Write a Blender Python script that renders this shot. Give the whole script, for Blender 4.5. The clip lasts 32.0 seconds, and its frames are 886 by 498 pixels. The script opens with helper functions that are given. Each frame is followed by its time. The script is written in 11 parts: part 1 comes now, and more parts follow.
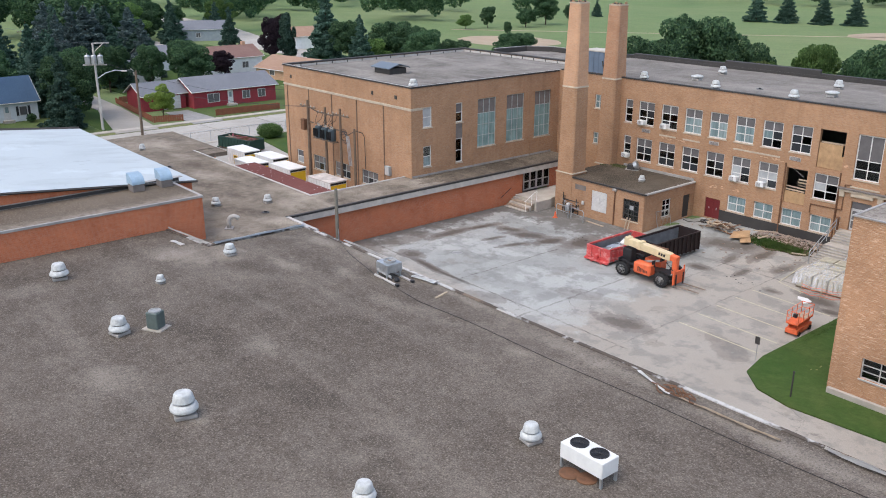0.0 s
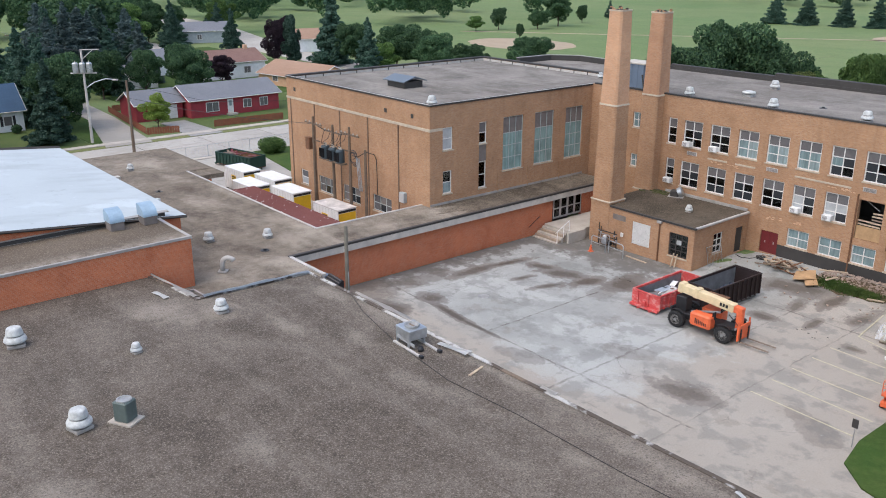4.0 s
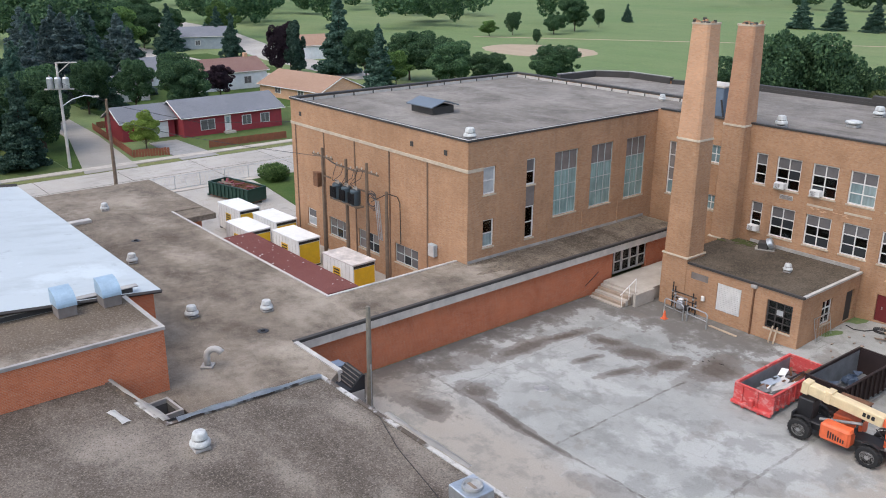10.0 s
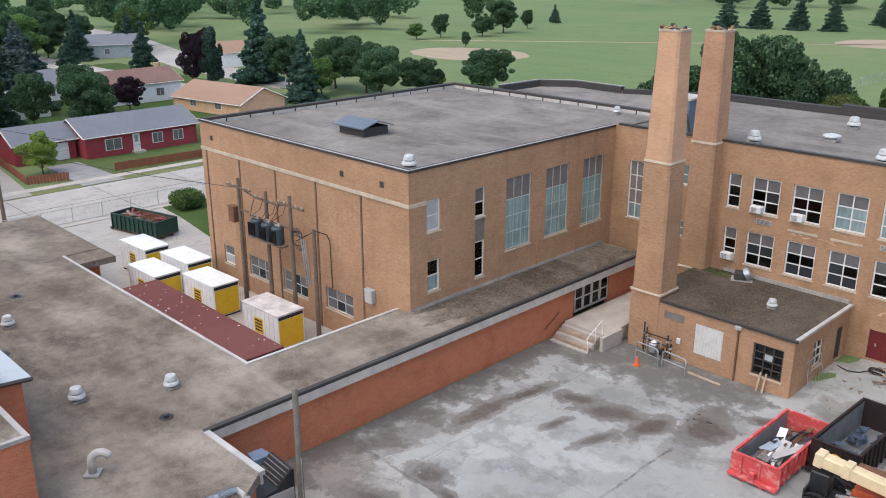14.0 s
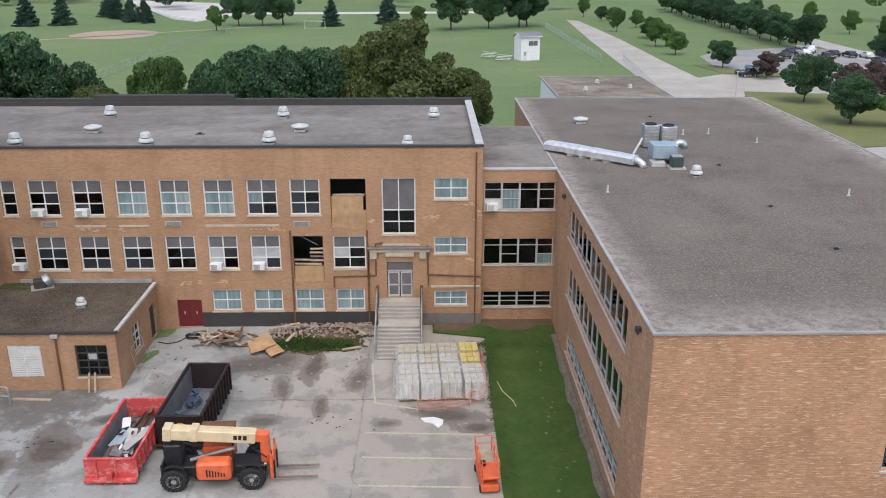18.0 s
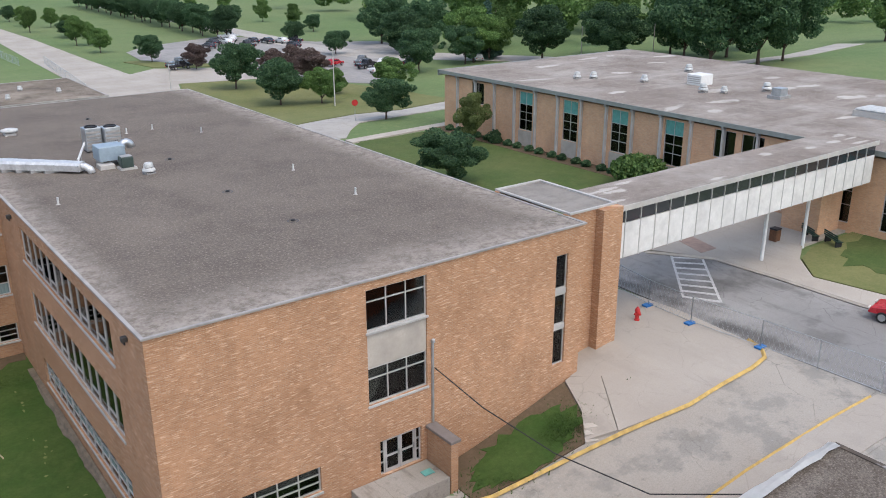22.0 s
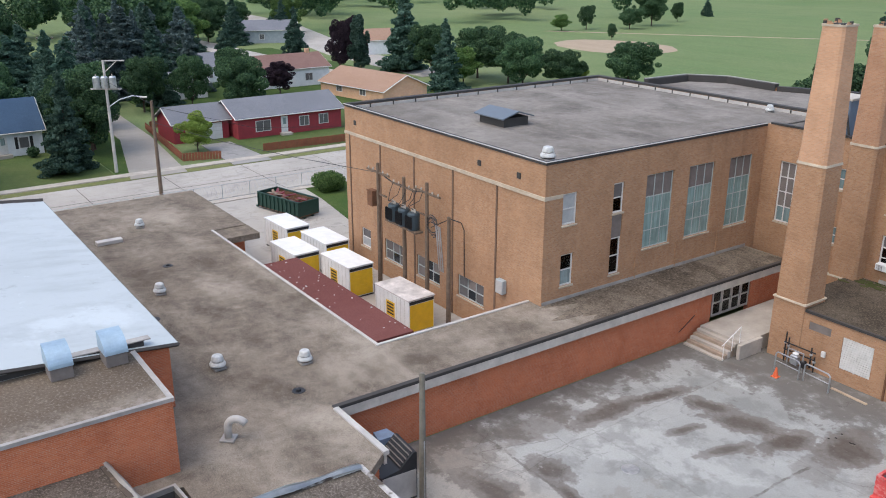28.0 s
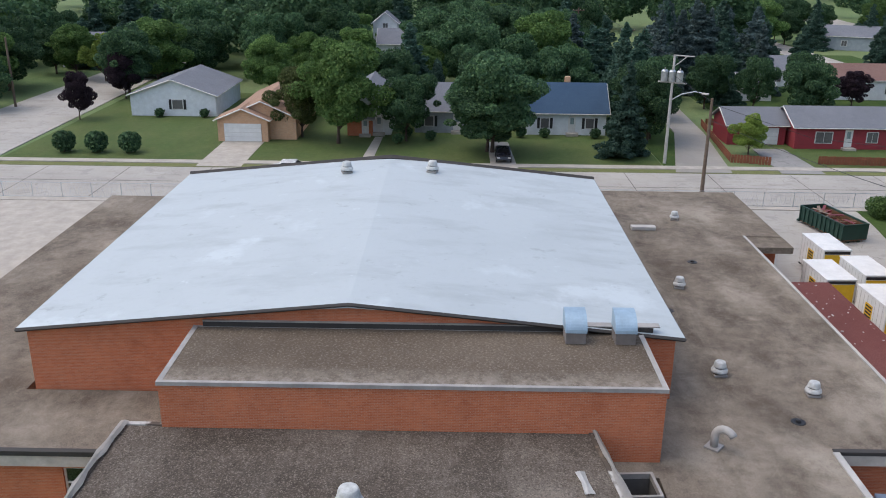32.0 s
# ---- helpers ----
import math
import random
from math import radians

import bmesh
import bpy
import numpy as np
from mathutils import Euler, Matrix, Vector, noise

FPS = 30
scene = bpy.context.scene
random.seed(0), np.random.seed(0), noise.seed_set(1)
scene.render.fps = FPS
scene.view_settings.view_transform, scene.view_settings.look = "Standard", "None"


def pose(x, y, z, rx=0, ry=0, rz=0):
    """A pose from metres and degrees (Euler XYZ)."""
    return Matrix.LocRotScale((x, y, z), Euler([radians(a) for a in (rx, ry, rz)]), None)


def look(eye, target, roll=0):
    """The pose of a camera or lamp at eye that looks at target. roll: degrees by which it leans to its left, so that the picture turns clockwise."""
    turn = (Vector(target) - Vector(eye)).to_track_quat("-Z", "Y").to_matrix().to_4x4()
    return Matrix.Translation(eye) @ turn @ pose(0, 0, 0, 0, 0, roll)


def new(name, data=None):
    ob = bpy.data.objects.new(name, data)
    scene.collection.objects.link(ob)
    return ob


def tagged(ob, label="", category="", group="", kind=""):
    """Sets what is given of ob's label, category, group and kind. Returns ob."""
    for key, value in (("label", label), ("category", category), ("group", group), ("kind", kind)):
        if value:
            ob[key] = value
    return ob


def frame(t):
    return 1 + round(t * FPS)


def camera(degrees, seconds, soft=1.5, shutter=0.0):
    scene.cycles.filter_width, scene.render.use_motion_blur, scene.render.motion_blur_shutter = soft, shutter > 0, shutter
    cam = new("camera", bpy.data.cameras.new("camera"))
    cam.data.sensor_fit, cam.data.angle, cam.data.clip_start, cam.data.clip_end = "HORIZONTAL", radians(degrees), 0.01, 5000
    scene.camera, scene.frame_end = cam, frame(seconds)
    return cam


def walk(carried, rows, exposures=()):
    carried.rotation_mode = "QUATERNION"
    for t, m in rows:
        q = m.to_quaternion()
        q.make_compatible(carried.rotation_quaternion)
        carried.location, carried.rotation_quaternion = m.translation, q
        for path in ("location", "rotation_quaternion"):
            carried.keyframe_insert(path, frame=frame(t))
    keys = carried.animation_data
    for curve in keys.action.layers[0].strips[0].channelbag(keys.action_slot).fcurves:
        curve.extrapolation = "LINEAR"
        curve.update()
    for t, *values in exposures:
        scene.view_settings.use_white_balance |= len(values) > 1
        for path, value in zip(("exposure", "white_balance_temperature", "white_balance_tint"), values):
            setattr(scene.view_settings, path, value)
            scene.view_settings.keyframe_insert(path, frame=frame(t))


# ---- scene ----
# The camera: a small drone that drifts in over the school roofs, then hovers and turns.
cam = camera(54.1, 32.0, soft=1.0)
PATH = [
    (0, (29.076, -21.262, 24.101), (27.627, -20.045, 23.454), 0.1),
    (0.5, (28.076, -20.548, 24.074), (26.624, -19.333, 23.427), 0.0),
    (1, (27.069, -19.875, 24.051), (25.616, -18.661, 23.406), 0.0),
    (1.5, (26.074, -19.216, 24.066), (24.62, -18.004, 23.421), -0.0),
    (2, (25.029, -18.582, 24.152), (23.573, -17.372, 23.505), -0.0),
    (2.5, (23.957, -17.917, 24.219), (22.501, -16.709, 23.57), 0.0),
    (3, (22.862, -17.338, 24.254), (21.407, -16.128, 23.605), 0.1),
    (3.5, (21.759, -16.802, 24.28), (20.305, -15.591, 23.63), 0.2),
    (5.5, (17.571, -14.244, 24.232), (16.115, -13.037, 23.582), 0.2),
    (6, (16.473, -13.59, 24.229), (15.017, -12.383, 23.578), 0.2),
    (6.5, (15.394, -12.99, 24.234), (13.938, -11.784, 23.583), 0.2),
    (7, (14.38, -12.421, 24.229), (12.923, -11.215, 23.579), 0.2),
    (7.5, (13.31, -11.781, 24.202), (11.853, -10.575, 23.553), 0.2),
    (8, (12.243, -11.153, 24.175), (10.785, -9.947, 23.525), 0.3),
    (8.5, (11.117, -10.545, 24.108), (9.659, -9.339, 23.459), 0.3),
    (9, (10.022, -10.009, 24.069), (8.564, -8.802, 23.422), 0.3),
    (9.5, (8.932, -9.451, 24.019), (7.474, -8.245, 23.373), 0.3),
    (10, (7.852, -8.931, 24.019), (6.393, -7.725, 23.373), 0.3),
    (10.5, (6.798, -8.353, 24.049), (5.337, -7.149, 23.402), 0.2),
    (11, (5.753, -7.746, 24.034), (4.291, -6.543, 23.388), 0.2),
    (11.5, (4.67, -7.115, 23.984), (3.208, -5.912, 23.339), 0.2),
    (12, (3.656, -6.449, 23.931), (2.193, -5.248, 23.285), 0.2),
    (12.5, (2.774, -5.645, 23.923), (1.309, -4.447, 23.276), 0.2),
    (13, (1.935, -4.646, 23.901), (0.467, -3.451, 23.255), 0.1),
    (13.5, (1.23, -3.865, 23.954), (-0.241, -2.673, 23.311), 0.1),
    (14, (0.893, -3.665, 23.877), (-0.461, -2.342, 23.234), -0.1),
    (14.5, (0.75, -3.644, 23.814), (-0.445, -2.176, 23.168), -0.1),
    (16.5, (0.75, -3.644, 23.814), (0.232, -1.826, 23.162), 0.0),
    (17, (0.75, -3.644, 23.814), (0.417, -1.783, 23.162), 0.0),
    (17.5, (0.75, -3.644, 23.814), (0.602, -1.76, 23.161), 0.0),
    (18, (0.75, -3.644, 23.814), (0.784, -1.755, 23.158), -0.0),
    (18.5, (0.75, -3.644, 23.814), (0.961, -1.768, 23.155), -0.1),
    (19, (0.75, -3.644, 23.814), (1.151, -1.8, 23.152), -0.1),
    (19.5, (0.75, -3.644, 23.814), (1.338, -1.852, 23.151), -0.1),
    (20, (0.75, -3.644, 23.814), (1.51, -1.918, 23.149), -0.2),
    (20.5, (0.75, -3.644, 23.814), (1.669, -1.998, 23.148), -0.2),
    (21, (0.75, -3.644, 23.814), (1.809, -2.085, 23.146), -0.2),
    (21.5, (0.75, -3.644, 23.814), (1.878, -2.134, 23.145), -0.1),
    (22, (0.75, -3.644, 23.814), (1.882, -2.138, 23.145), -0.1),
    (22.5, (0.75, -3.644, 23.814), (1.867, -2.126, 23.147), -0.1),
    (23, (0.75, -3.644, 23.814), (1.626, -1.974, 23.148), -0.1),
    (23.5, (0.75, -3.644, 23.814), (1.257, -1.828, 23.149), 0.0),
    (24, (0.75, -3.644, 23.814), (0.864, -1.762, 23.148), -0.1),
    (24.5, (0.75, -3.644, 23.814), (0.543, -1.77, 23.146), -0.3),
    (25, (0.75, -3.644, 23.814), (0.318, -1.809, 23.147), -0.4),
    (25.5, (0.75, -3.644, 23.814), (0.11, -1.87, 23.149), -0.3),
    (26, (0.75, -3.644, 23.814), (-0.106, -1.962, 23.151), -0.3),
    (26.5, (0.75, -3.644, 23.814), (-0.311, -2.083, 23.153), -0.3),
    (28.5, (0.75, -3.644, 23.814), (-0.864, -2.666, 23.15), 0.2),
    (29, (0.75, -3.644, 23.814), (-0.886, -2.705, 23.15), 0.2),
    (29.5, (0.75, -3.644, 23.814), (-0.896, -2.721, 23.151), 0.2),
    (30, (0.75, -3.644, 23.814), (-0.961, -2.848, 23.15), 0.2),
    (30.5, (0.75, -3.644, 23.814), (-1.062, -3.12, 23.147), 0.3),
    (31, (0.75, -3.644, 23.814), (-1.114, -3.364, 23.144), 0.5),
    (31.5, (0.75, -3.644, 23.814), (-1.133, -3.567, 23.142), 0.5),
    (32, (0.75, -3.644, 23.814), (-1.134, -3.664, 23.142), 0.6),
]
walk(cam, [(t, look(eye, target, roll)) for t, eye, target, roll in PATH], [(0.0, 0.40), (14.0, 0.39), (19.0, 0.25), (22.0, 0.31), (23.0, 0.24), (26.0, 0.25), (29.0, 0.40), (30.0, 0.38), (31.0, 0.17), (32.0, 0.09)])

# Light: a bright overcast day.
world = bpy.data.worlds.new("overcast_sky")
scene.world = world
world.use_nodes = True
wn = world.node_tree.nodes
sky = wn.new("ShaderNodeTexSky")
sky.sky_type, sky.sun_disc = "NISHITA", False
sky.sun_elevation, sky.sun_rotation = radians(62), radians(180)
sky.air_density, sky.dust_density, sky.ozone_density = 1.0, 2.9, 0.7
wn["Background"].inputs["Strength"].default_value = 0.225
world.node_tree.links.new(sky.outputs[0], wn["Background"].inputs["Color"])
sun_data = bpy.data.lights.new("sun", "SUN")
sun_data.energy, sun_data.angle, sun_data.color = 0.9, radians(115), (1.0, 0.975, 0.93)
sun = new("sun", sun_data)
sun.matrix_world = look((0, -26.5, 50), (0, 0, 0))


# ---- small builders ----
def boxm(bm, x0, y0, z0, x1, y1, z1):
    """An upright box between two corners."""
    v = [bm.verts.new(p) for p in ((x0, y0, z0), (x1, y0, z0), (x1, y1, z0), (x0, y1, z0), (x0, y0, z1), (x1, y0, z1), (x1, y1, z1), (x0, y1, z1))]
    for f in ((3, 2, 1, 0), (4, 5, 6, 7), (0, 1, 5, 4), (1, 2, 6, 5), (2, 3, 7, 6), (3, 0, 4, 7)):
        bm.faces.new([v[i] for i in f])
    return v


def bevel_all(bm, width, segments=1):
    bmesh.ops.bevel(bm, geom=bm.edges[:], offset=width, segments=segments, affect="EDGES", clamp_overlap=True)


def boxb(x0, y0, z0, x1, y1, z1, bevel=0.0):
    bm = bmesh.new()
    boxm(bm, x0, y0, z0, x1, y1, z1)
    if bevel:
        bevel_all(bm, bevel)
    return bm


def prism(bm, poly, z0, z1):
    """An upright prism over a counter-clockwise outline."""
    lo, hi = [bm.verts.new((x, y, z0)) for x, y in poly], [bm.verts.new((x, y, z1)) for x, y in poly]
    bm.faces.new(lo[::-1])
    bm.faces.new(hi)
    n = len(poly)
    for i in range(n):
        bm.faces.new((lo[i], lo[(i + 1) % n], hi[(i + 1) % n], hi[i]))


def prismb(poly, z0, z1):
    bm = bmesh.new()
    prism(bm, poly, z0, z1)
    return bm


def lathe(bm, rings, n=16, cx=0.0, cy=0.0):
    """A round body from (radius, height) rings, closed at both ends."""
    loops = [[bm.verts.new((cx + r * math.cos(2 * math.pi * i / n), cy + r * math.sin(2 * math.pi * i / n), z)) for i in range(n)] for r, z in rings]
    for a, b in zip(loops, loops[1:]):
        for i in range(n):
            bm.faces.new((a[i], a[(i + 1) % n], b[(i + 1) % n], b[i]))
    bm.faces.new(loops[0][::-1])
    bm.faces.new(loops[-1])


def latheb(rings, n=16, cx=0.0, cy=0.0):
    bm = bmesh.new()
    lathe(bm, rings, n, cx, cy)
    return bm


def tube(bm, a, b, r0, r1=None, n=8):
    """A rod between two points."""
    a, b, r1 = Vector(a), Vector(b), r0 if r1 is None else r1
    q = (b - a).to_track_quat("Z", "Y")
    ends = [[bm.verts.new(p + q @ Vector((r * math.cos(2 * math.pi * i / n), r * math.sin(2 * math.pi * i / n), 0))) for i in range(n)] for p, r in ((a, r0), (b, r1))]
    for i in range(n):
        bm.faces.new((ends[0][i], ends[0][(i + 1) % n], ends[1][(i + 1) % n], ends[1][i]))
    bm.faces.new(ends[0][::-1])
    bm.faces.new(ends[1])


def tubeb(*args, **kw):
    bm = bmesh.new()
    tube(bm, *args, **kw)
    return bm


def rope(bm, points, r, n=6):
    for a, b in zip(points, points[1:]):
        tube(bm, a, b, r, r, n)


def sweep(bm, points, r, n=12):
    """One bent pipe through the points."""
    pts = [Vector(p) for p in points]
    loops, q = [], None
    for i, p in enumerate(pts):
        d = (pts[min(i + 1, len(pts) - 1)] - pts[max(i - 1, 0)]).normalized()
        q = d.to_track_quat("Z", "Y") if q is None else q.to_matrix().col[2].rotation_difference(d) @ q
        loops.append([bm.verts.new(p + q @ Vector((r * math.cos(2 * math.pi * k / n), r * math.sin(2 * math.pi * k / n), 0))) for k in range(n)])
    for a, b in zip(loops, loops[1:]):
        for k in range(n):
            bm.faces.new((a[k], a[(k + 1) % n], b[(k + 1) % n], b[k]))
    bm.faces.new(loops[0][::-1])
    bm.faces.new(loops[-1])


def to_mesh(name, bm, material, smooth=False):
    me = bpy.data.meshes.new(name)
    bm.to_mesh(me)
    bm.free()
    if material:
        me.materials.append(material)
    if smooth:
        me.polygons.foreach_set("use_smooth", [True] * len(me.polygons))
    return me


def part(name, bm, material, parent, label="", smooth=False, m=None):
    """Links a bmesh, or a shared mesh, as one part under a thing or a part."""
    me = bm if isinstance(bm, bpy.types.Mesh) else to_mesh(name, bm, material, smooth)
    ob = new(name, me)
    ob.parent = parent
    if m is not None:
        ob.matrix_basis = m
    return tagged(ob, label)


def thing(name, label, category, group="", kind="", m=None):
    ob = new(name)
    ob.empty_display_size = 0.3
    if m is not None:
        ob.matrix_basis = m
    return tagged(ob, label, category, group, kind)


def solid(name, bm, material, label, category, group="", kind="", m=None, smooth=False):
    """A thing that is one mesh."""
    ob = new(name, bm if isinstance(bm, bpy.types.Mesh) else to_mesh(name, bm, material, smooth))
    if m is not None:
        ob.matrix_basis = m
    return tagged(ob, label, category, group, kind)


# ---- materials ----
class Nodes:
    """Short hand for one procedural material."""

    def __init__(self, name):
        self.mat = bpy.data.materials.new(name)
        self.mat.use_nodes = True
        self.tree = self.mat.node_tree
        self.bsdf = self.tree.nodes["Principled BSDF"]
        geo = self.add("ShaderNodeNewGeometry")
        self.pos = geo.outputs["Position"]

    def add(self, kind, **values):
        node = self.tree.nodes.new(kind)
        for key, value in values.items():
            node.inputs[key].default_value = value
        return node

    def link(self, a, b):
        self.tree.links.new(a, b)
        return self

    def mapped(self, scale=(1, 1, 1), turn=(0, 0, 0), source=None):
        node = self.add("ShaderNodeMapping")
        node.inputs["Scale"].default_value, node.inputs["Rotation"].default_value = scale, turn
        self.link(source or self.pos, node.inputs["Vector"])
        return node.outputs[0]

    def noise(self, scale, detail=4.0, rough=0.6, vector=None):
        node = self.add("ShaderNodeTexNoise", Scale=scale, Detail=detail, Roughness=rough)
        self.link(vector or self.pos, node.inputs["Vector"])
        return node.outputs["Fac"]

    def ramp(self, fac, stops):
        node = self.add("ShaderNodeValToRGB")
        el = node.color_ramp.elements
        while len(el) < len(stops):
            el.new(0.5)
        for e, (p, c) in zip(el, stops):
            e.position, e.color = p, (*(c if isinstance(c, tuple) else (c, c, c)), 1)
        self.link(fac, node.inputs["Fac"])
        return node.outputs["Color"]

    def mix(self, fac, a, b, blend="MIX"):
        node = self.add("ShaderNodeMixRGB")
        node.blend_type = blend
        for value, slot in ((fac, "Fac"), (a, "Color1"), (b, "Color2")):
            if isinstance(value, bpy.types.NodeSocket):
                self.link(value, node.inputs[slot])
            elif slot == "Fac":
                node.inputs[slot].default_value = value
            else:
                node.inputs[slot].default_value = (*value, 1) if isinstance(value, tuple) else (value, value, value, 1)
        return node.outputs["Color"]

    def bump(self, height, strength=0.3, distance=0.02):
        node = self.add("ShaderNodeBump", Strength=strength, Distance=distance)
        self.link(height, node.inputs["Height"])
        self.link(node.outputs[0], self.bsdf.inputs["Normal"])
        return self

    def done(self, color, rough=0.8, metal=0.0, spec=0.4):
        if isinstance(color, bpy.types.NodeSocket):
            self.link(color, self.bsdf.inputs["Base Color"])
        else:
            self.bsdf.inputs["Base Color"].default_value = (*color, 1)
        if isinstance(rough, bpy.types.NodeSocket):
            self.link(rough, self.bsdf.inputs["Roughness"])
        else:
            self.bsdf.inputs["Roughness"].default_value = rough
        self.bsdf.inputs["Metallic"].default_value = metal
        self.bsdf.inputs["Specular IOR Level"].default_value = spec
        return self.mat


def scaled(c, k):
    return tuple(min(1.0, v * k) for v in c)


def plain(name, color, rough=0.7, metal=0.0, wear=0.25, scale=3.0, spec=0.4):
    """A painted or cast surface with light grime at two scales."""
    n = Nodes(name)
    a = n.noise(scale, 5.0, 0.65)
    b = n.noise(scale * 9, 3.0, 0.6)
    c = n.mix(n.ramp(a, [(0.35, 0.0), (0.7, 1.0)]), scaled(color, 1 - wear), scaled(color, 1 + wear * 0.35))
    c = n.mix(n.ramp(b, [(0.4, 0.0), (0.75, 0.6)]), c, scaled(color, 1 - wear * 0.6))
    n.bump(b, 0.15, 0.01)
    return n.done(c, n.ramp(a, [(0.2, max(0.05, rough - 0.12)), (0.8, min(1.0, rough + 0.12))]), metal, spec)


def brick(name, tones, mortar, streak=0.0, streak_color=(0.6, 0.45, 0.3), grime=0.25):
    """Running-bond brick: single bricks, broad weathering, and stray pale courses."""
    n = Nodes(name)
    sep = n.add("ShaderNodeSeparateXYZ")
    n.link(n.pos, sep.inputs[0])
    along = n.add("ShaderNodeMath")
    n.link(sep.outputs["X"], along.inputs[0]).link(sep.outputs["Y"], along.inputs[1])
    flat = n.add("ShaderNodeCombineXYZ")
    n.link(along.outputs[0], flat.inputs["X"]).link(sep.outputs["Z"], flat.inputs["Y"])
    tex = n.add("ShaderNodeTexBrick", Scale=1.0)
    tex.inputs["Brick Width"].default_value, tex.inputs["Row Height"].default_value = 0.215, 0.075
    tex.inputs["Mortar Size"].default_value, tex.inputs["Mortar Smooth"].default_value, tex.inputs["Bias"].default_value = 0.009, 0.3, -0.1
    tex.inputs["Color1"].default_value, tex.inputs["Color2"].default_value, tex.inputs["Mortar"].default_value = (*tones[0], 1), (*tones[1], 1), (*mortar, 1)
    n.link(flat.outputs[0], tex.inputs["Vector"])
    c = tex.outputs["Color"]
    rows = n.noise(1.0, 3.0, 0.7, n.mapped((0.9, 9.0, 1), source=flat.outputs[0]))
    c = n.mix(n.ramp(rows, [(0.38, 0.0), (0.68, 0.6)]), c, tones[2])
    patch = n.noise(0.55, 6.0, 0.68)
    c = n.mix(n.ramp(patch, [(0.5, 0.0), (0.72, 0.5)]), c, scaled(tones[1], 1.12))
    c = n.mix(n.ramp(patch, [(0.28, 0.45), (0.47, 0.0)]), c, scaled(tones[0], 0.72))
    if streak:
        stray = n.noise(1.0, 2.0, 0.55, n.mapped((1.9, 13.0, 1), source=flat.outputs[0]))
        c = n.mix(n.ramp(stray, [(0.605, 0.0), (0.645, streak * 0.85)]), c, streak_color)
        course = n.noise(1.0, 3.0, 0.6, n.mapped((2.4, 22.0, 1), source=flat.outputs[0]))
        c = n.mix(n.ramp(course, [(0.59, 0.0), (0.65, streak * 0.6)]), c, scaled(streak_color, 0.95))
        c = n.mix(n.ramp(course, [(0.34, streak * 0.6), (0.41, 0.0)]), c, (tones[0][0] * 0.72, tones[0][1] * 0.64, tones[0][2] * 0.6))
    broad = n.noise(0.22, 4.0, 0.6)
    c = n.mix(n.ramp(broad, [(0.35, 0.0), (0.75, grime)]), c, scaled(tones[0], 0.55))
    drip = n.noise(1.0, 4.0, 0.6, n.mapped((1.1, 0.12, 1), source=flat.outputs[0]))
    c = n.mix(n.ramp(drip, [(0.55, 0.0), (0.8, grime)]), c, scaled(tones[0], 0.5))
    n.bump(tex.outputs["Fac"], -0.25, 0.01)
    return n.done(c, 0.88, 0.0, 0.25)


def blend(a, b, t):
    return tuple(p + (q - p) * t for p, q in zip(a, b))


def gravel_roof(name, base, pale, dark, stain=0.5, light_spots=(), dark_spots=(), speckle=0.6, stone=22.0, soft=0.3):
    """Tar-and-gravel roofing: fine stones, washed-out patches, ponding stains."""
    n = Nodes(name)
    fine, stones = n.noise(stone * 0.4, 6.0, 0.78), n.noise(stone, 3.0, 0.6)
    broad, mid, blot = n.noise(0.11, 7.0, 0.66), n.noise(0.5, 6.0, 0.66), n.noise(0.24, 7.0, 0.68)
    c = n.mix(n.ramp(fine, [(0.3, 0.0), (0.7, 1.0)]), blend(base, dark, min(0.9, 0.75 * speckle)), blend(base, pale, 0.2 * speckle))
    c = n.mix(n.ramp(broad, [(0.42, 0.0), (0.64, stain * 0.9)]), c, blend(base, pale, 0.7))
    c = n.mix(n.ramp(blot, [(0.48, 0.0), (0.68, stain)]), c, blend(base, dark, 0.75))
    if light_spots:
        c, _ = stained(n, c, light_spots, pale, 1.0, soft)
    if dark_spots:
        c, _ = stained(n, c, dark_spots, blend(base, dark, 0.9), 1.0, soft * 0.7)
    wash = n.noise(1.0, 6.0, 0.65, n.mapped((0.07, 0.36, 1)))
    c = n.mix(n.ramp(wash, [(0.52, 0.0), (0.68, stain * 0.6)]), c, blend(base, pale, 0.85))
    c = n.mix(n.ramp(mid, [(0.52, 0.0), (0.74, stain * 0.6)]), c, blend(base, dark, 0.85))
    c = n.mix(n.ramp(stones, [(0.54, 0.0), (0.66, min(0.8, 0.55 * speckle))]), c, scaled(pale, 1.1))
    c = n.mix(n.ramp(stones, [(0.34, min(0.85, 0.65 * speckle)), (0.46, 0.0)]), c, scaled(dark, 0.7))
    grit = n.noise(1.6, 8.0, 0.75)
    c = n.mix(n.ramp(grit, [(0.5, 0.0), (0.64, stain * 0.3)]), c, dark)
    c = n.mix(n.ramp(grit, [(0.36, stain * 0.25), (0.47, 0.0)]), c, pale)
    n.bump(fine, 0.3 + 0.5 * speckle, 0.04)
    return n.done(c, 0.95, 0.0, 0.2)


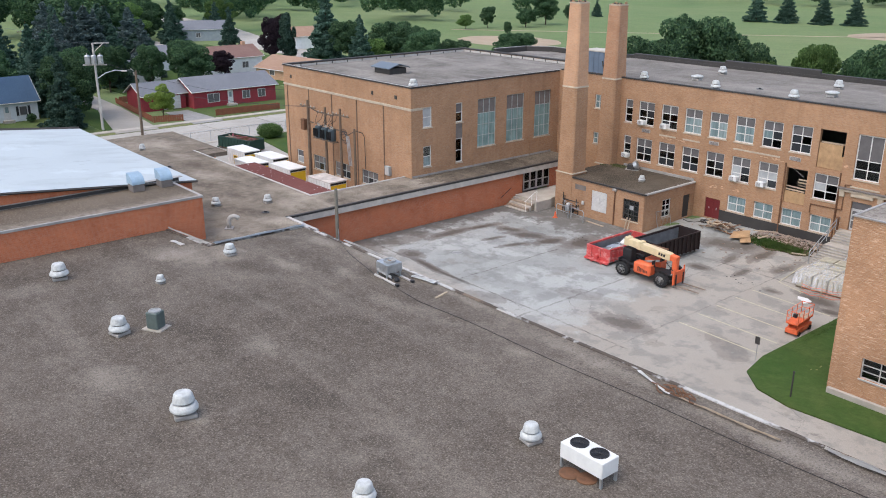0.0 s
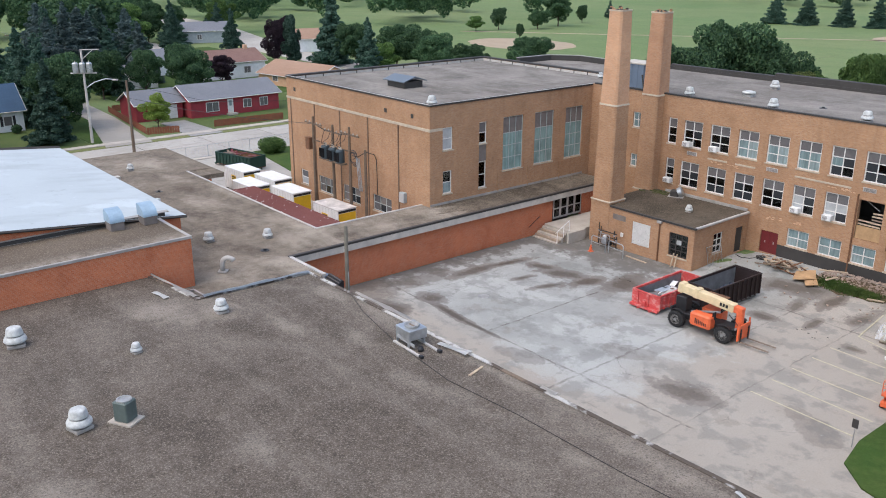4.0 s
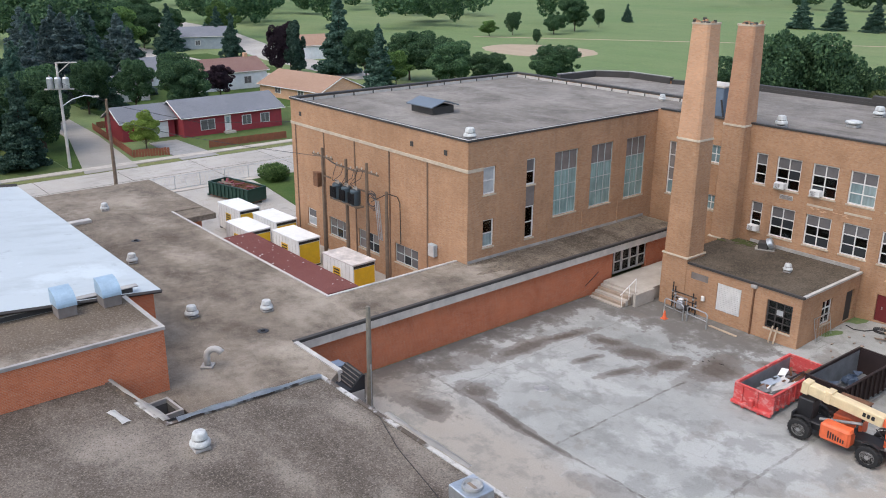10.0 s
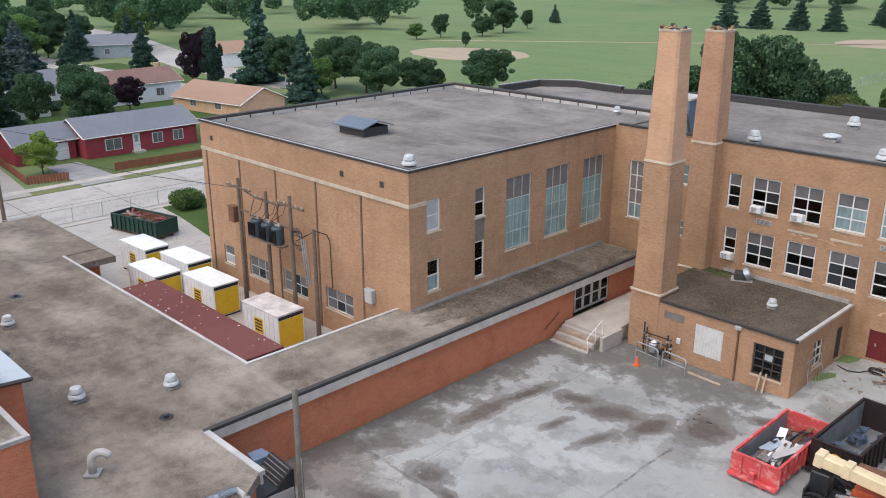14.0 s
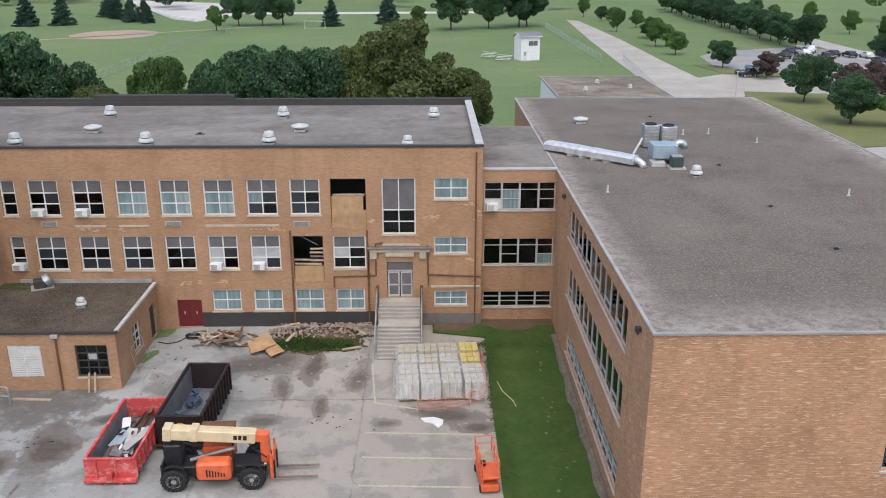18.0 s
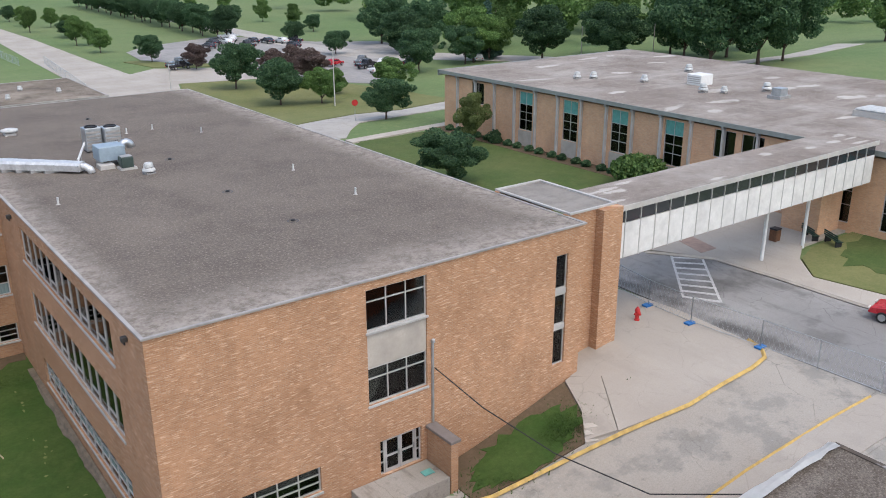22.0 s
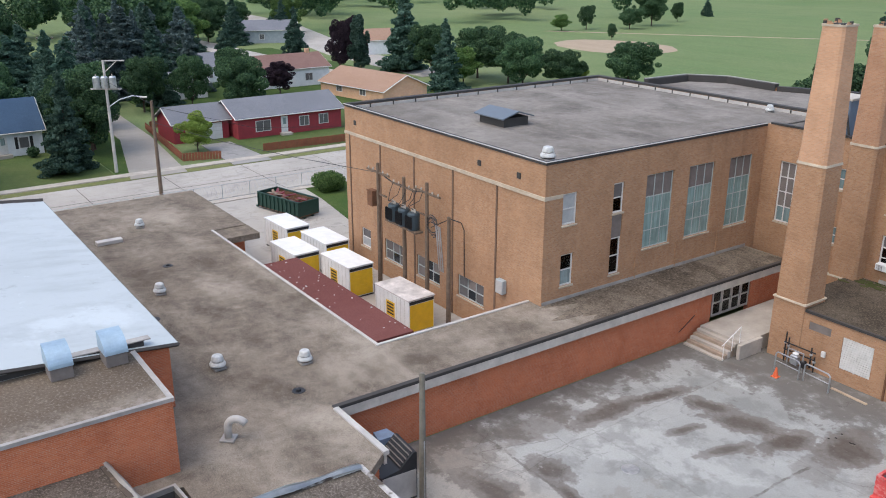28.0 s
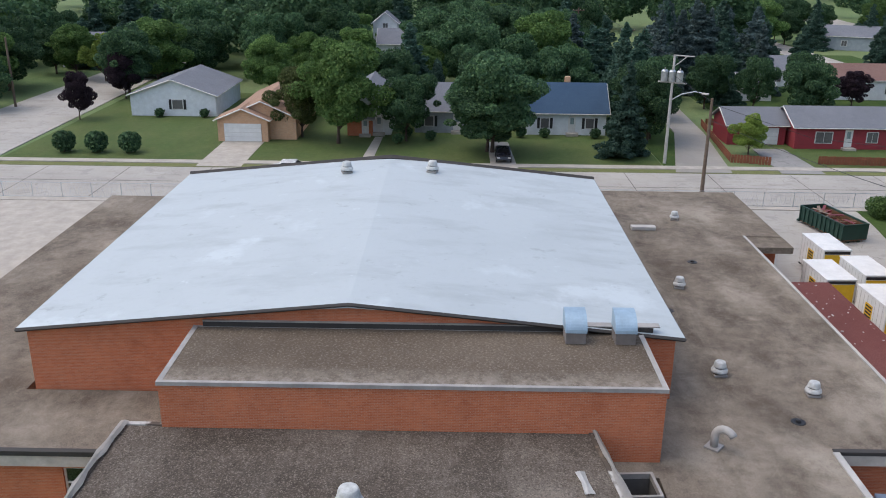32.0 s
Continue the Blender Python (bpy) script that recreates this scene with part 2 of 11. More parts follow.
def edge_washed(name, base, pale, dark, x0, y0, x1, y1, west, south, east):
    """Gravel roofing whose fines have washed out along the edges, as (west, south, east) widths in metres."""
    n = Nodes(name)
    fine, broad = n.noise(7.0, 6.0, 0.75), n.noise(0.16, 6.0, 0.62)
    c = n.mix(n.ramp(fine, [(0.32, 0.0), (0.7, 1.0)]), blend(base, dark, 0.55), base)
    c = n.mix(n.ramp(broad, [(0.45, 0.0), (0.7, 0.4)]), c, scaled(base, 1.25))
    sep = n.add("ShaderNodeSeparateXYZ")
    n.link(n.pos, sep.inputs[0])
    total = None
    for axis, edge, width in (("X", x0, west), ("Y", y0, south), ("X", x1, -east)):
        far = n.add("ShaderNodeMapRange")
        far.inputs["From Min"].default_value, far.inputs["From Max"].default_value = edge, edge + width
        far.inputs["To Min"].default_value, far.inputs["To Max"].default_value = 1.0, 0.0
        n.link(sep.outputs[axis], far.inputs["Value"])
        total = far.outputs[0] if total is None else n.mix(1.0, total, far.outputs[0], "LIGHTEN")
    stones, blot = n.noise(9.0, 4.0, 0.7), n.noise(0.28, 7.0, 0.7)
    c = n.mix(n.ramp(blot, [(0.48, 0.0), (0.66, 0.55)]), c, blend(base, dark, 0.8))
    c = n.mix(n.ramp(stones, [(0.54, 0.0), (0.64, 0.42)]), c, scaled(pale, 0.95))
    c = n.mix(n.ramp(stones, [(0.34, 0.35), (0.44, 0.0)]), c, scaled(dark, 0.8))
    ragged = n.mix(1.0, total, n.ramp(n.noise(2.2, 7.0, 0.72), [(0.4, 0.0), (0.6, 1.0)]), "MULTIPLY")
    c = n.mix(n.mix(0.22, ragged, total), c, blend(base, pale, 0.8))
    n.bump(fine, 0.7, 0.04)
    return n.done(c, 0.95, 0.0, 0.2)


def grass_mat(name, base, dry, dark, scale=0.08):
    n = Nodes(name)
    broad, mid, fine = n.noise(scale, 5.0, 0.6), n.noise(scale * 8, 5.0, 0.65), n.noise(5.0, 5.0, 0.75)
    c = n.mix(n.ramp(broad, [(0.35, 0.0), (0.7, 0.8)]), base, dry)
    c = n.mix(n.ramp(mid, [(0.45, 0.0), (0.75, 0.5)]), c, dark)
    c = n.mix(n.ramp(fine, [(0.3, 0.45), (0.7, 0.0)]), c, scaled(dark, 0.7))
    c = n.mix(n.ramp(n.noise(1.1, 6.0, 0.7), [(0.5, 0.0), (0.7, 0.45)]), c, dry)
    mown = n.noise(1.0, 3.0, 0.5, n.mapped((0.02, 0.33, 1), (0, 0, radians(38))))
    c = n.mix(n.ramp(mown, [(0.42, 0.0), (0.6, 0.13)]), c, scaled(base, 1.3))
    n.bump(fine, 0.6, 0.05)
    return n.done(c, 0.95, 0.0, 0.15)


def paving(name, base, pale, dark, wet=0.5, cracks=0.35, spots=()):
    """Old asphalt and concrete: bleached patches, damp stains, cracks."""
    n = Nodes(name)
    fine, broad, mid = n.noise(16.0, 5.0, 0.7), n.noise(0.11, 6.0, 0.6), n.noise(0.45, 6.0, 0.62)
    c = n.mix(n.ramp(broad, [(0.4, 0.0), (0.62, 1.0)]), base, pale)
    c = n.mix(n.ramp(mid, [(0.56, 0.0), (0.64, wet)]), c, dark)
    c = n.mix(n.ramp(fine, [(0.3, 0.25), (0.6, 0.0)]), c, scaled(dark, 0.7))
    crack = n.add("ShaderNodeTexVoronoi", Scale=0.42)
    crack.feature = "DISTANCE_TO_EDGE"
    warp = n.noise(0.9, 4.0, 0.6)
    moved = n.add("ShaderNodeVectorMath")
    moved.operation = "ADD"
    n.link(n.pos, moved.inputs[0]).link(n.mix(1.0, warp, 0.0, "ADD"), moved.inputs[1])
    n.link(moved.outputs[0], crack.inputs["Vector"])
    thin = n.mix(1.0, n.ramp(crack.outputs["Distance"], [(0.0, cracks), (0.012, 0.0)]), n.ramp(n.noise(0.3, 4.0, 0.6), [(0.42, 0.1), (0.6, 1.0)]), "MULTIPLY")
    c = n.mix(thin, c, scaled(dark, 0.5))
    worn = n.noise(1.0, 6.0, 0.7, n.mapped((0.9, 0.16, 1)))
    c = n.mix(n.ramp(worn, [(0.52, 0.0), (0.66, wet * 0.7)]), c, scaled(dark, 1.05))
    if spots:
        c, _ = stained(n, c, spots, scaled(dark, 0.7), 1.0, 0.15, 1.4)
    n.bump(fine, 0.3, 0.01)
    return n.done(c, n.ramp(mid, [(0.5, 0.9), (0.66, 0.55)]), 0.0, 0.35)


def stained(n, color, spots, tint, noise_amount=0.9, soft=0.0, grow=1.12):
    """Lays soft, ragged stains of given place, size and strength over a colour."""
    wob, grain = n.ramp(n.noise(0.62, 9.0, 0.68), [(0.26, 0.0), (0.74, 1.0)]), n.noise(3.0, 5.0, 0.7)
    total = None
    for cx, cy, rx, ry, turn, strength in spots:
        node = n.add("ShaderNodeMapping")
        node.vector_type = "TEXTURE"
        node.inputs["Location"].default_value, node.inputs["Rotation"].default_value, node.inputs["Scale"].default_value = (cx, cy, 0), (0, 0, radians(turn)), (rx * grow, ry * grow, 1000)
        n.link(n.pos, node.inputs["Vector"])
        size = n.add("ShaderNodeVectorMath")
        size.operation = "LENGTH"
        n.link(node.outputs[0], size.inputs[0])
        off = n.add("ShaderNodeMath")
        off.operation = "MULTIPLY_ADD"
        n.link(wob, off.inputs[0]).link(size.outputs["Value"], off.inputs[2])
        off.inputs[1].default_value = noise_amount
        half = n.add("ShaderNodeMath")
        half.operation = "MULTIPLY"
        n.link(off.outputs[0], half.inputs[0])
        half.inputs[1].default_value = 0.5
        f = n.ramp(half.outputs[0], [(0.0, strength), (max(0.02, 0.56 - soft), strength * 0.85), (0.6 + soft * 0.3, 0.0)])
        total = f if total is None else n.mix(1.0, total, f, "LIGHTEN")
    total = n.mix(1.0, total, n.ramp(grain, [(0.3, 0.7), (0.6, 1.0)]), "MULTIPLY")
    return n.mix(total, color, tint), total


def court_paving(name, base, pale, dark, spots, patches):
    """The court: slabs with worn joints, an old asphalt fringe, warm and grey bays, damp stains, cracks."""
    n = Nodes(name)
    fine, broad, mid = n.noise(14.0, 5.0, 0.7), n.noise(0.16, 6.0, 0.6), n.noise(0.7, 8.0, 0.66)
    sep = n.add("ShaderNodeSeparateXYZ")
    n.link(n.pos, sep.inputs[0])

    def span(axis, a, b):
        node = n.add("ShaderNodeMapRange")
        node.inputs["From Min"].default_value, node.inputs["From Max"].default_value = a, b
        n.link(sep.outputs[axis], node.inputs["Value"])
        return node.outputs[0]

    def shifted(value, source, amount):
        node = n.add("ShaderNodeMath")
        node.operation = "MULTIPLY_ADD"
        n.link(source, node.inputs[0]).link(value, node.inputs[2])
        node.inputs[1].default_value = amount
        return node.outputs[0]

    c = n.mix(n.ramp(broad, [(0.38, 0.0), (0.64, 0.8)]), base, pale)
    warm = n.mix(1.0, span("X", -10.5, -6.5), span("Y", 21.0, 18.5), "LIGHTEN")
    c = n.mix(n.mix(1.0, warm, 0.7, "MULTIPLY"), c, (0.37, 0.325, 0.27))
    c, _ = stained(n, c, patches, scaled(pale, 1.06), 0.9, 0.04)
    c = n.mix(n.ramp(n.noise(0.45, 7.0, 0.66), [(0.5, 0.0), (0.58, 0.5)]), c, scaled(base, 0.68))
    c = n.mix(n.ramp(n.noise(0.3, 7.0, 0.7), [(0.59, 0.0), (0.62, 0.32)]), c, (0.19, 0.172, 0.145))
    fringe = n.mix(1.0, span("X", -26.2, -31.0), n.mix(1.0, span("Y", 33.2, 37.8), span("X", -15.0, -19.0), "MULTIPLY"), "LIGHTEN")
    half = n.mix(0.5, fringe, n.ramp(mid, [(0.3, 0.0), (0.7, 1.0)]))
    old = n.ramp(half, [(0.54, 0.0), (0.6, 0.6), (0.74, 0.9)])
    c = n.mix(n.mix(1.0, old, n.ramp(fringe, [(0.02, 0.0), (0.12, 1.0)]), "MULTIPLY"), c, (0.122, 0.112, 0.1))
    c, wet = stained(n, c, spots, (0.13, 0.113, 0.097), 0.85, 0.012, 1.5)
    cores = [(x, y, rx * 0.66, ry * 0.66, turn, strength * 0.85) for x, y, rx, ry, turn, strength in spots if strength > 0.68]
    c, _ = stained(n, c, cores, dark, 0.95, 0.1, 1.45)
    c = n.mix(n.ramp(n.noise(1.7, 6.0, 0.7), [(0.6, 0.0), (0.7, 0.45)]), c, scaled(base, 0.55))
    c = n.mix(n.ramp(n.noise(2.6, 7.0, 0.7), [(0.62, 0.0), (0.7, 0.5)]), c, scaled(pale, 1.08))
    c = n.mix(n.ramp(fine, [(0.3, 0.25), (0.6, 0.0)]), c, scaled(dark, 1.4))
    wander = n.noise(0.9, 5.0, 0.7)
    for axis, at, across, lo, hi, width, strength in (("X", -18.6, "Y", 20.5, 31.8, 0.07, 1.0), ("X", -26.8, "Y", 17.0, 38.0, 0.04, 0.4), ("X", -10.4, "Y", 15.0, 40.0, 0.08, 0.7), ("X", -2.9, "Y", 15.0, 47.0, 0.05, 0.6), ("Y", 39.4, "X", -12.0, 4.0, 0.08, 0.7),
                                                      ("Y", 31.7, "X", -30.0, -6.0, 0.035, 0.35), ("Y", 20.4, "X", -31.0, -2.0, 0.07, 0.9), ("Y", 25.4, "X", -28.0, -18.0, 0.035, 0.35), ("X", -7.4, "Y", 32.0, 47.0, 0.06, 0.6)):
        off = shifted(sep.outputs[axis], wander, 0.5)
        gap = n.add("ShaderNodeMath")
        gap.operation = "COMPARE"
        n.link(off, gap.inputs[0])
        gap.inputs[1].default_value, gap.inputs[2].default_value = at + 0.25, width * 1.1
        inside = n.mix(1.0, n.mix(1.0, span(across, lo, lo + 0.3), span(across, hi, hi - 0.3), "MULTIPLY"), gap.outputs[0], "MULTIPLY")
        inside = n.mix(1.0, inside, n.ramp(n.noise(1.3, 5.0, 0.7), [(0.4, 0.1), (0.6, strength * 0.8)]), "MULTIPLY")
        c = n.mix(inside, c, (0.1, 0.088, 0.076))
    crack = n.add("ShaderNodeTexVoronoi", Scale=0.33)
    crack.feature = "DISTANCE_TO_EDGE"
    moved = n.add("ShaderNodeVectorMath")
    moved.operation = "ADD"
    n.link(n.pos, moved.inputs[0]).link(n.mix(1.0, n.noise(0.8, 6.0, 0.7), 0.0, "ADD"), moved.inputs[1])
    n.link(moved.outputs[0], crack.inputs["Vector"])
    few = n.mix(1.0, n.ramp(crack.outputs["Distance"], [(0.0, 0.5), (0.009, 0.0)]), n.ramp(broad, [(0.5, 0.0), (0.6, 1.0)]), "MULTIPLY")
    c = n.mix(few, c, scaled(dark, 0.6))
    n.bump(fine, 0.3, 0.01)
    return n.done(c, n.ramp(wet, [(0.0, 0.9), (0.8, 0.5)]), 0.0, 0.35)


def leaf_mat(name, tones):
    """Foliage: every clump its own green."""
    n = Nodes(name)
    geo = n.tree.nodes["Geometry"]
    info = n.add("ShaderNodeObjectInfo")
    c = n.ramp(geo.outputs["Random Per Island"], [(0.0, tones[0]), (0.55, tones[1]), (1.0, tones[2])])
    c = n.mix(n.ramp(n.noise(0.5, 3.0, 0.6), [(0.35, 0.5), (0.65, 0.0)]), c, scaled(tones[0], 0.8))
    hue = n.add("ShaderNodeHueSaturation")
    n.link(c, hue.inputs["Color"])
    vary = n.add("ShaderNodeMapRange")
    vary.inputs["To Min"].default_value, vary.inputs["To Max"].default_value = 0.75, 1.25
    n.link(info.outputs["Random"], vary.inputs["Value"]).link(vary.outputs[0], hue.inputs["Value"])
    n.done(hue.outputs[0], 0.75, 0.0, 0.25)
    thin, both = n.add("ShaderNodeBsdfTranslucent"), n.add("ShaderNodeMixShader")
    both.inputs[0].default_value = 0.35
    n.link(hue.outputs[0], thin.inputs["Color"]).link(n.bsdf.outputs[0], both.inputs[1]).link(thin.outputs[0], both.inputs[2])
    n.link(both.outputs[0], n.tree.nodes["Material Output"].inputs["Surface"])
    return n.mat


def glass_mat(name, tint, gloss=0.9):
    """A thin pane: see-through, with a Fresnel reflection."""
    n = Nodes(name)
    through_, shine, both = n.add("ShaderNodeBsdfTransparent"), n.add("ShaderNodeBsdfGlossy"), n.add("ShaderNodeMixShader")
    through_.inputs["Color"].default_value = (*tint, 1)
    shine.inputs["Roughness"].default_value = 0.04
    fres = n.add("ShaderNodeFresnel", IOR=1.5)
    wav = n.noise(1.3, 2.0, 0.5)
    bump = n.add("ShaderNodeBump", Strength=0.05, Distance=0.05)
    n.link(wav, bump.inputs["Height"]).link(bump.outputs[0], shine.inputs["Normal"])
    n.link(fres.outputs[0], both.inputs[0]).link(through_.outputs[0], both.inputs[1]).link(shine.outputs[0], both.inputs[2])
    n.link(both.outputs[0], n.tree.nodes["Material Output"].inputs["Surface"])
    return n.mat


def scuffed_edge(name):
    """Old roof edging: tar-dark felt with stretches of bare pale metal and rusty timber."""
    n = Nodes(name)
    runs, fine = n.noise(0.35, 5.0, 0.65), n.noise(3.0, 5.0, 0.7)
    c = n.mix(n.ramp(runs, [(0.5, 0.0), (0.56, 1.0)]), (0.085, 0.068, 0.055), (0.46, 0.45, 0.43))
    c = n.mix(n.ramp(runs, [(0.36, 0.8), (0.42, 0.0)]), c, (0.2, 0.15, 0.11))
    c = n.mix(n.ramp(fine, [(0.5, 0.0), (0.7, 0.5)]), c, (0.06, 0.05, 0.042))
    return n.done(c, 0.8, 0.0, 0.3)


def film_wrap(name):
    """Creased clear film: milky streaks over a see-through sheet."""
    n = Nodes(name)
    clear, both = n.add("ShaderNodeBsdfTransparent"), n.add("ShaderNodeMixShader")
    n.done((0.78, 0.80, 0.82), 0.25, 0.0, 0.6)
    crease = n.noise(1.0, 6.0, 0.7, n.mapped((5.0, 1.2, 1)))
    n.link(n.ramp(crease, [(0.38, 0.1), (0.68, 0.5)]), both.inputs[0]).link(clear.outputs[0], both.inputs[1]).link(n.bsdf.outputs[0], both.inputs[2])
    n.bump(crease, 0.4, 0.05)
    n.link(both.outputs[0], n.tree.nodes["Material Output"].inputs["Surface"])
    return n.mat


BRICK_TAN = brick("tan_brick", ((0.33, 0.18, 0.095), (0.46, 0.272, 0.156), (0.395, 0.222, 0.122)), (0.36, 0.27, 0.20), 0.24, (0.56, 0.36, 0.225), 0.38)
BRICK_EAST = brick("buff_brick", ((0.345, 0.18, 0.092), (0.49, 0.276, 0.155), (0.405, 0.219, 0.118)), (0.40, 0.30, 0.22), 0.85, (0.68, 0.475, 0.325), 0.26)
BRICK_RED = brick("orange_red_brick", ((0.42, 0.118, 0.053), (0.54, 0.178, 0.083), (0.47, 0.14, 0.062)), (0.47, 0.29, 0.2), 0.0, (0.4, 0.2, 0.1), 0.12)
BRICK_PALE = brick("pale_brick", ((0.52, 0.30, 0.175), (0.66, 0.405, 0.245), (0.58, 0.345, 0.205)), (0.5, 0.39, 0.29), 0.3, (0.66, 0.46, 0.31), 0.12)
FRONT_PALE = [(-24.0, 0.6, 3.6, 2.0, 20, 0.75), (-22.6, 3.0, 2.4, 1.6, 0, 0.65), (-18.2, 5.0, 2.2, 0.8, 5, 0.7), (-14.7, 7.1, 1.6, 0.7, -10, 0.6), (-20.4, 9.4, 2.6, 0.9, 0, 0.75), (-16.1, 9.9, 3.0, 0.6, 0, 0.7), (-22.9, 8.0, 1.6, 0.9, 40, 0.5), (-9.5, -9.4, 2.6, 1.6, 30, 0.5), (-7.9, -2.4, 2.0, 1.4, 0, 0.45), (-3.0, -8.0, 0.9, 0.8, 0, 0.7), (-7.9, 6.6, 4.0, 0.9, 8, 0.45), (-24.3, -9.0, 1.6, 2.4, 0, 0.45), (-6.0, 10.0, 5.0, 0.5, 0, 0.6), (4.0, 9.6, 7.0, 0.8, 2, 0.65), (14.0, 9.4, 7.0, 0.9, 0, 0.65), (24.0, 9.8, 7.0, 0.8, 0, 0.6), (1.0, 7.4, 1.6, 0.6, 10, 0.5)]
FRONT_DARK = [(3.4, -2.9, 1.4, 1.0, 40, 0.85), (5.2, -4.2, 3.0, 1.1, -35, 0.6), (-2.4, -3.4, 4.0, 1.2, 20, 0.5), (-11.7, -3.8, 4.0, 2.0, 10, 0.5), (-19.4, -6.0, 4.0, 2.4, 0, 0.5), (-19.0, 3.2, 3.0, 1.2, 20, 0.6), (-27.5, -2.0, 2.6, 2.6, 0, 0.7), (-15.0, 0.0, 3.0, 1.5, 30, 0.5), (-16.2, 6.7, 2.6, 1.2, 0, 0.6), (-22.6, 7.0, 1.6, 2.4, 0, 0.55), (-9.4, 8.6, 2.4, 0.8, 0, 0.6), (-26.0, -10.0, 3.0, 3.0, 0, 0.6), (-13.6, 8.4, 1.6, 1.0, 0, 0.6), (-29.0, -12.0, 1.2, 4.0, 0, 0.6)]
ROOF_BROWN = gravel_roof("brown_gravel_roof", (0.103, 0.083, 0.066), (0.285, 0.25, 0.21), (0.039, 0.031, 0.024), 0.5, FRONT_PALE, FRONT_DARK, speckle=0.88, stone=14.0, soft=0.2)
ROOF_GREY = gravel_roof("grey_gravel_roof", (0.174, 0.157, 0.138), (0.335, 0.311, 0.278), (0.078, 0.069, 0.06), 0.8, speckle=0.3)
LOW_PALE = [(-48.6, 14.0, 4.5, 1.6, 10, 0.9), (-30.4, 12.0, 3.0, 1.5, 50, 0.85), (-26.4, 8.2, 2.2, 2.0, 0, 0.7), (-64.5, 16.0, 4.0, 2.0, 0, 0.6), (-49.5, 17.3, 6.0, 0.8, 0, 0.8), (-36.8, 17.0, 3.2, 1.4, 0, 0.8), (-57.6, 15.6, 3.0, 1.2, 10, 0.6), (-30.0, 6.9, 2.0, 1.6, 0, 0.6), (-32.8, 24.0, 0.9, 6.0, 0, 0.6), (-33.4, 38.0, 0.9, 6.0, 0, 0.5)]
LOW_DARK = [(-44.8, 12.2, 3.6, 1.5, 10, 0.9), (-43.6, 14.8, 2.6, 0.9, 5, 0.8), (-34.0, 11.2, 3.0, 1.3, 20, 0.7), (-53.7, 15.0, 3.0, 1.6, 0, 0.75), (-48.1, 10.2, 4.5, 1.4, 0, 0.7), (-38.0, 9.4, 3.0, 1.6, 0, 0.7), (-32.8, 19.0, 1.0, 3.0, 0, 0.7), (-33.0, 31.0, 1.1, 4.0, 0, 0.85), (-32.9, 43.5, 1.2, 3.0, 0, 0.85), (-60.5, 11.0, 4.0, 2.0, 0, 0.6), (-32.9, 25.5, 1.3, 3.0, 0, 0.8), (-33.0, 36.5, 1.2, 3.2, 0, 0.85), (-33.1, 40.5, 1.2, 2.4, 0, 0.8), (-33.2, 46.0, 1.4, 2.0, 0, 0.8), (-40.0, 12.5, 2.6, 1.0, 10, 0.7), (-64.0, 9.0, 4.0, 1.4, 0, 0.6), (-66.0, 18.6, 3.0, 1.0, 0, 0.6)]
ROOF_LOW = gravel_roof("stained_gravel_roof", (0.182, 0.149, 0.115), (0.37, 0.325, 0.265), (0.052, 0.039, 0.028), 0.85, LOW_PALE, LOW_DARK, speckle=0.6)
ROOF_STAGE = edge_washed("brown_washed_gravel_roof", (0.142, 0.113, 0.084), (0.32, 0.28, 0.235), (0.06, 0.045, 0.032), -60.0, -40.0, -30.2, 30.0, 1.0, 1.0, 1.5)
ROOF_EAST = edge_washed("washed_gravel_roof", (0.172, 0.146, 0.121), (0.38, 0.34, 0.295), (0.068, 0.056, 0.047), 8.89, 24.77, 30.9, 76.6, 1.6, 3.4, 2.2)
ROOF_MOSS = gravel_roof("mossy_tar_roof", (0.084, 0.066, 0.047), (0.17, 0.14, 0.105), (0.026, 0.021, 0.014), 0.8, speckle=1.0, stone=10.0)
ROOF_LITTER = gravel_roof("leaf_littered_roof", (0.095, 0.075, 0.055), (0.24, 0.2, 0.155), (0.026, 0.021, 0.015), 1.0, speckle=0.9, stone=9.0)
rh = random.Random(6)
HALL_PALE = [(rh.uniform(63, 94), rh.uniform(24, 77), rh.uniform(1.0, 3.0), rh.uniform(0.4, 1.1), rh.uniform(-20, 20), rh.uniform(0.6, 0.95)) for _ in range(26)] + [(rh.uniform(35, 62), rh.uniform(26.5, 29.6), rh.uniform(0.5, 1.6), rh.uniform(0.2, 0.5), 0, 0.8) for _ in range(12)]
ROOF_HALL = gravel_roof("scuffed_brown_roof", (0.215, 0.178, 0.15), (0.56, 0.53, 0.48), (0.1, 0.08, 0.065), 0.5, HALL_PALE, speckle=0.4, soft=0.06)
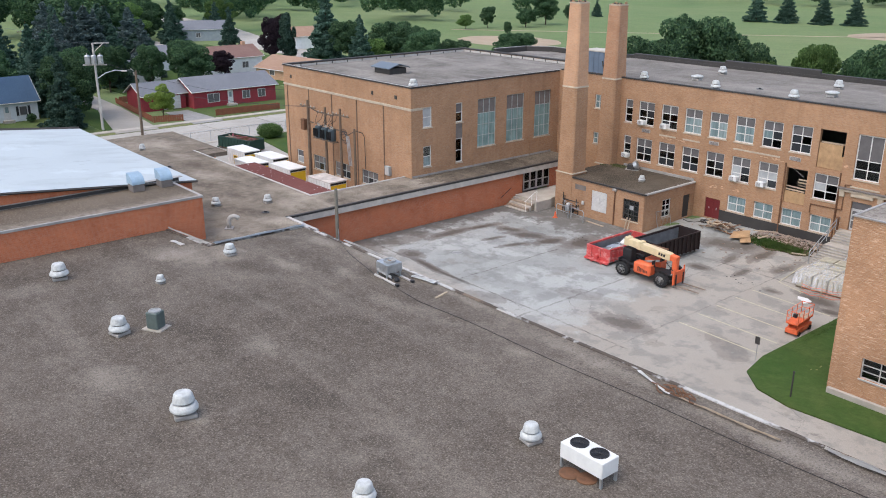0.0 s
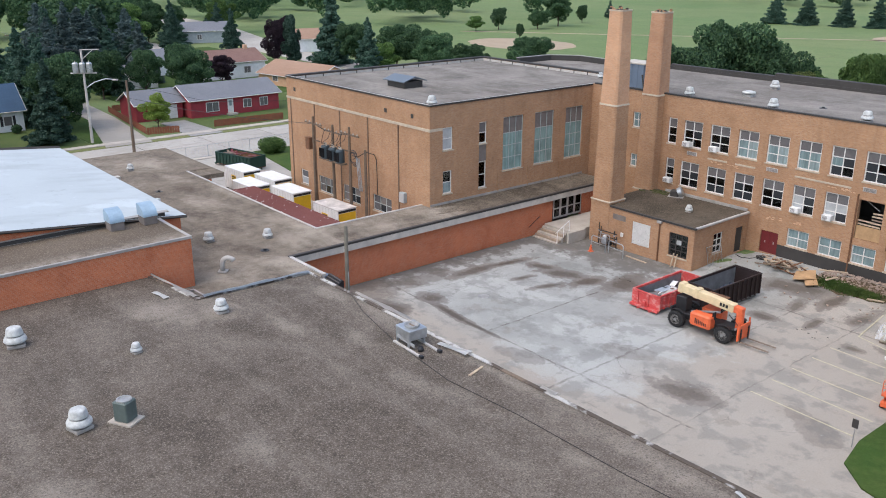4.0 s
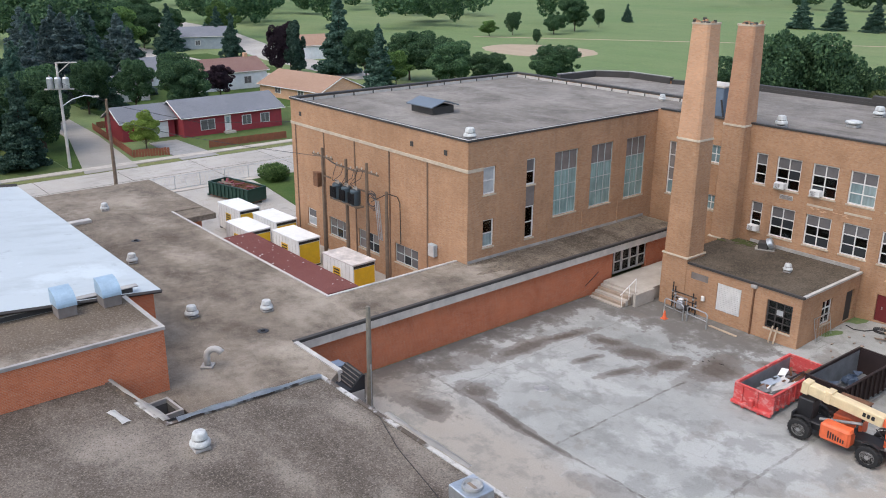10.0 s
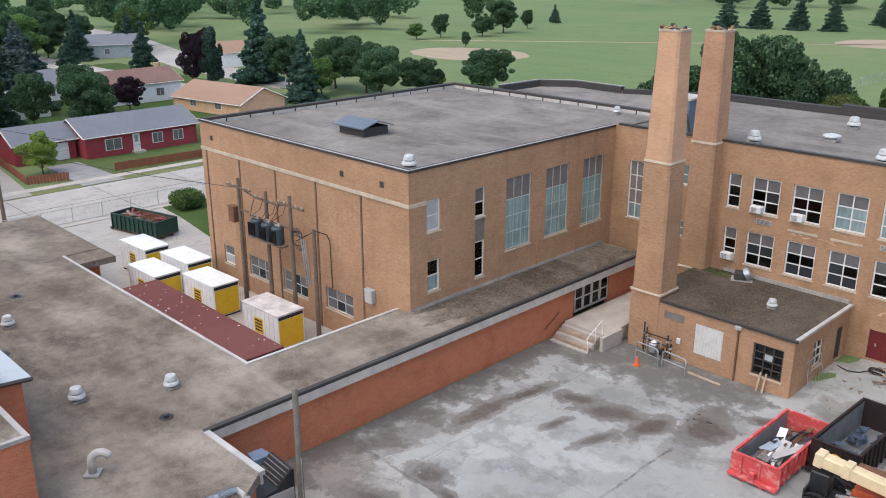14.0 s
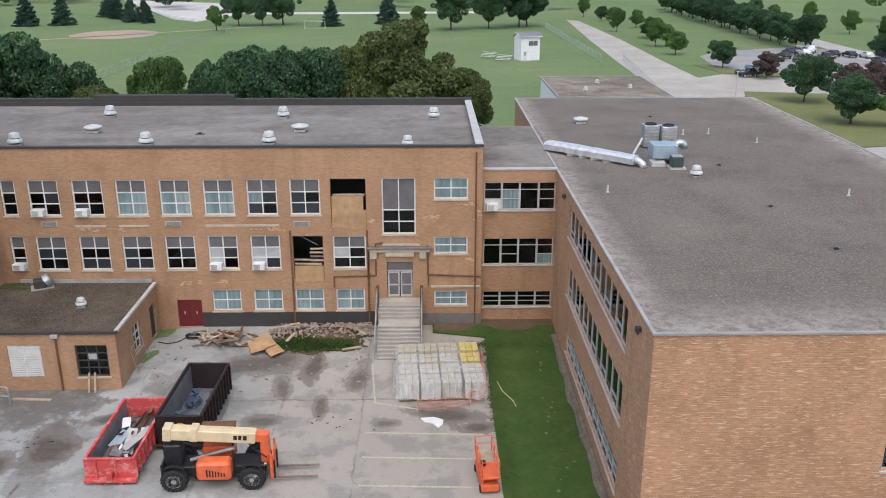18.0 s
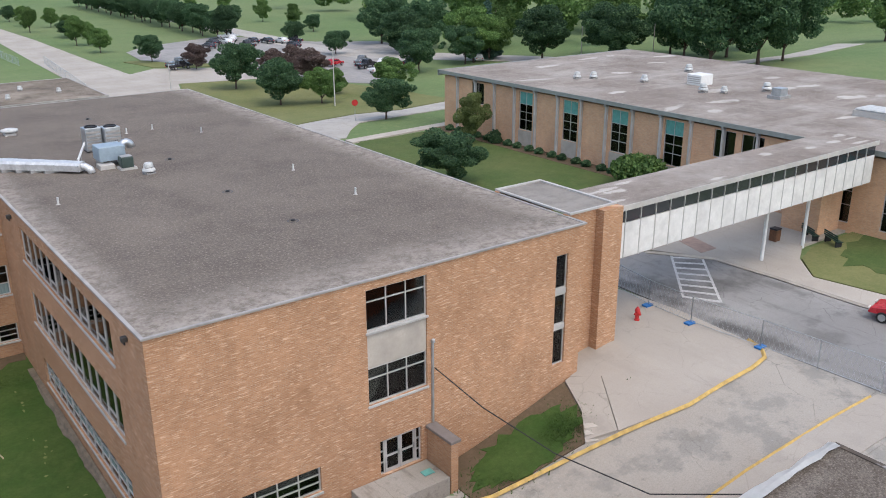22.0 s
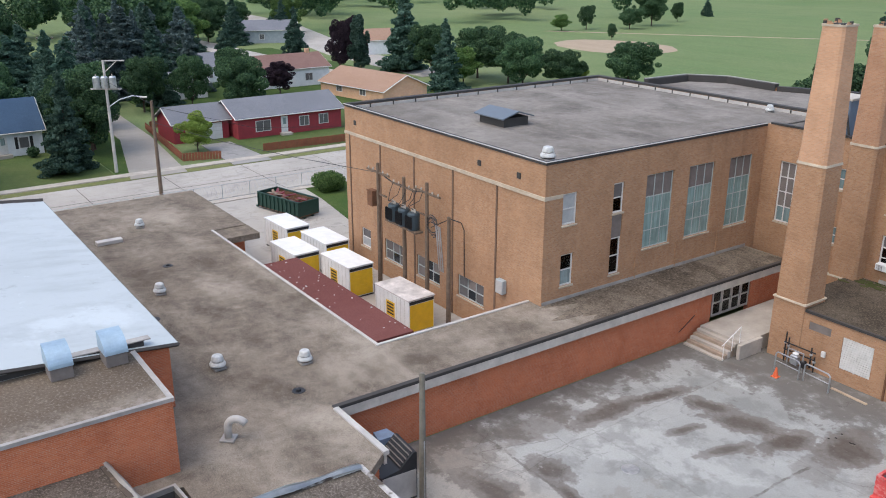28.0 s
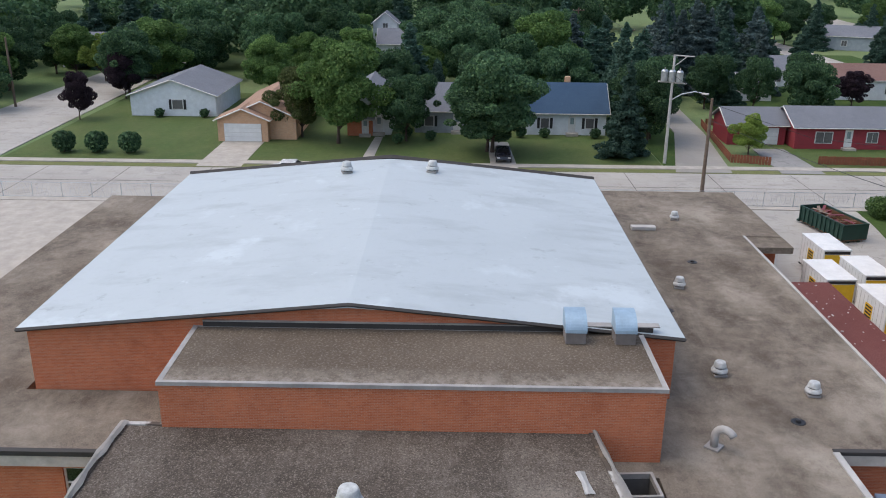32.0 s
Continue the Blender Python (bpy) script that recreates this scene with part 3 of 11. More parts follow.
def membrane(name, color, grime):
    """A white roof membrane with seams, long grey streaks and scuffs."""
    n = Nodes(name)
    long_, patch, fine = n.noise(1.0, 6.0, 0.65, n.mapped((0.45, 0.14, 1))), n.noise(0.16, 6.0, 0.62), n.noise(3.0, 5.0, 0.65)
    c = n.mix(n.ramp(long_, [(0.5, 0.0), (0.7, 0.6)]), color, grime)
    c = n.mix(n.ramp(patch, [(0.52, 0.0), (0.72, 0.5)]), c, scaled(color, 0.86))
    c = n.mix(n.ramp(patch, [(0.34, 0.8), (0.42, 0.0)]), c, scaled(color, 1.2))
    scuff = n.noise(0.9, 8.0, 0.72)
    c = n.mix(n.ramp(scuff, [(0.6, 0.0), (0.68, 0.5)]), c, scaled(grime, 0.85))
    c = n.mix(n.ramp(scuff, [(0.3, 0.6), (0.37, 0.0)]), c, scaled(color, 1.25))
    c = n.mix(n.ramp(fine, [(0.55, 0.0), (0.8, 0.25)]), c, grime)
    return n.done(c, 0.55, 0.0, 0.4)


ROOF_WHITE = membrane("white_roof_membrane", (0.425, 0.468, 0.482), (0.30, 0.325, 0.335))
ROOF_REDBROWN = gravel_roof("red_brown_roll_roof", (0.15, 0.052, 0.045), (0.2, 0.09, 0.08), (0.1, 0.035, 0.03), 0.5)
CONCRETE = plain("pale_concrete", (0.44, 0.40, 0.345), 0.9, 0, 0.25, 0.8)
LIMESTONE = plain("limestone", (0.50, 0.42, 0.32), 0.85, 0, 0.25, 1.5)
CAP_DARK = plain("dark_metal_coping", (0.05, 0.046, 0.043), 0.7, 0.0, 0.3, 1.0)
CAP_LIGHT = plain("pale_metal_coping", (0.50, 0.48, 0.45), 0.6, 0.1, 0.25, 1.0)
CAP_MID = plain("dull_metal_coping", (0.38, 0.36, 0.335), 0.65, 0.1, 0.35, 0.9)
FASCIA = plain("off_white_fascia", (0.53, 0.49, 0.43), 0.75, 0, 0.3, 0.9)
FRAME_WHITE = plain("white_window_frame", (0.66, 0.65, 0.62), 0.6, 0, 0.18, 2.0)
FRAME_ALU = plain("aluminium_frame", (0.55, 0.54, 0.52), 0.45, 0.4, 0.2, 2.0)
FRAME_DULL = plain("dull_green_frame", (0.42, 0.46, 0.44), 0.7, 0, 0.25, 2.0)
GLASS = glass_mat("window_glass", (0.55, 0.6, 0.6))
PANEL_TEAL = plain("teal_window_panel", (0.12, 0.36, 0.32), 0.4, 0, 0.25, 2.5, 0.5)
PANEL_GREY = plain("grey_infill_panel", (0.19, 0.165, 0.15), 0.7, 0, 0.25, 2.0)
# Unlit rooms: their shade is put into this dark colour.
INSIDE = plain("interior_darkened_for_shade", (0.11, 0.105, 0.10), 0.95, 0, 0.3, 0.6)
PLYWOOD = plain("weathered_plywood", (0.46, 0.29, 0.15), 0.8, 0, 0.35, 1.6)
GALV = plain("galvanised_steel", (0.52, 0.55, 0.57), 0.35, 0.75, 0.3, 2.0)
VENT_WHITE = plain("weathered_white_vent", (0.56, 0.575, 0.56), 0.6, 0.05, 0.35, 4.0)
WOOD_POLE = plain("weathered_pole_wood", (0.17, 0.125, 0.09), 0.9, 0, 0.35, 3.0)
DAMP_SPOTS = [(-27.9, 27.4, 0.75, 2.6, 2, 0.85), (-27.5, 31.0, 0.5, 2.2, -12, 0.9), (-25.2, 32.4, 1.6, 0.8, 30, 0.9), (-22.9, 32.5, 2.1, 1.0, 30, 0.9), (-20.5, 32.6, 0.9, 2.0, -12, 0.95), (-18.3, 34.6, 1.5, 1.9, 10, 0.95), (-18.3, 32.0, 0.9, 1.6, 0, 0.5), (-6.1, 43.0, 0.7, 1.7, -5, 0.9), (-13.4, 41.4, 2.0, 1.5, 10, 0.6),
              (-26.0, 17.9, 2.2, 0.9, 10, 0.85), (-25.7, 21.2, 1.3, 0.9, 20, 0.85), (-22.6, 20.5, 2.8, 0.4, -6, 0.95), (-19.6, 20.3, 2.4, 0.22, 0, 0.9), (-4.9, 23.6, 2.0, 1.2, 10, 0.75), (1.9, 37.6, 1.9, 1.0, -10, 0.85), (3.3, 36.3, 1.1, 0.6, 0, 0.9), (-1.5, 36.8, 0.8, 0.5, 0, 0.7), (-3.3, 42.0, 0.6, 2.0, -10, 0.7), (-8.2, 37.0, 1.1, 0.8, 0, 0.8), (-9.6, 43.4, 3.4, 1.3, 10, 0.8), (-7.6, 40.6, 0.5, 1.6, 10, 0.7), (-10.6, 25.2, 1.6, 0.9, 20, 0.5), (-14.6, 19.4, 1.6, 0.7, 10, 0.55), (2.0, 25.4, 2.2, 0.9, -30, 0.5), (-27.0, 37.5, 1.0, 0.5, 0, 0.6), (-16.2, 37.6, 1.6, 0.5, 20, 0.9), (-13.2, 36.4, 0.5, 1.5, -10, 0.85), (-21.8, 29.8, 0.4, 1.7, -15, 0.8), (-24.3, 29.4, 0.35, 1.2, -10, 0.8), (-5.2, 38.6, 0.4, 1.2, 5, 0.75), (-29.5, 18.5, 1.5, 2.2, 0, 0.6), (-28.9, 23.5, 0.9, 2.4, 8, 0.6)]
PALE_SPOTS = [(-24.0, 26.5, 5.6, 2.4, 20, 0.8), (-28.4, 26.8, 1.9, 3.0, 0, 0.7), (-12.0, 27.2, 7.2, 3.2, 25, 0.8), (-26.2, 36.2, 2.4, 1.2, 15, 0.8), (-11.5, 20.5, 7.0, 2.6, 5, 0.7)]
ASPHALT = court_paving("old_courtyard_paving", (0.272, 0.28, 0.264), (0.40, 0.41, 0.392), (0.062, 0.045, 0.032), DAMP_SPOTS, PALE_SPOTS)
ROAD_PALE = paving("worn_street_concrete", (0.365, 0.342, 0.305), (0.43, 0.405, 0.365), (0.215, 0.2, 0.175), 0.6, 0.6)
ROAD_DARK = paving("patched_asphalt", (0.23, 0.224, 0.214), (0.31, 0.302, 0.288), (0.095, 0.09, 0.084), 0.6, 0.6, [(41.5, 29.5, 0.8, 5.0, 0, 0.9), (41.2, 21.5, 0.8, 3.5, 0, 0.9), (43.6, 28.5, 1.8, 3.4, 20, 0.6), (46.5, 27.0, 3.0, 1.4, -10, 0.7), (49.0, 25.0, 0.6, 3.4, 0, 0.6), (47.8, 30.6, 1.6, 1.2, 0, 0.6), (44.2, 18.5, 1.4, 1.2, 0, 0.5)])
LANE = paving("grey_lane_gravel", (0.29, 0.27, 0.24), (0.35, 0.33, 0.295), (0.2, 0.185, 0.16), 0.4, 0.1)
PLAZA = paving("plaza_concrete", (0.36, 0.325, 0.28), (0.42, 0.385, 0.335), (0.25, 0.225, 0.19), 0.35, 0.35)
LAWN = grass_mat("mown_lawn", (0.046, 0.092, 0.02), (0.092, 0.122, 0.034), (0.022, 0.05, 0.013), 0.3)
LAWN_DULL = grass_mat("dull_lawn", (0.075, 0.115, 0.035), (0.13, 0.145, 0.055), (0.045, 0.075, 0.024), 0.18)
LAWN_DRY = grass_mat("dry_front_lawn", (0.155, 0.17, 0.065), (0.23, 0.215, 0.10), (0.10, 0.135, 0.045), 0.1)
FIELD = grass_mat("playing_field_grass", (0.125, 0.19, 0.075), (0.225, 0.245, 0.12), (0.08, 0.14, 0.05), 0.016)
DIRT = grass_mat("bare_dirt", (0.36, 0.285, 0.205), (0.42, 0.34, 0.25), (0.27, 0.21, 0.145), 0.3)


# ---- ground ----
def ease(v):
    v = min(1.0, max(0.0, v))
    return v * v * (3 - 2 * v)


def rise(x, y):
    """Height of the ground: level round the school, climbing to the eastern plaza and a little to the back of the court."""
    z = 2.9 * ease((x - 20) / 15) * (1 - ease((y - 78) / 40))
    return z + 0.45 * ease((y - 40) / 7) * ease((x + 18) / 3) * (1 - ease((x - 9) / 4)) * (1 - ease((y - 60) / 10))


def spaced(dense_lo, dense_hi, step):
    inner = list(np.arange(dense_lo, dense_hi + 0.01, step))
    return [-2500, -1200, -600, -350, -220] + inner + [220, 350, 600, 1200, 2500]


def ground_sheet():
    xs, ys = spaced(-160, 160, 3.2), spaced(-120, 180, 3.0)
    bm = bmesh.new()
    grid = [[bm.verts.new((x, y, rise(x, y) - 0.04)) for x in xs] for y in ys]
    for j in range(len(ys) - 1):
        for i in range(len(xs) - 1):
            bm.faces.new((grid[j][i], grid[j][i + 1], grid[j + 1][i + 1], grid[j + 1][i]))
    solid("ground", bm, FIELD, "mown green grass field reaching to the horizon", "ground", kind="structure")


def sheet(name, poly, material, lift, label, category, step=0.0, depth=0.25):
    """A flat piece of paving or lawn on the ground, cut small where the ground climbs."""
    bm = bmesh.new()
    top = bm.faces.new([bm.verts.new((x, y, 0)) for x, y in poly])
    if step:
        for axis in (0, 1):
            lo, hi = min(p[axis] for p in poly), max(p[axis] for p in poly)
            c = lo + step
            while c < hi:
                co, no = [0, 0, 0], [0, 0, 0]
                co[axis], no[axis] = c, 1
                bmesh.ops.bisect_plane(bm, geom=bm.verts[:] + bm.edges[:] + bm.faces[:], plane_co=co, plane_no=no)
                c += step
    if bm.faces[:][0].normal.z < 0:
        bmesh.ops.reverse_faces(bm, faces=bm.faces[:])
    edge = [e for e in bm.edges if e.is_boundary]
    made = bmesh.ops.extrude_edge_only(bm, edges=edge)["geom"]
    down = {v for v in made if isinstance(v, bmesh.types.BMVert)}
    for v in bm.verts:
        v.co.z = rise(v.co.x, v.co.y) + lift - (depth if v in down else 0)
    bmesh.ops.recalc_face_normals(bm, faces=bm.faces[:])
    return solid(name, bm, material, label, category, kind="structure")


def ring(cx, cy, rx, ry, n=28, wob=0.0, seed=1):
    r = random.Random(seed)
    return [(cx + rx * (1 + r.uniform(-wob, wob)) * math.cos(2 * math.pi * i / n), cy + ry * (1 + r.uniform(-wob, wob)) * math.sin(2 * math.pi * i / n)) for i in range(n)]


ground_sheet()
sheet("courtyard_paving", [(-31.4, 9), (60, 9), (60, 22), (22, 26), (9.5, 26), (9.5, 48.6), (-31.4, 48.6)], ASPHALT, 0.0, "cracked, stained grey paving of the school courtyard", "paving", 2.5)
sheet("lawn", [(4.1, 26), (4.6, 23.4), (6.2, 21.9), (8.5, 21.3), (17.6, 22.0), (17.6, 25), (9.2, 25), (9.2, 49.3), (1.0, 49.3), (1.0, 47.2), (4.3, 46.4)], LAWN, 0.09, "mown dark green lawn strip beside the brick wing", "lawn", 3.0)
sheet("garden_lawn", [(-200, 35), (-119, 35), (-119, 86), (-200, 86)], LAWN, 0.012, "shaded back gardens between the houses", "lawn")
sheet("front_lawn", [(-118.6, 33.5), (-95, 33.5), (-95, 62), (-118.6, 62)], LAWN_DULL, 0.012, "mown front lawn of the red house", "lawn")
sheet("garden_lawn", [(-140, 20.2), (-95, 20.2), (-95, 25.6), (-140, 25.6)], LAWN, 0.012, "shaded lawn beside the lane", "lawn")
SOIL = grass_mat("bare_damp_soil", (0.12, 0.085, 0.055), (0.17, 0.125, 0.085), (0.07, 0.06, 0.032), 0.5)
rl = random.Random(4)
ragged = [(1.1 + 0.45 * i, 47.7 - 0.25 * math.sin(i * 0.7) + rl.uniform(-0.3, 0.3)) for i in range(18)]
sheet("soil_bed", ragged + [(9.0, 49.2), (1.1, 49.2)], SOIL, 0.1, "bare damp soil along the school wall", "soil")
ragged = [(8.5 + 0.06 * math.sin(i * 0.9) + rl.uniform(-0.06, 0.06), 46.6 - 0.6 * i) for i in range(36)]
sheet("gravel_strip", [(8.85, 46.6)] + ragged + [(8.85, 25.2)], plain("pale_gravel", (0.2, 0.165, 0.125), 0.95, 0, 0.45, 2.5), 0.14, "pale dusty gravel strip at the wing wall", "gravel")
for i in range(46):
    px, py = 7.15 + 0.5 * math.sin(i * 0.5) + rl.uniform(-0.25, 0.25), 44.6 - 0.4 * i + rl.uniform(-0.2, 0.2)
    if rl.random() < 0.72:
        sheet("dry_patch", ring(px, py, rl.uniform(0.03, 0.11), rl.uniform(0.04, 0.15), 7, 0.4, i), LAWN_DRY, 0.1, "small tuft of dry grass in the lawn", "grass", depth=0.02)
sheet("pavement", [(27.5, 20.75), (28.85, 20.05), (31.35, 23.5), (30.3, 24.68), (29.95, 24.68), (28.85, 22.4)], PLAZA, 0.16, "pale concrete ramp beside the grass bank", "pavement", 1.2)
sheet("drive_paving", [(20, 11.2), (40.6, 11.2), (40.6, 20.2), (33, 19.5), (20, 23.5)], ASPHALT, 0.025, "worn grey paving of the side drive", "paving", 2.0)
sheet("pavement", [(24, 11.4), (40.5, 11.4), (40.2, 13.6), (33, 13.7), (28.1, 14.3), (24, 14.6)], PLAZA, 0.07, "pale concrete strip beside the side drive", "pavement", 2.0)
sheet("soil_bed", [(21.6, 21.75), (27.5, 20.7), (28.8, 22.4), (29.9, 24.7), (21.6, 24.7)], SOIL, 0.1, "bare soil bank beside the entrance steps", "soil", 1.6)
sheet("lawn", ring(25.6, 22.7, 3.3, 1.5, 44, 0.2, 12), LAWN, 0.14, "rough grass patch on the bank beside the steps", "lawn")
sheet("pavement", [(28.9, 20.0), (32.3, 18.75), (37.6, 18.95), (39.5, 19.4), (40.2, 20.2), (40.6, 25.9), (40.2, 31.5), (36, 42), (30.4, 42), (30.4, 24.7), (31.4, 23.5)], PLAZA, 0.12, "pale concrete plaza under the raised walkway", "pavement", 2.5)
sheet("road", [(40.6, 11), (51, 11), (50.3, 16), (49.8, 20), (49.8, 25.5), (49.6, 30.2), (46.0, 36.0), (38.0, 41.0), (40.8, 31.5), (40.4, 21)], ROAD_DARK, 0.05, "patched dark asphalt drive with parking bays", "road", 3.0)
sheet("pavement", [(49.9, 30.2), (50.1, 25.5), (50.1, 20), (50.6, 14), (54, 14), (52.6, 19.8), (51.9, 24.1), (54.4, 26.6), (57.0, 28.0), (63.2, 28.0), (63.2, 41.5), (45.0, 41.5), (46.4, 36)], PLAZA, 0.14, "pale concrete entrance walk below the walkway", "pavement", 3.0)
sheet("lawn", [(54.5, 26.5), (52.0, 24.1), (52.7, 19.8), (54.1, 14), (75, 14), (75, 27.6), (57.2, 27.4)], LAWN_DRY, 0.17, "patchy lawn with dry edges beside the walk", "lawn", 3.0)
sheet("lawn", ring(64.0, 22.6, 8.6, 3.9, 40, 0.12, 17), LAWN_DULL, 0.19, "greener middle of the patchy lawn", "lawn", 3.0)
sheet("paving_patch", [(50.8, 34.2), (52.3, 34.0), (51.6, 31.4), (49.9, 31.4)], plain("worn_red_paving", (0.33, 0.235, 0.19), 0.9, 0, 0.3, 1.5), 0.15, "worn reddish paving patch at the kerb ramp", "paving")
sheet("lawn", [(32, 42.5), (63.0, 42.5), (63.0, 77), (50, 77), (32, 60)], LAWN_DULL, 0.10, "mown lawn between the wings", "lawn", 5.0)
sheet("soil_bed", [(60.6, 78), (62.78, 78), (62.78, 43.5), (60.6, 43.5)], SOIL, 0.12, "brown mulch bed along the hall wall", "soil", 3.0)
sheet("pavement", [(49, 77), (70, 79), (70, 80.6), (49, 78.6)], CONCRETE, 0.13, "narrow concrete footpath", "pavement", 4.0)
DRIVE = paving("pale_gravel_drive", (0.36, 0.328, 0.28), (0.43, 0.395, 0.345), (0.25, 0.22, 0.18), 0.4, 0.1)
sheet("drive", [(40.0, 120), (49, 120), (50.3, 139), (53.7, 140.1), (56.3, 148.3), (64.8, 146.4), (78, 144), (78, 160), (66, 166), (59.6, 170), (53.2, 165), (53.1, 192), (53.9, 241), (53, 304), (49.4, 307), (45.2, 239), (42.9, 193), (41.1, 149)], DRIVE, 0.03, "pale gravel drive beside the playing field", "road", 6.0)
sheet("road", [(44, 80), (50, 80), (53, 84), (57, 88.5), (64, 89.3), (130, 96), (168, 95), (205, 103), (205, 110), (168, 101), (130, 104), (82, 100), (68.3, 95.7), (62, 97.8), (54, 95.5), (46, 92)], ROAD_PALE, 0.04, "pale worn concrete road past the stop sign", "road", 5.0)
sheet("lawn", [(46, 93), (54, 96), (62, 98.4), (68.3, 96.4), (82, 100.6), (84, 118), (79, 133), (72, 138), (64.5, 146), (56.5, 148), (54, 140), (50.6, 138.5), (46, 118)], LAWN_DRY, 0.06, "yellowing lawn with young trees beside the drive", "lawn", 4.0)
sheet("parking_lot", [(62, 185), (66.7, 174), (78, 168), (78, 143), (79, 133), (87.4, 124), (104.6, 149), (122, 165), (122, 185), (109, 194), (96, 221), (71, 209.4), (64, 200.2)], paving("faded_lot_asphalt", (0.25, 0.24, 0.225), (0.33, 0.315, 0.295), (0.14, 0.13, 0.12), 0.5, 0.5), 0.03, "faded asphalt parking lot with planted islands", "parking lot")
sheet("road", [(100, 160), (128, 130), (136, 134), (108, 172), (104, 205), (98, 205)], ROAD_PALE, 0.05, "pale road beyond the parking lot", "road")
sheet("street", [(-91.6, -400), (-79.6, -400), (-79.6, 128), (-91.6, 128)], ROAD_PALE, 0.03, "worn pale concrete street with patched joints", "street")
sheet("schoolyard_paving", [(-79.0, 16), (-34, 16), (-34, 28.5), (-57.5, 28.5), (-57.5, 31), (-79.0, 31)], ROAD_PALE, 0.0, "worn concrete service yard", "paving")
sheet("schoolyard_paving", [(-79.0, -70), (-30, -70), (-30, -24), (-79.0, -24)], CONCRETE, 0.02, "faded concrete schoolyard with paint marks", "paving")
sheet("pavement", [(-79.4, -70), (-78.2, -70), (-78.2, 60), (-79.4, 60)], CONCRETE, 0.07, "concrete footpath along the street", "pavement")
sheet("pavement", [(-94.8, -56), (-93.4, -56), (-93.4, 120), (-94.8, 120)], CONCRETE, 0.07, "concrete footpath before the houses", "pavement")
sheet("road", [(-91.4, -70), (-91.4, -55.5), (-200, -58), (-200, -68)], ROAD_PALE, 0.06, "side street between the houses", "road")
sheet("driveway", [(-92, 20.8), (-92, 27), (-113, 29.5), (-160, 32), (-160, 28), (-113, 25.6)], LANE, 0.06, "pale gravel lane beside the red house", "driveway")
sheet("road", [(-91.4, 66), (-91.4, 74), (-150, 80), (-230, 78), (-230, 70), (-150, 72)], ROAD_PALE, 0.06, "pale side street behind the houses", "road")
sheet("driveway", [(-92, -32), (-92, -27), (-104.5, -27), (-104.5, -32)], CONCRETE, 0.06, "concrete driveway to a garage", "driveway")
sheet("driveway", [(-92, 32.4), (-92, 37.2), (-104, 36.8), (-104, 33.0)], ROAD_DARK, 0.06, "asphalt driveway to a garage", "driveway")
sheet("driveway", [(-92, 0.6), (-92, 3.6), (-106, 3.2), (-106, 0.6)], CONCRETE, 0.06, "narrow concrete driveway with a parked car", "driveway")
sheet("footpath", [(-92, -14.3), (-92, -12.9), (-108, -12.6), (-108, -13.6)], CONCRETE, 0.06, "concrete garden path", "path")
sheet("road", [(-138, 89), (-180, 91), (-262, 108), (-340, 112), (-340, 126), (-262, 122), (-180, 101), (-138, 97)], ROAD_PALE, 0.02, "pale side street beyond the gardens", "road")
sheet("road", [(100, 205), (107, 203), (111, 370), (103, 370)], ROAD_PALE, 0.02, "pale street beyond the tree row", "road")
sheet("ball_diamond", ring(-155, 158, 17, 13, 30, 0.05, 3), DIRT, 0.0, "bare dirt infield of a ball diamond", "ball diamond")
sheet("ball_diamond", ring(-90, 257, 12, 14, 30, 0.06, 4), DIRT, 0.0, "bare dirt infield of a distant ball diamond", "ball diamond")
PALE_GRAVEL = paving("pale_gravel_lot", (0.47, 0.44, 0.40), (0.54, 0.51, 0.47), (0.36, 0.33, 0.29), 0.3, 0.0)
sheet("parking_lot", [(-146, 435), (-107, 352), (-90, 315), (-78, 302), (-72.6, 325), (-61, 390)], PALE_GRAVEL, 0.03, "pale gravel lot far across the field", "parking lot")
sheet("road", [(-66, 336), (33, 342), (33, 352), (-64, 347)], PALE_GRAVEL, 0.04, "pale far road beyond the field", "road")
sheet("dry_island", [(60, 172), (66, 168), (77, 163), (77, 167), (66, 173), (61.5, 184), (58, 184)], LAWN_DRY, 0.06, "dry grass island between road and lot", "grass")
sheet("footpath", [(-195, 172), (-195, 170), (-40, 292), (-40, 294)], DIRT, 0.0, "thin pale path across the field", "path")


# ---- walls, windows, roofs ----
TURN = {"s": 0, "e": 90, "n": 180, "w": -90}


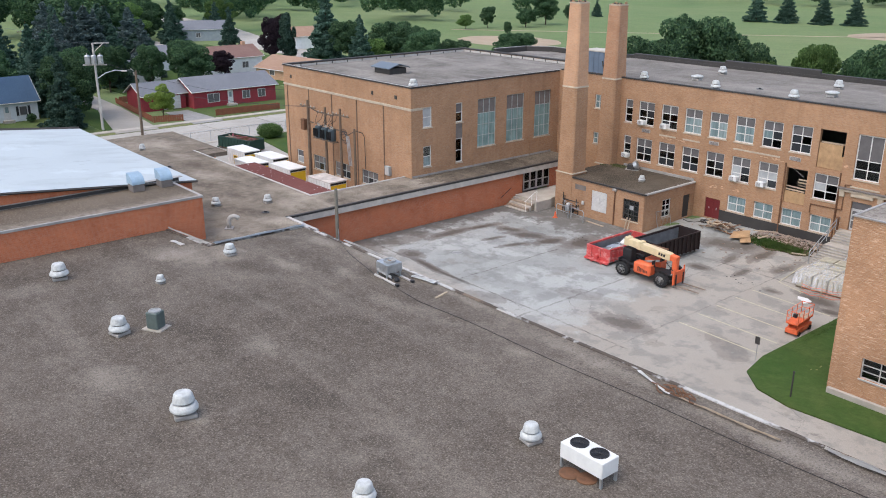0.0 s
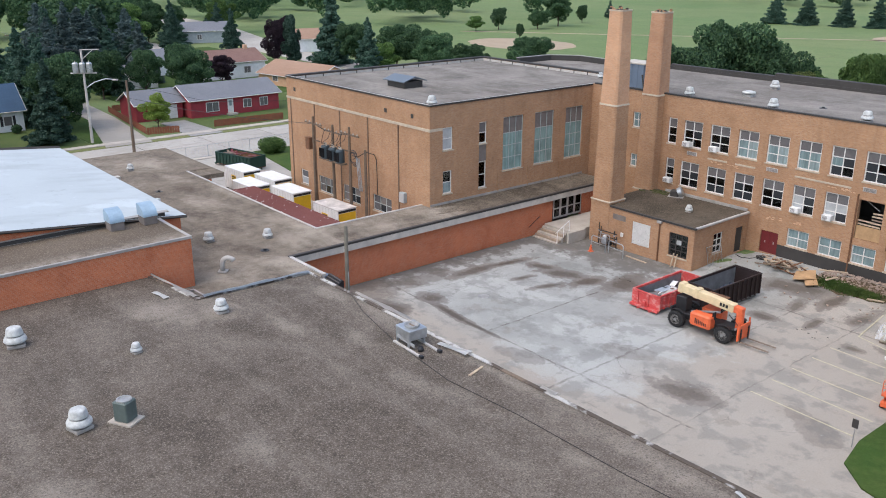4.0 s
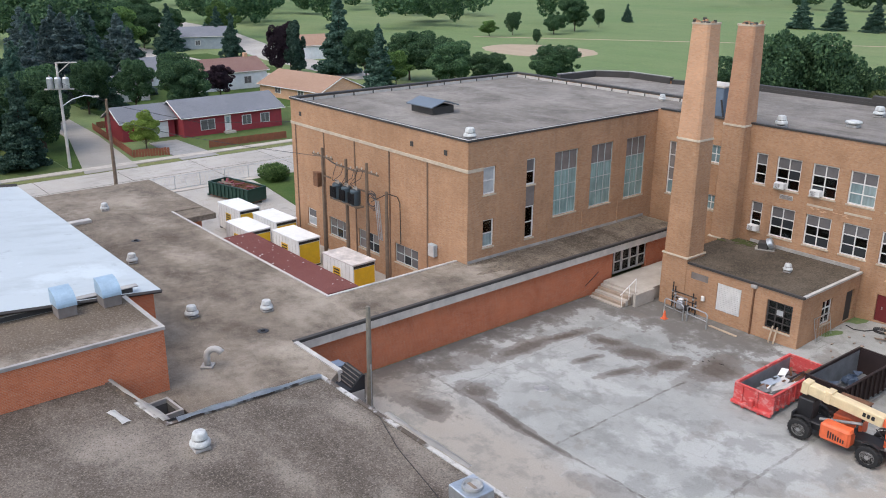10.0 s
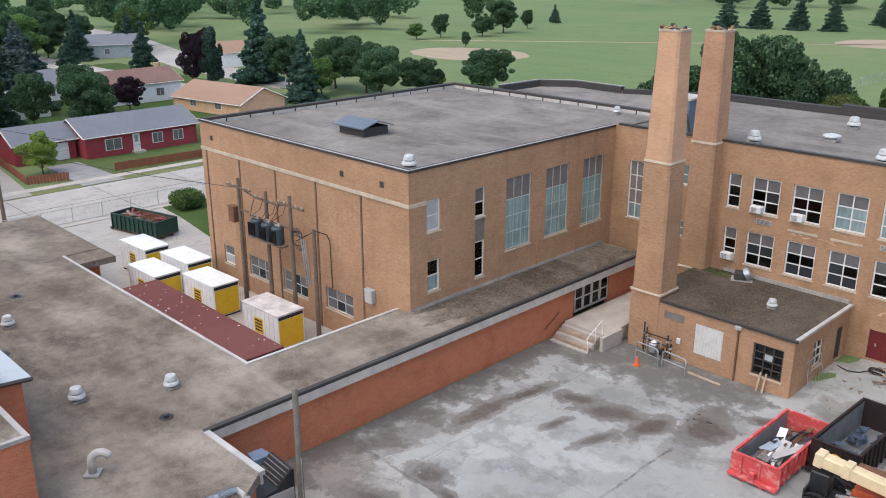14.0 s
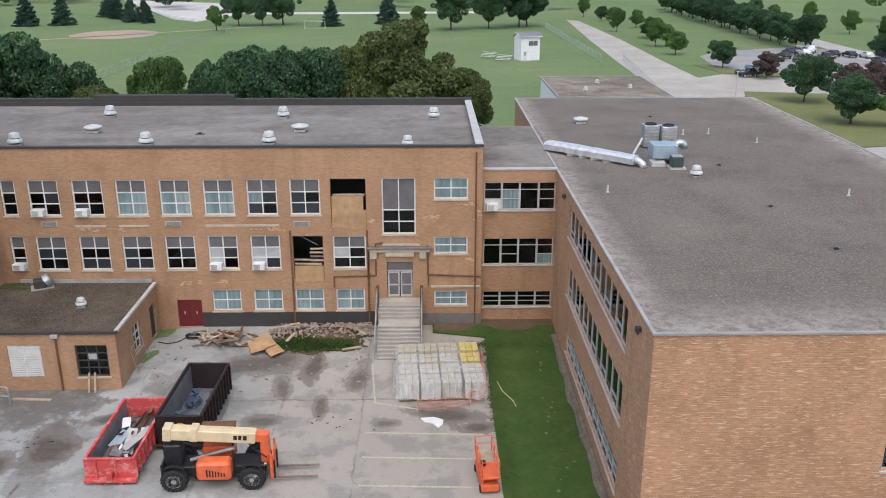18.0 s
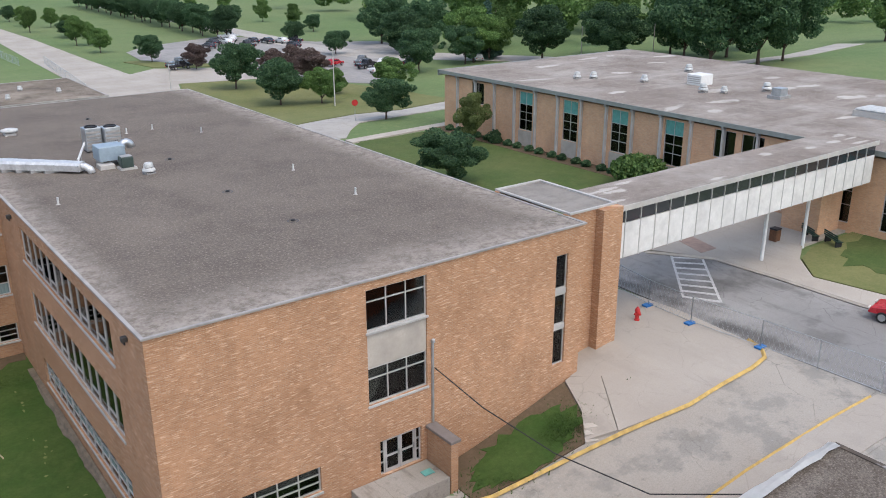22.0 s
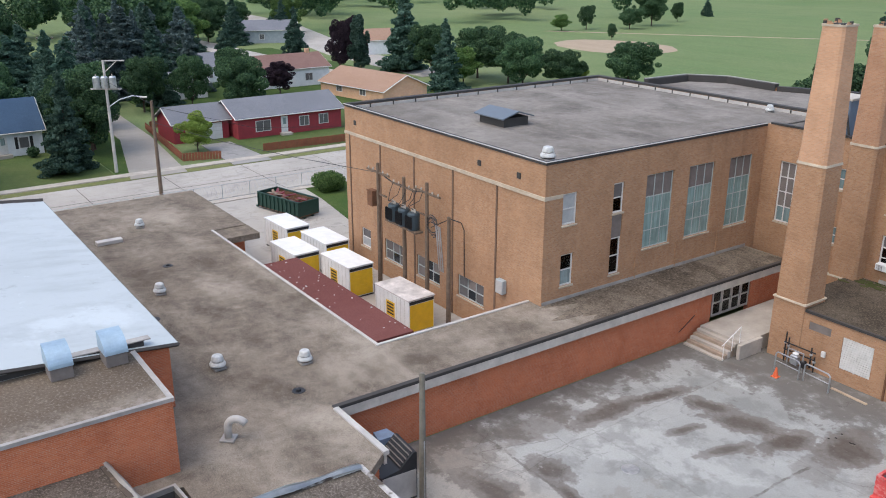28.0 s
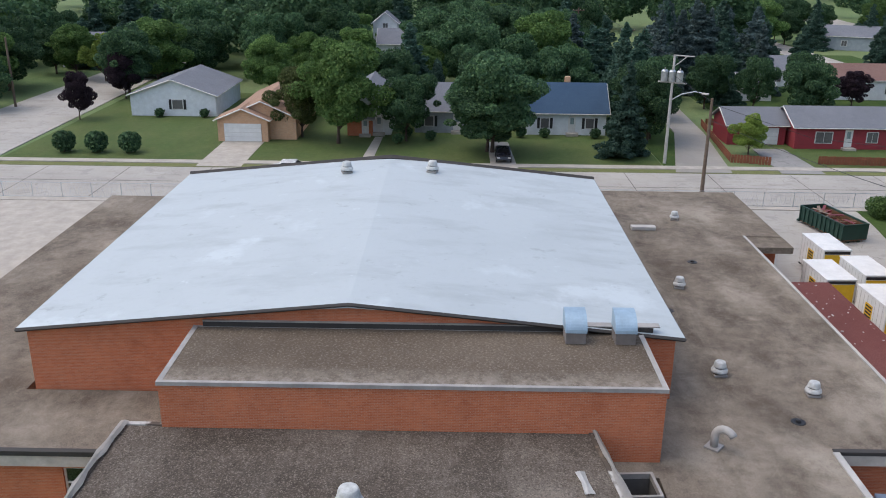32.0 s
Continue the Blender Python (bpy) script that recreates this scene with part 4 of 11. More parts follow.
def pierced(length, z0, z1, openings, thick):
    """An upright slab with rectangular holes, in one piece."""
    us = sorted({0.0, length, *(v for o in openings for v in o[:2])})
    zs = sorted({z0, z1, *(v for o in openings for v in o[2:])})
    hole = lambda u, z: any(o[0] < u < o[1] and o[2] < z < o[3] for o in openings)
    bm = bmesh.new()
    vs = {}

    def vert(u, d, z):
        key = (round(u, 4), d, round(z, 4))
        if key not in vs:
            vs[key] = bm.verts.new((u, thick * d, z))
        return vs[key]

    solid_cell = lambda i, j: 0 <= i < len(us) - 1 and 0 <= j < len(zs) - 1 and not hole((us[i] + us[i + 1]) / 2, (zs[j] + zs[j + 1]) / 2)
    for i in range(len(us) - 1):
        for j in range(len(zs) - 1):
            if not solid_cell(i, j):
                continue
            a, b, c, d = us[i], us[i + 1], zs[j], zs[j + 1]
            bm.faces.new((vert(a, 0, c), vert(b, 0, c), vert(b, 0, d), vert(a, 0, d)))
            bm.faces.new((vert(b, 1, c), vert(a, 1, c), vert(a, 1, d), vert(b, 1, d)))
            if not solid_cell(i - 1, j):
                bm.faces.new((vert(a, 1, c), vert(a, 0, c), vert(a, 0, d), vert(a, 1, d)))
            if not solid_cell(i + 1, j):
                bm.faces.new((vert(b, 0, c), vert(b, 1, c), vert(b, 1, d), vert(b, 0, d)))
            if not solid_cell(i, j - 1):
                bm.faces.new((vert(a, 1, c), vert(b, 1, c), vert(b, 0, c), vert(a, 0, c)))
            if not solid_cell(i, j + 1):
                bm.faces.new((vert(a, 0, d), vert(b, 0, d), vert(b, 1, d), vert(a, 1, d)))
    return bm


def wall(parent, name, x, y, face, length, z0, z1, material, openings=(), thick=0.35, label=""):
    """An upright wall that faces south, east, north or west. Openings are (u0, u1, z0, z1), u along the wall from (x, y)."""
    bm = pierced(length, z0, z1, openings, thick)
    return part(name, bm, material, parent, label, m=pose(x, y, 0, 0, 0, TURN[face]))


def glossy(name, color, rough=0.15):
    return plain(name, color, rough, 0.0, 0.2, 1.5, 0.6)


def curtained(name, color):
    """A loosely hung curtain close behind a pane, its upright fold shading put into colour."""
    n = Nodes(name)
    fold_shading, soft = n.noise(1.0, 3.0, 0.6, n.mapped((7.0, 7.0, 0.25))), n.noise(0.7, 4.0, 0.6)
    c = n.mix(n.ramp(fold_shading, [(0.35, 0.0), (0.65, 0.75)]), scaled(color, 0.72), scaled(color, 1.35))
    c = n.mix(n.ramp(soft, [(0.45, 0.0), (0.65, 0.6)]), c, scaled(color, 0.62))
    return n.done(c, 0.15, 0.0, 0.6)


PANE = {"G": GLASS, "B": glossy("glass_over_grey_panel", (0.14, 0.135, 0.135)), "T": curtained("glass_over_teal_curtain", (0.185, 0.26, 0.265)),
        "W": glossy("glass_over_pale_blind", (0.42, 0.44, 0.44)), "P": PANEL_GREY, "D": glossy("dark_glass", (0.032, 0.037, 0.042), 0.08), "A": curtained("glass_over_dusty_green_drape", (0.235, 0.345, 0.325)), "C": curtained("glass_over_pale_curtain", (0.25, 0.32, 0.32)), "K": FRAME_WHITE, "S": PANEL_TEAL}
PANE_LABEL = {"B": "grey panel behind glass", "T": "greenish curtain behind glass", "W": "pale lowered blind behind glass", "P": "grey infill panel", "C": "pale curtain behind glass", "A": "dusty green drape behind glass", "K": "white infill panel", "S": "teal panel"}
mesh_kept = {}


def kept(key, make):
    if key not in mesh_kept:
        mesh_kept[key] = make()
    return mesh_kept[key]


def window(parent, x, y, face, u0, u1, z0, z1, cols, rows, code, frame_mat=FRAME_WHITE, sill=True, bar=0.0, label=""):
    """A window in an opening: frame with glazing bars, sill, and every pane. cols: widths; rows: heights from the top; code: one letter a pane."""
    bar = bar or (0.05 if frame_mat is FRAME_ALU else 0.07)
    w, h = round(u1 - u0, 3), round(z1 - z0, 3)
    cs = [sum(cols[:i]) / sum(cols) * (w - 2 * bar) + bar for i in range(len(cols) + 1)]
    rs = [h - bar - sum(rows[:i]) / sum(rows) * (h - 2 * bar) for i in range(len(rows) + 1)]
    key = (w, h, tuple(cols), tuple(rows), frame_mat.name, bar)

    def frame_mesh():
        e = 0.3 * bar
        holes = [(cs[i] + (e if i == 0 else bar / 2), cs[i + 1] - (e if i == len(cols) - 1 else bar / 2), rs[j + 1] + (e if j == len(rows) - 1 else bar / 2), rs[j] - (e if j == 0 else bar / 2)) for i in range(len(cols)) for j in range(len(rows))]
        return to_mesh("window", pierced(w, 0.0, h, holes, 0.09), frame_mat)

    m = pose(x, y, 0, 0, 0, TURN[face]) @ pose(u0, 0.1, z0)
    win = part("window", kept(("frame", key), frame_mesh), None, parent, label, m=m)
    for j in range(len(rows)):
        for i in range(len(cols)):
            k = code[(j * len(cols) + i) % len(code)]
            if k == ".":
                continue
            pw, ph = cs[i + 1] - cs[i], rs[j] - rs[j + 1]
            me = kept(("pane", round(pw, 3), round(ph, 3), k), lambda: to_mesh("pane", boxb(0, 0, 0, pw, 0.012, ph), PANE[k]))
            part("pane", me, None, win, PANE_LABEL.get(k, ""), m=pose(cs[i], 0.04, rs[j + 1]))
    if sill:
        me = kept(("sill", w, frame_mat is FRAME_ALU), lambda: to_mesh("sill", boxb(-0.06, -0.16, -0.11, w + 0.06, 0.1, -0.002, 0.012), FRAME_ALU if frame_mat is FRAME_ALU else LIMESTONE))
        part("sill", me, None, win)
    return win


def coping(parent, pts, z, material, width=0.42, height=0.14, name="coping", closed=True, label=""):
    """A cap along the top of a wall, one mesh, mitred at the corners. pts: outer edge, counter-clockwise."""
    n = len(pts)
    inner = []
    for i in range(n):
        p, a, b = Vector((*pts[i], 0)), Vector((*pts[i - 1], 0)), Vector((*pts[(i + 1) % n], 0))
        d0, d1 = (p - a).normalized(), (b - p).normalized()
        if not closed and i == 0:
            d0 = d1
        if not closed and i == n - 1:
            d1 = d0
        n0, n1 = Vector((-d0.y, d0.x, 0)), Vector((-d1.y, d1.x, 0))
        inner.append(p + (n0 + n1) * width / max(0.4, 1 + n0.dot(n1)))
    bm = bmesh.new()
    rings = [[bm.verts.new((p.x, p.y, zz)) for p in row] for row, zz in (([Vector((*q, 0)) for q in pts], z), ([Vector((*q, 0)) for q in pts], z + height), (inner, z + height * 0.9), (inner, z))]
    for i in range(n if closed else n - 1):
        j = (i + 1) % n
        for k in range(4):
            bm.faces.new((rings[k][i], rings[k][j], rings[(k + 1) % 4][j], rings[(k + 1) % 4][i]))
    if not closed:
        bm.faces.new([r[0] for r in rings])
        bm.faces.new([r[-1] for r in rings][::-1])
    bmesh.ops.recalc_face_normals(bm, faces=bm.faces[:])
    return part(name, bm, material, parent, label)


# Added storey slabs, coloured dark like the unlit rooms.
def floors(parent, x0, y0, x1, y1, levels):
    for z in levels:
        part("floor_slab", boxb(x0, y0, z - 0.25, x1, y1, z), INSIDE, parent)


# ---- main three-storey block ----
MAIN = thing("school_building", "three-storey tan brick school block with rows of white-framed windows", "building")
YF, XW, XE, YB, ZT = 48.5, -34.66, 4.15, 65.6, 12.3
xs_top = [-23.95, -21.25, -18.56, -15.87, -13.18, -10.5, -7.84]
ops, wins = [], []


def want(u0, u1, z0, z1, cols, rows, code, **kw):
    ops.append((u0 - XW, u1 - XW, z0, z1))
    if cols:
        wins.append((u0 - XW, u1 - XW, z0, z1, cols, rows, code, kw))


want(-25.62, -24.7, 8.05, 10.33, [1], [1.1, 1, 1], "BGG")
up_codes = ["BBGDGG", "BBGGDG", "BBTCTC", "BBTCTC", "BBTTTC", "BBTDDG", "BBDGDD"]
lo_codes = ["BBDDGG", "BBGGDD", "BBDGDD", "BBGDGG", "BBWDWG", "BBWWWD"]
for x, c in zip(xs_top, up_codes):
    want(x, x + 1.88, 8.02, 10.33, [1, 1], [1.1, 1, 1], c)
for x, c in zip(xs_top, lo_codes):
    want(x, x + 1.88, 4.42, 6.68, [1, 1], [1.1, 1, 1], c)
want(-25.55, -24.65, 4.5, 6.7, [1], [1.1, 1, 1], "BGG")
want(-5.32, -3.12, 7.1, 10.33, None, None, "")
want(-7.84, -5.92, 3.55, 6.62, None, None, "")
want(-5.3, -3.2, 4.42, 6.62, [1, 1], [1.1, 1, 1], "BBWGGG")
want(-2.14, -0.02, 6.7, 10.38, [1, 1], [2.0, 0.75, 0.75], "BBGGGG")
for z0, z1 in ((9.0, 10.38), (5.38, 6.52), (1.82, 2.84)):
    want(1.12, 3.26, z0, z1, [1, 1], [1, 1], "TTTT")
for x in (-13.2, -10.52, -7.85, -5.22):
    want(x, x + 1.86, 1.55, 3.02, [1, 1], [1, 1], "TTCT")
want(-33.3, -31.55, 5.7, 9.95, [1, 1, 1], [1, 1, 1, 1], "PPPPPPPPPTTT")
want(-29.6, -28.5, 8.9, 10.3, [1, 1], [1, 1], "TTTT")
want(-29.6, -28.5, 5.2, 6.4, [1, 1], [1, 1], "TTTT")
want(-15.5, -13.92, 0.45, 2.34, None, None, "")
want(-1.9, -0.25, 2.4, 4.86, None, None, "")
wall(MAIN, "wall", XW, YF, "s", XE - XW, -0.3, ZT, BRICK_TAN, ops, label="tan brick facade")
for u0, u1, z0, z1, cols, rows, code, kw in wins:
    window(MAIN, XW, YF, "s", u0, u1, z0, z1, cols, rows, code, **kw)
wall(MAIN, "wall", XE, YF + 0.35, "e", YB - YF - 0.7, -0.3, ZT, BRICK_TAN)
wall(MAIN, "wall", XE, YB, "n", XE + 38.0, -0.3, ZT, BRICK_TAN)
BEND = [(-38.0, YB), (-43.9, 62.9), (-49.3, 63.2), (-52.3, 61.0), (-52.5, 55.7)]
for k, (a, b) in enumerate(zip(BEND, BEND[1:])):
    d = (Vector(b) - Vector(a)).normalized() * 0.35
    part("wall", prismb([a, b, (b[0] - d.y, b[1] + d.x), (a[0] - d.y, a[1] + d.x)], -0.3, ZT), BRICK_TAN, MAIN)
    top = ZT + (0.13 if k == 0 else 0.3)
    part("parapet", prismb([(a[0] + d.y * 0.2, a[1] - d.x * 0.2), (b[0] + d.y * 0.2, b[1] - d.x * 0.2), (b[0] - d.y * 1.1, b[1] + d.x * 1.1), (a[0] - d.y * 1.1, a[1] + d.x * 1.1)], ZT + 0.002, top), CAP_DARK, MAIN, "dark metal-clad parapet")
    part("parapet_flashing", prismb([(a[0] - d.y * 1.02, a[1] + d.x * 1.02), (b[0] - d.y * 1.02, b[1] + d.x * 1.02), (b[0] - d.y * 1.3, b[1] + d.x * 1.3), (a[0] - d.y * 1.3, a[1] + d.x * 1.3)], ZT - 0.3, top - 0.02), CAP_DARK, MAIN)
    if k:
        part("coping", prismb([(a[0] + d.y * 0.3, a[1] - d.x * 0.3), (b[0] + d.y * 0.3, b[1] - d.x * 0.3), (b[0] - d.y * 0.4, b[1] + d.x * 0.4), (a[0] - d.y * 0.4, a[1] + d.x * 0.4)], top + 0.002, top + 0.05), CAP_MID, MAIN, "thin pale coping")
part("roof", prismb([(-52.3, 55.7), (XW + 0.3, 55.7), (XW + 0.3, YF + 0.33), (XE - 0.33, YF + 0.33), (XE - 0.33, YB - 0.33), (-38.0, YB - 0.33), (-43.9, 62.65), (-49.2, 62.95), (-52.05, 60.9)], ZT - 0.6, ZT - 0.28), ROOF_GREY, MAIN, "stained grey gravel roof")
coping(MAIN, [(-34.4, YF - 0.06), (XE + 0.06, YF - 0.06)], ZT, CAP_DARK, 0.4, 0.13, closed=False, label="dark metal coping")
coping(MAIN, [(XE + 0.06, YF + 0.36), (XE + 0.06, YB + 0.06)], ZT, CAP_LIGHT, 0.5, 0.12, closed=False, label="pale metal coping")
part("parapet_flashing", boxb(-38.0, YB - 0.42, ZT - 0.3, XE - 0.4, YB - 0.352, ZT + 0.004), CAP_DARK, MAIN)
coping(MAIN, [(XE + 0.06, YB + 0.07), (-14.5, YB + 0.07)], ZT, CAP_DARK, 0.4, 0.24, closed=False)
coping(MAIN, [(-14.52, YB + 0.07), (-25.5, YB + 0.07)], ZT, CAP_DARK, 0.4, 0.58, closed=False)
coping(MAIN, [(-25.52, YB + 0.07), (-38.0, YB + 0.07)], ZT, CAP_DARK, 0.4, 0.3, closed=False)
floors(MAIN, XW + 0.4, YF + 0.4, XE - 0.4, YB - 0.4, (0.4, 3.7, 7.3))
# Added wall behind the windows, to keep the rooms looking dark.
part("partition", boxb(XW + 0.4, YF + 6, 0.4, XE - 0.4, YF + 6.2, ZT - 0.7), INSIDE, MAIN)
# plinth along the foot of the wall, and stone bands
part("plinth", boxb(-13.9, YF - 0.05, 0.1, -2.6, YF - 0.002, 1.45), CAP_DARK, MAIN, "dark painted plinth")
part("plinth", boxb(0.3, YF - 0.05, 0.1, XE, YF - 0.002, 1.3), PANEL_GREY, MAIN, "dark plinth")
for x0, x1 in ((-21.3, -19.4), (-18.6, -16.7), (-13.2, -8.6)):
    part("stone_band", boxb(x0, YF - 0.035, 7.28, x1, YF - 0.002, 7.42), LIMESTONE, MAIN)

# ---- link between the blocks ----
LINK = thing("link_building", "narrow tan brick link with aluminium strip windows", "building")
wall(LINK, "wall", XE, 49.1, "s", 8.89 - XE, -0.2, 10.7, BRICK_TAN, [(0.15, 4.65, 8.1, 9.9), (0.15, 4.65, 4.4, 6.2), (0.15, 4.65, 1.45, 2.55)])
LINK_COLS = ((0.15, 1.27), (1.27, 2.4), (2.4, 3.6), (3.6, 4.65))
for z0, z1, kinds in ((8.1, 9.9, (([0.42, 0.58, 0.62], "GGK"), ([0.42, 0.58, 0.62], "GTT"), ([0.42, 1.2], "GG"), ([0.42, 0.58, 0.62], "GGG"))), (4.4, 6.2, (([0.42, 1.2], "GG"), ([0.42, 0.58, 0.62], "GGG"), ([0.42, 1.2], "GG"), ([0.42, 0.58, 0.62], "GGT"))), (1.45, 2.55, (([1, 1, 1], "GGG"),) * 4)):
    for (a, b), (rows, code) in zip(LINK_COLS, kinds):
        window(LINK, XE, 49.1, "s", a, b, z0, z1, [1], rows, code, FRAME_ALU)
part("roof", boxb(XE + 0.08, 49.4, 10.35, 9.2, 63.5, 10.66), ROOF_GREY, LINK)
coping(LINK, [(XE + 0.08, 49.04), (8.89, 49.04)], 10.7, CAP_LIGHT, 0.4, 0.1, closed=False)
floors(LINK, XE + 0.1, 49.5, 8.8, 63, (0.4, 3.7, 7.3))
wall(LINK, "wall", 8.9, 63.6, "n", 8.9 - XE - 0.1, -0.2, 10.6, BRICK_TAN)
# Added dark wall behind the link's glass.
part("partition", boxb(XE + 0.1, 54, 0.4, 8.8, 54.2, 10.3), INSIDE, LINK)

# ---- east wing ----
EAST = thing("school_wing", "three-storey buff brick wing with a wide flat gravel roof", "building")
EX0, EY0, EX1, EY1, EZ = 8.89, 24.77, 30.9, 76.6, 10.62
south = [(18.1 - EX0, 21.22 - EX0, 4.82, 10.22), (18.6 - EX0, 20.85 - EX0, 1.05, 2.85), (10.6 - EX0, 15.6 - EX0, 1.55, 2.78), (29.05 - EX0, 29.85 - EX0, 3.35, 9.32)]
wall(EAST, "wall", EX0, EY0, "s", EX1 - EX0, -0.3, EZ, BRICK_EAST, south, label="buff brick wall with pale stray bricks")
window(EAST, EX0, EY0, "s", *south[0][:2], 8.3, 10.22, [1, 1, 1], [0.42, 1], "G", FRAME_ALU)
window(EAST, EX0, EY0, "s", *south[0][:2], 4.82, 6.58, [1, 1, 1], [0.42, 1], "G", FRAME_ALU)
part("spandrel_panel", boxb(18.1, EY0 + 0.08, 6.58, 21.22, EY0 + 0.25, 8.3), CONCRETE, EAST, "stained pale concrete panel")
window(EAST, EX0, EY0, "s", *south[2], [1, 1, 1, 1, 1], [1, 1, 1], "G", FRAME_ALU)
for za, zb in ((7.5, 9.32), (5.55, 7.2), (3.35, 5.3)):
    window(EAST, EX0, EY0, "s", *south[3][:2], za, zb, [1], [1], "G", FRAME_ALU, sill=False)
for za, zb in ((7.2, 7.5), (5.3, 5.55)):
    part("spandrel_panel", boxb(29.05, EY0 + 0.06, za, 29.85, EY0 + 0.2, zb), FRAME_ALU, EAST)
WL = EY1 - EY0 - 0.7
west_ops = [(EY1 - 0.35 - 44.0, EY1 - 0.35 - 28.8, 8.0, 9.85), (EY1 - 0.35 - 43.8, EY1 - 0.35 - 28.8, 4.5, 6.45), (EY1 - 0.35 - 43.2, EY1 - 0.35 - 28.8, 1.1, 2.6)]
wall(EAST, "wall", EX0, EY1 - 0.35, "w", WL, -0.3, EZ, BRICK_EAST, west_ops, label="buff brick wall with window strips")
for k, o in enumerate(west_ops):
    n = 12
    for i in range(n):
        a, b = o[0] + (o[1] - o[0]) * i / n, o[0] + (o[1] - o[0]) * (i + 1) / n
        rows = ([1.0, 0.3], [1.0])[i % 2] if k < 2 else [1, 1, 1]
        window(EAST, EX0, EY1 - 0.35, "w", a, b, o[2], o[3], [1], rows, "G" if k < 2 else "GCG", FRAME_ALU)
wall(EAST, "wall", EX1, EY0 + 0.35, "e", WL, -0.3, EZ, BRICK_EAST)
wall(EAST, "wall", EX1, EY1, "n", EX1 - EX0, -0.3, EZ, BRICK_EAST)
part("roof", boxb(EX0 + 0.02, EY0 + 0.02, EZ + 0.003, EX1 - 0.02, EY1 - 0.02, EZ + 0.03), ROOF_EAST, EAST, "brown-grey gravel roof with pale washed edges")
coping(EAST, [(EX0 - 0.08, EY0 - 0.08), (EX1 + 0.08, EY0 - 0.08), (EX1 + 0.08, EY1 + 0.08), (EX0 - 0.08, EY1 + 0.08)], EZ, CAP_MID, 0.15, 0.08, label="thin pale metal roof edge")
floors(EAST, EX0 + 0.4, EY0 + 0.4, EX1 - 0.4, EY1 - 0.4, (0.4, 3.9, 7.4))
# Two added inner walls that make the wing's windows read dark.
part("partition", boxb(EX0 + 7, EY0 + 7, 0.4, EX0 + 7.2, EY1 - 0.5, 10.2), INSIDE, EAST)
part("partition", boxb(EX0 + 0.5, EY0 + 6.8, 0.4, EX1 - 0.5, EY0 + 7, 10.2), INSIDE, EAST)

# stair tower at the east wing's far corner
TOWER = thing("stair_tower", "buff brick stair tower with a small grey roof", "building")
wall(TOWER, "wall", EX1 + 0.02, 26.0, "s", 34.3 - EX1, 0, 10.75, BRICK_EAST)
wall(TOWER, "wall", 34.32, 26.35, "e", 5.0, 0, 10.75, BRICK_EAST, [(0.9, 4.2, 7.6, 10.3)])
wall(TOWER, "wall", 34.3, 31.7, "n", 34.3 - EX1, 0, 10.75, BRICK_EAST)
part("pilaster", boxb(33.0, 25.45, 0, 34.45, 25.99, 10.74), BRICK_EAST, TOWER)
part("roof", boxb(EX1 + 0.1, 26.04, 10.752, 34.28, 31.66, 10.76), ROOF_GREY, TOWER)
coping(TOWER, [(EX1 + 0.1, 25.9), (34.4, 25.9), (34.4, 31.8), (EX1 + 0.1, 31.8)], 10.75, CAP_LIGHT, 0.16, 0.1)

# ---- auditorium block ----
AUD = thing("auditorium_building", "tall tan brick auditorium block with dark parapet coping", "building")
AX0, AY0, AX1, AY1, AZ = -57.9, 28.35, -34.66, 55.4, 12.15
s_ops = [(-52.3 - AX0, -49.45 - AX0, 1.4, 3.0), (-47.95 - AX0, -45.1 - AX0, 1.45, 3.0), (-43.0 - AX0, -40.15 - AX0, 1.55, 3.05), (-55.8 - AX0, -54.4 - AX0, 1.5, 3.0)]
wall(AUD, "wall", AX0, AY0, "s", AX1 - AX0, -0.3, AZ, BRICK_TAN, s_ops, label="tan brick wall with pilasters")
for o in s_ops[:3]:
    window(AUD, AX0, AY0, "s", *o, [1, 0.9, 0.9], [1, 1], "PDPPDD" if o is s_ops[1] else "BPBBDB", FRAME_DULL, bar=0.06)
window(AUD, AX0, AY0, "s", *s_ops[3], [1], [1, 1], "BW")
e_ops = [(29.75 - AY0 - 0.35, 30.88 - AY0 - 0.35, 8.32, 10.25), (29.78 - AY0 - 0.35, 30.8 - AY0 - 0.35, 4.5, 6.5), (33.88 - AY0 - 0.35, 34.78 - AY0 - 0.35, 4.35, 10.25)]
tall = [(a - AY0 - 0.35, b - AY0 - 0.35, 5.5, 10.35) for a, b in ((36.75, 39.25), (40.75, 43.25), (44.85, 47.25))]
wall(AUD, "wall", AX1, AY0 + 0.35, "e", YF - AY0 - 0.35 - 0.002, -0.3, AZ, BRICK_TAN, e_ops + tall, label="tan brick wall with tall windows")
window(AUD, AX1, AY0 + 0.35, "e", *e_ops[0], [1], [1, 1], "WW")
window(AUD, AX1, AY0 + 0.35, "e", *e_ops[1], [1], [1, 1], "GC")
window(AUD, AX1, AY0 + 0.35, "e", *e_ops[2][:2], 8.35, 10.25, [1], [1, 1], "BG")
window(AUD, AX1, AY0 + 0.35, "e", *e_ops[2][:2], 4.35, 6.75, [1], [1, 1], "GG")
part("spandrel_panel", boxb(AX1 - 0.2, 33.88, 6.75, AX1 - 0.07, 34.78, 8.35), PANEL_GREY, AUD, "grey infill panel")
for o in tall:
    window(AUD, AX1, AY0 + 0.35, "e", *o, [1, 1, 1], [1.15, 0.9, 0.9, 0.9], "PPPAAAAAAAAA", FRAME_DULL, bar=0.05)
wall(AUD, "wall", AX0, AY1 - 0.35, "w", AY1 - AY0 - 0.7, -0.3, AZ, BRICK_TAN)
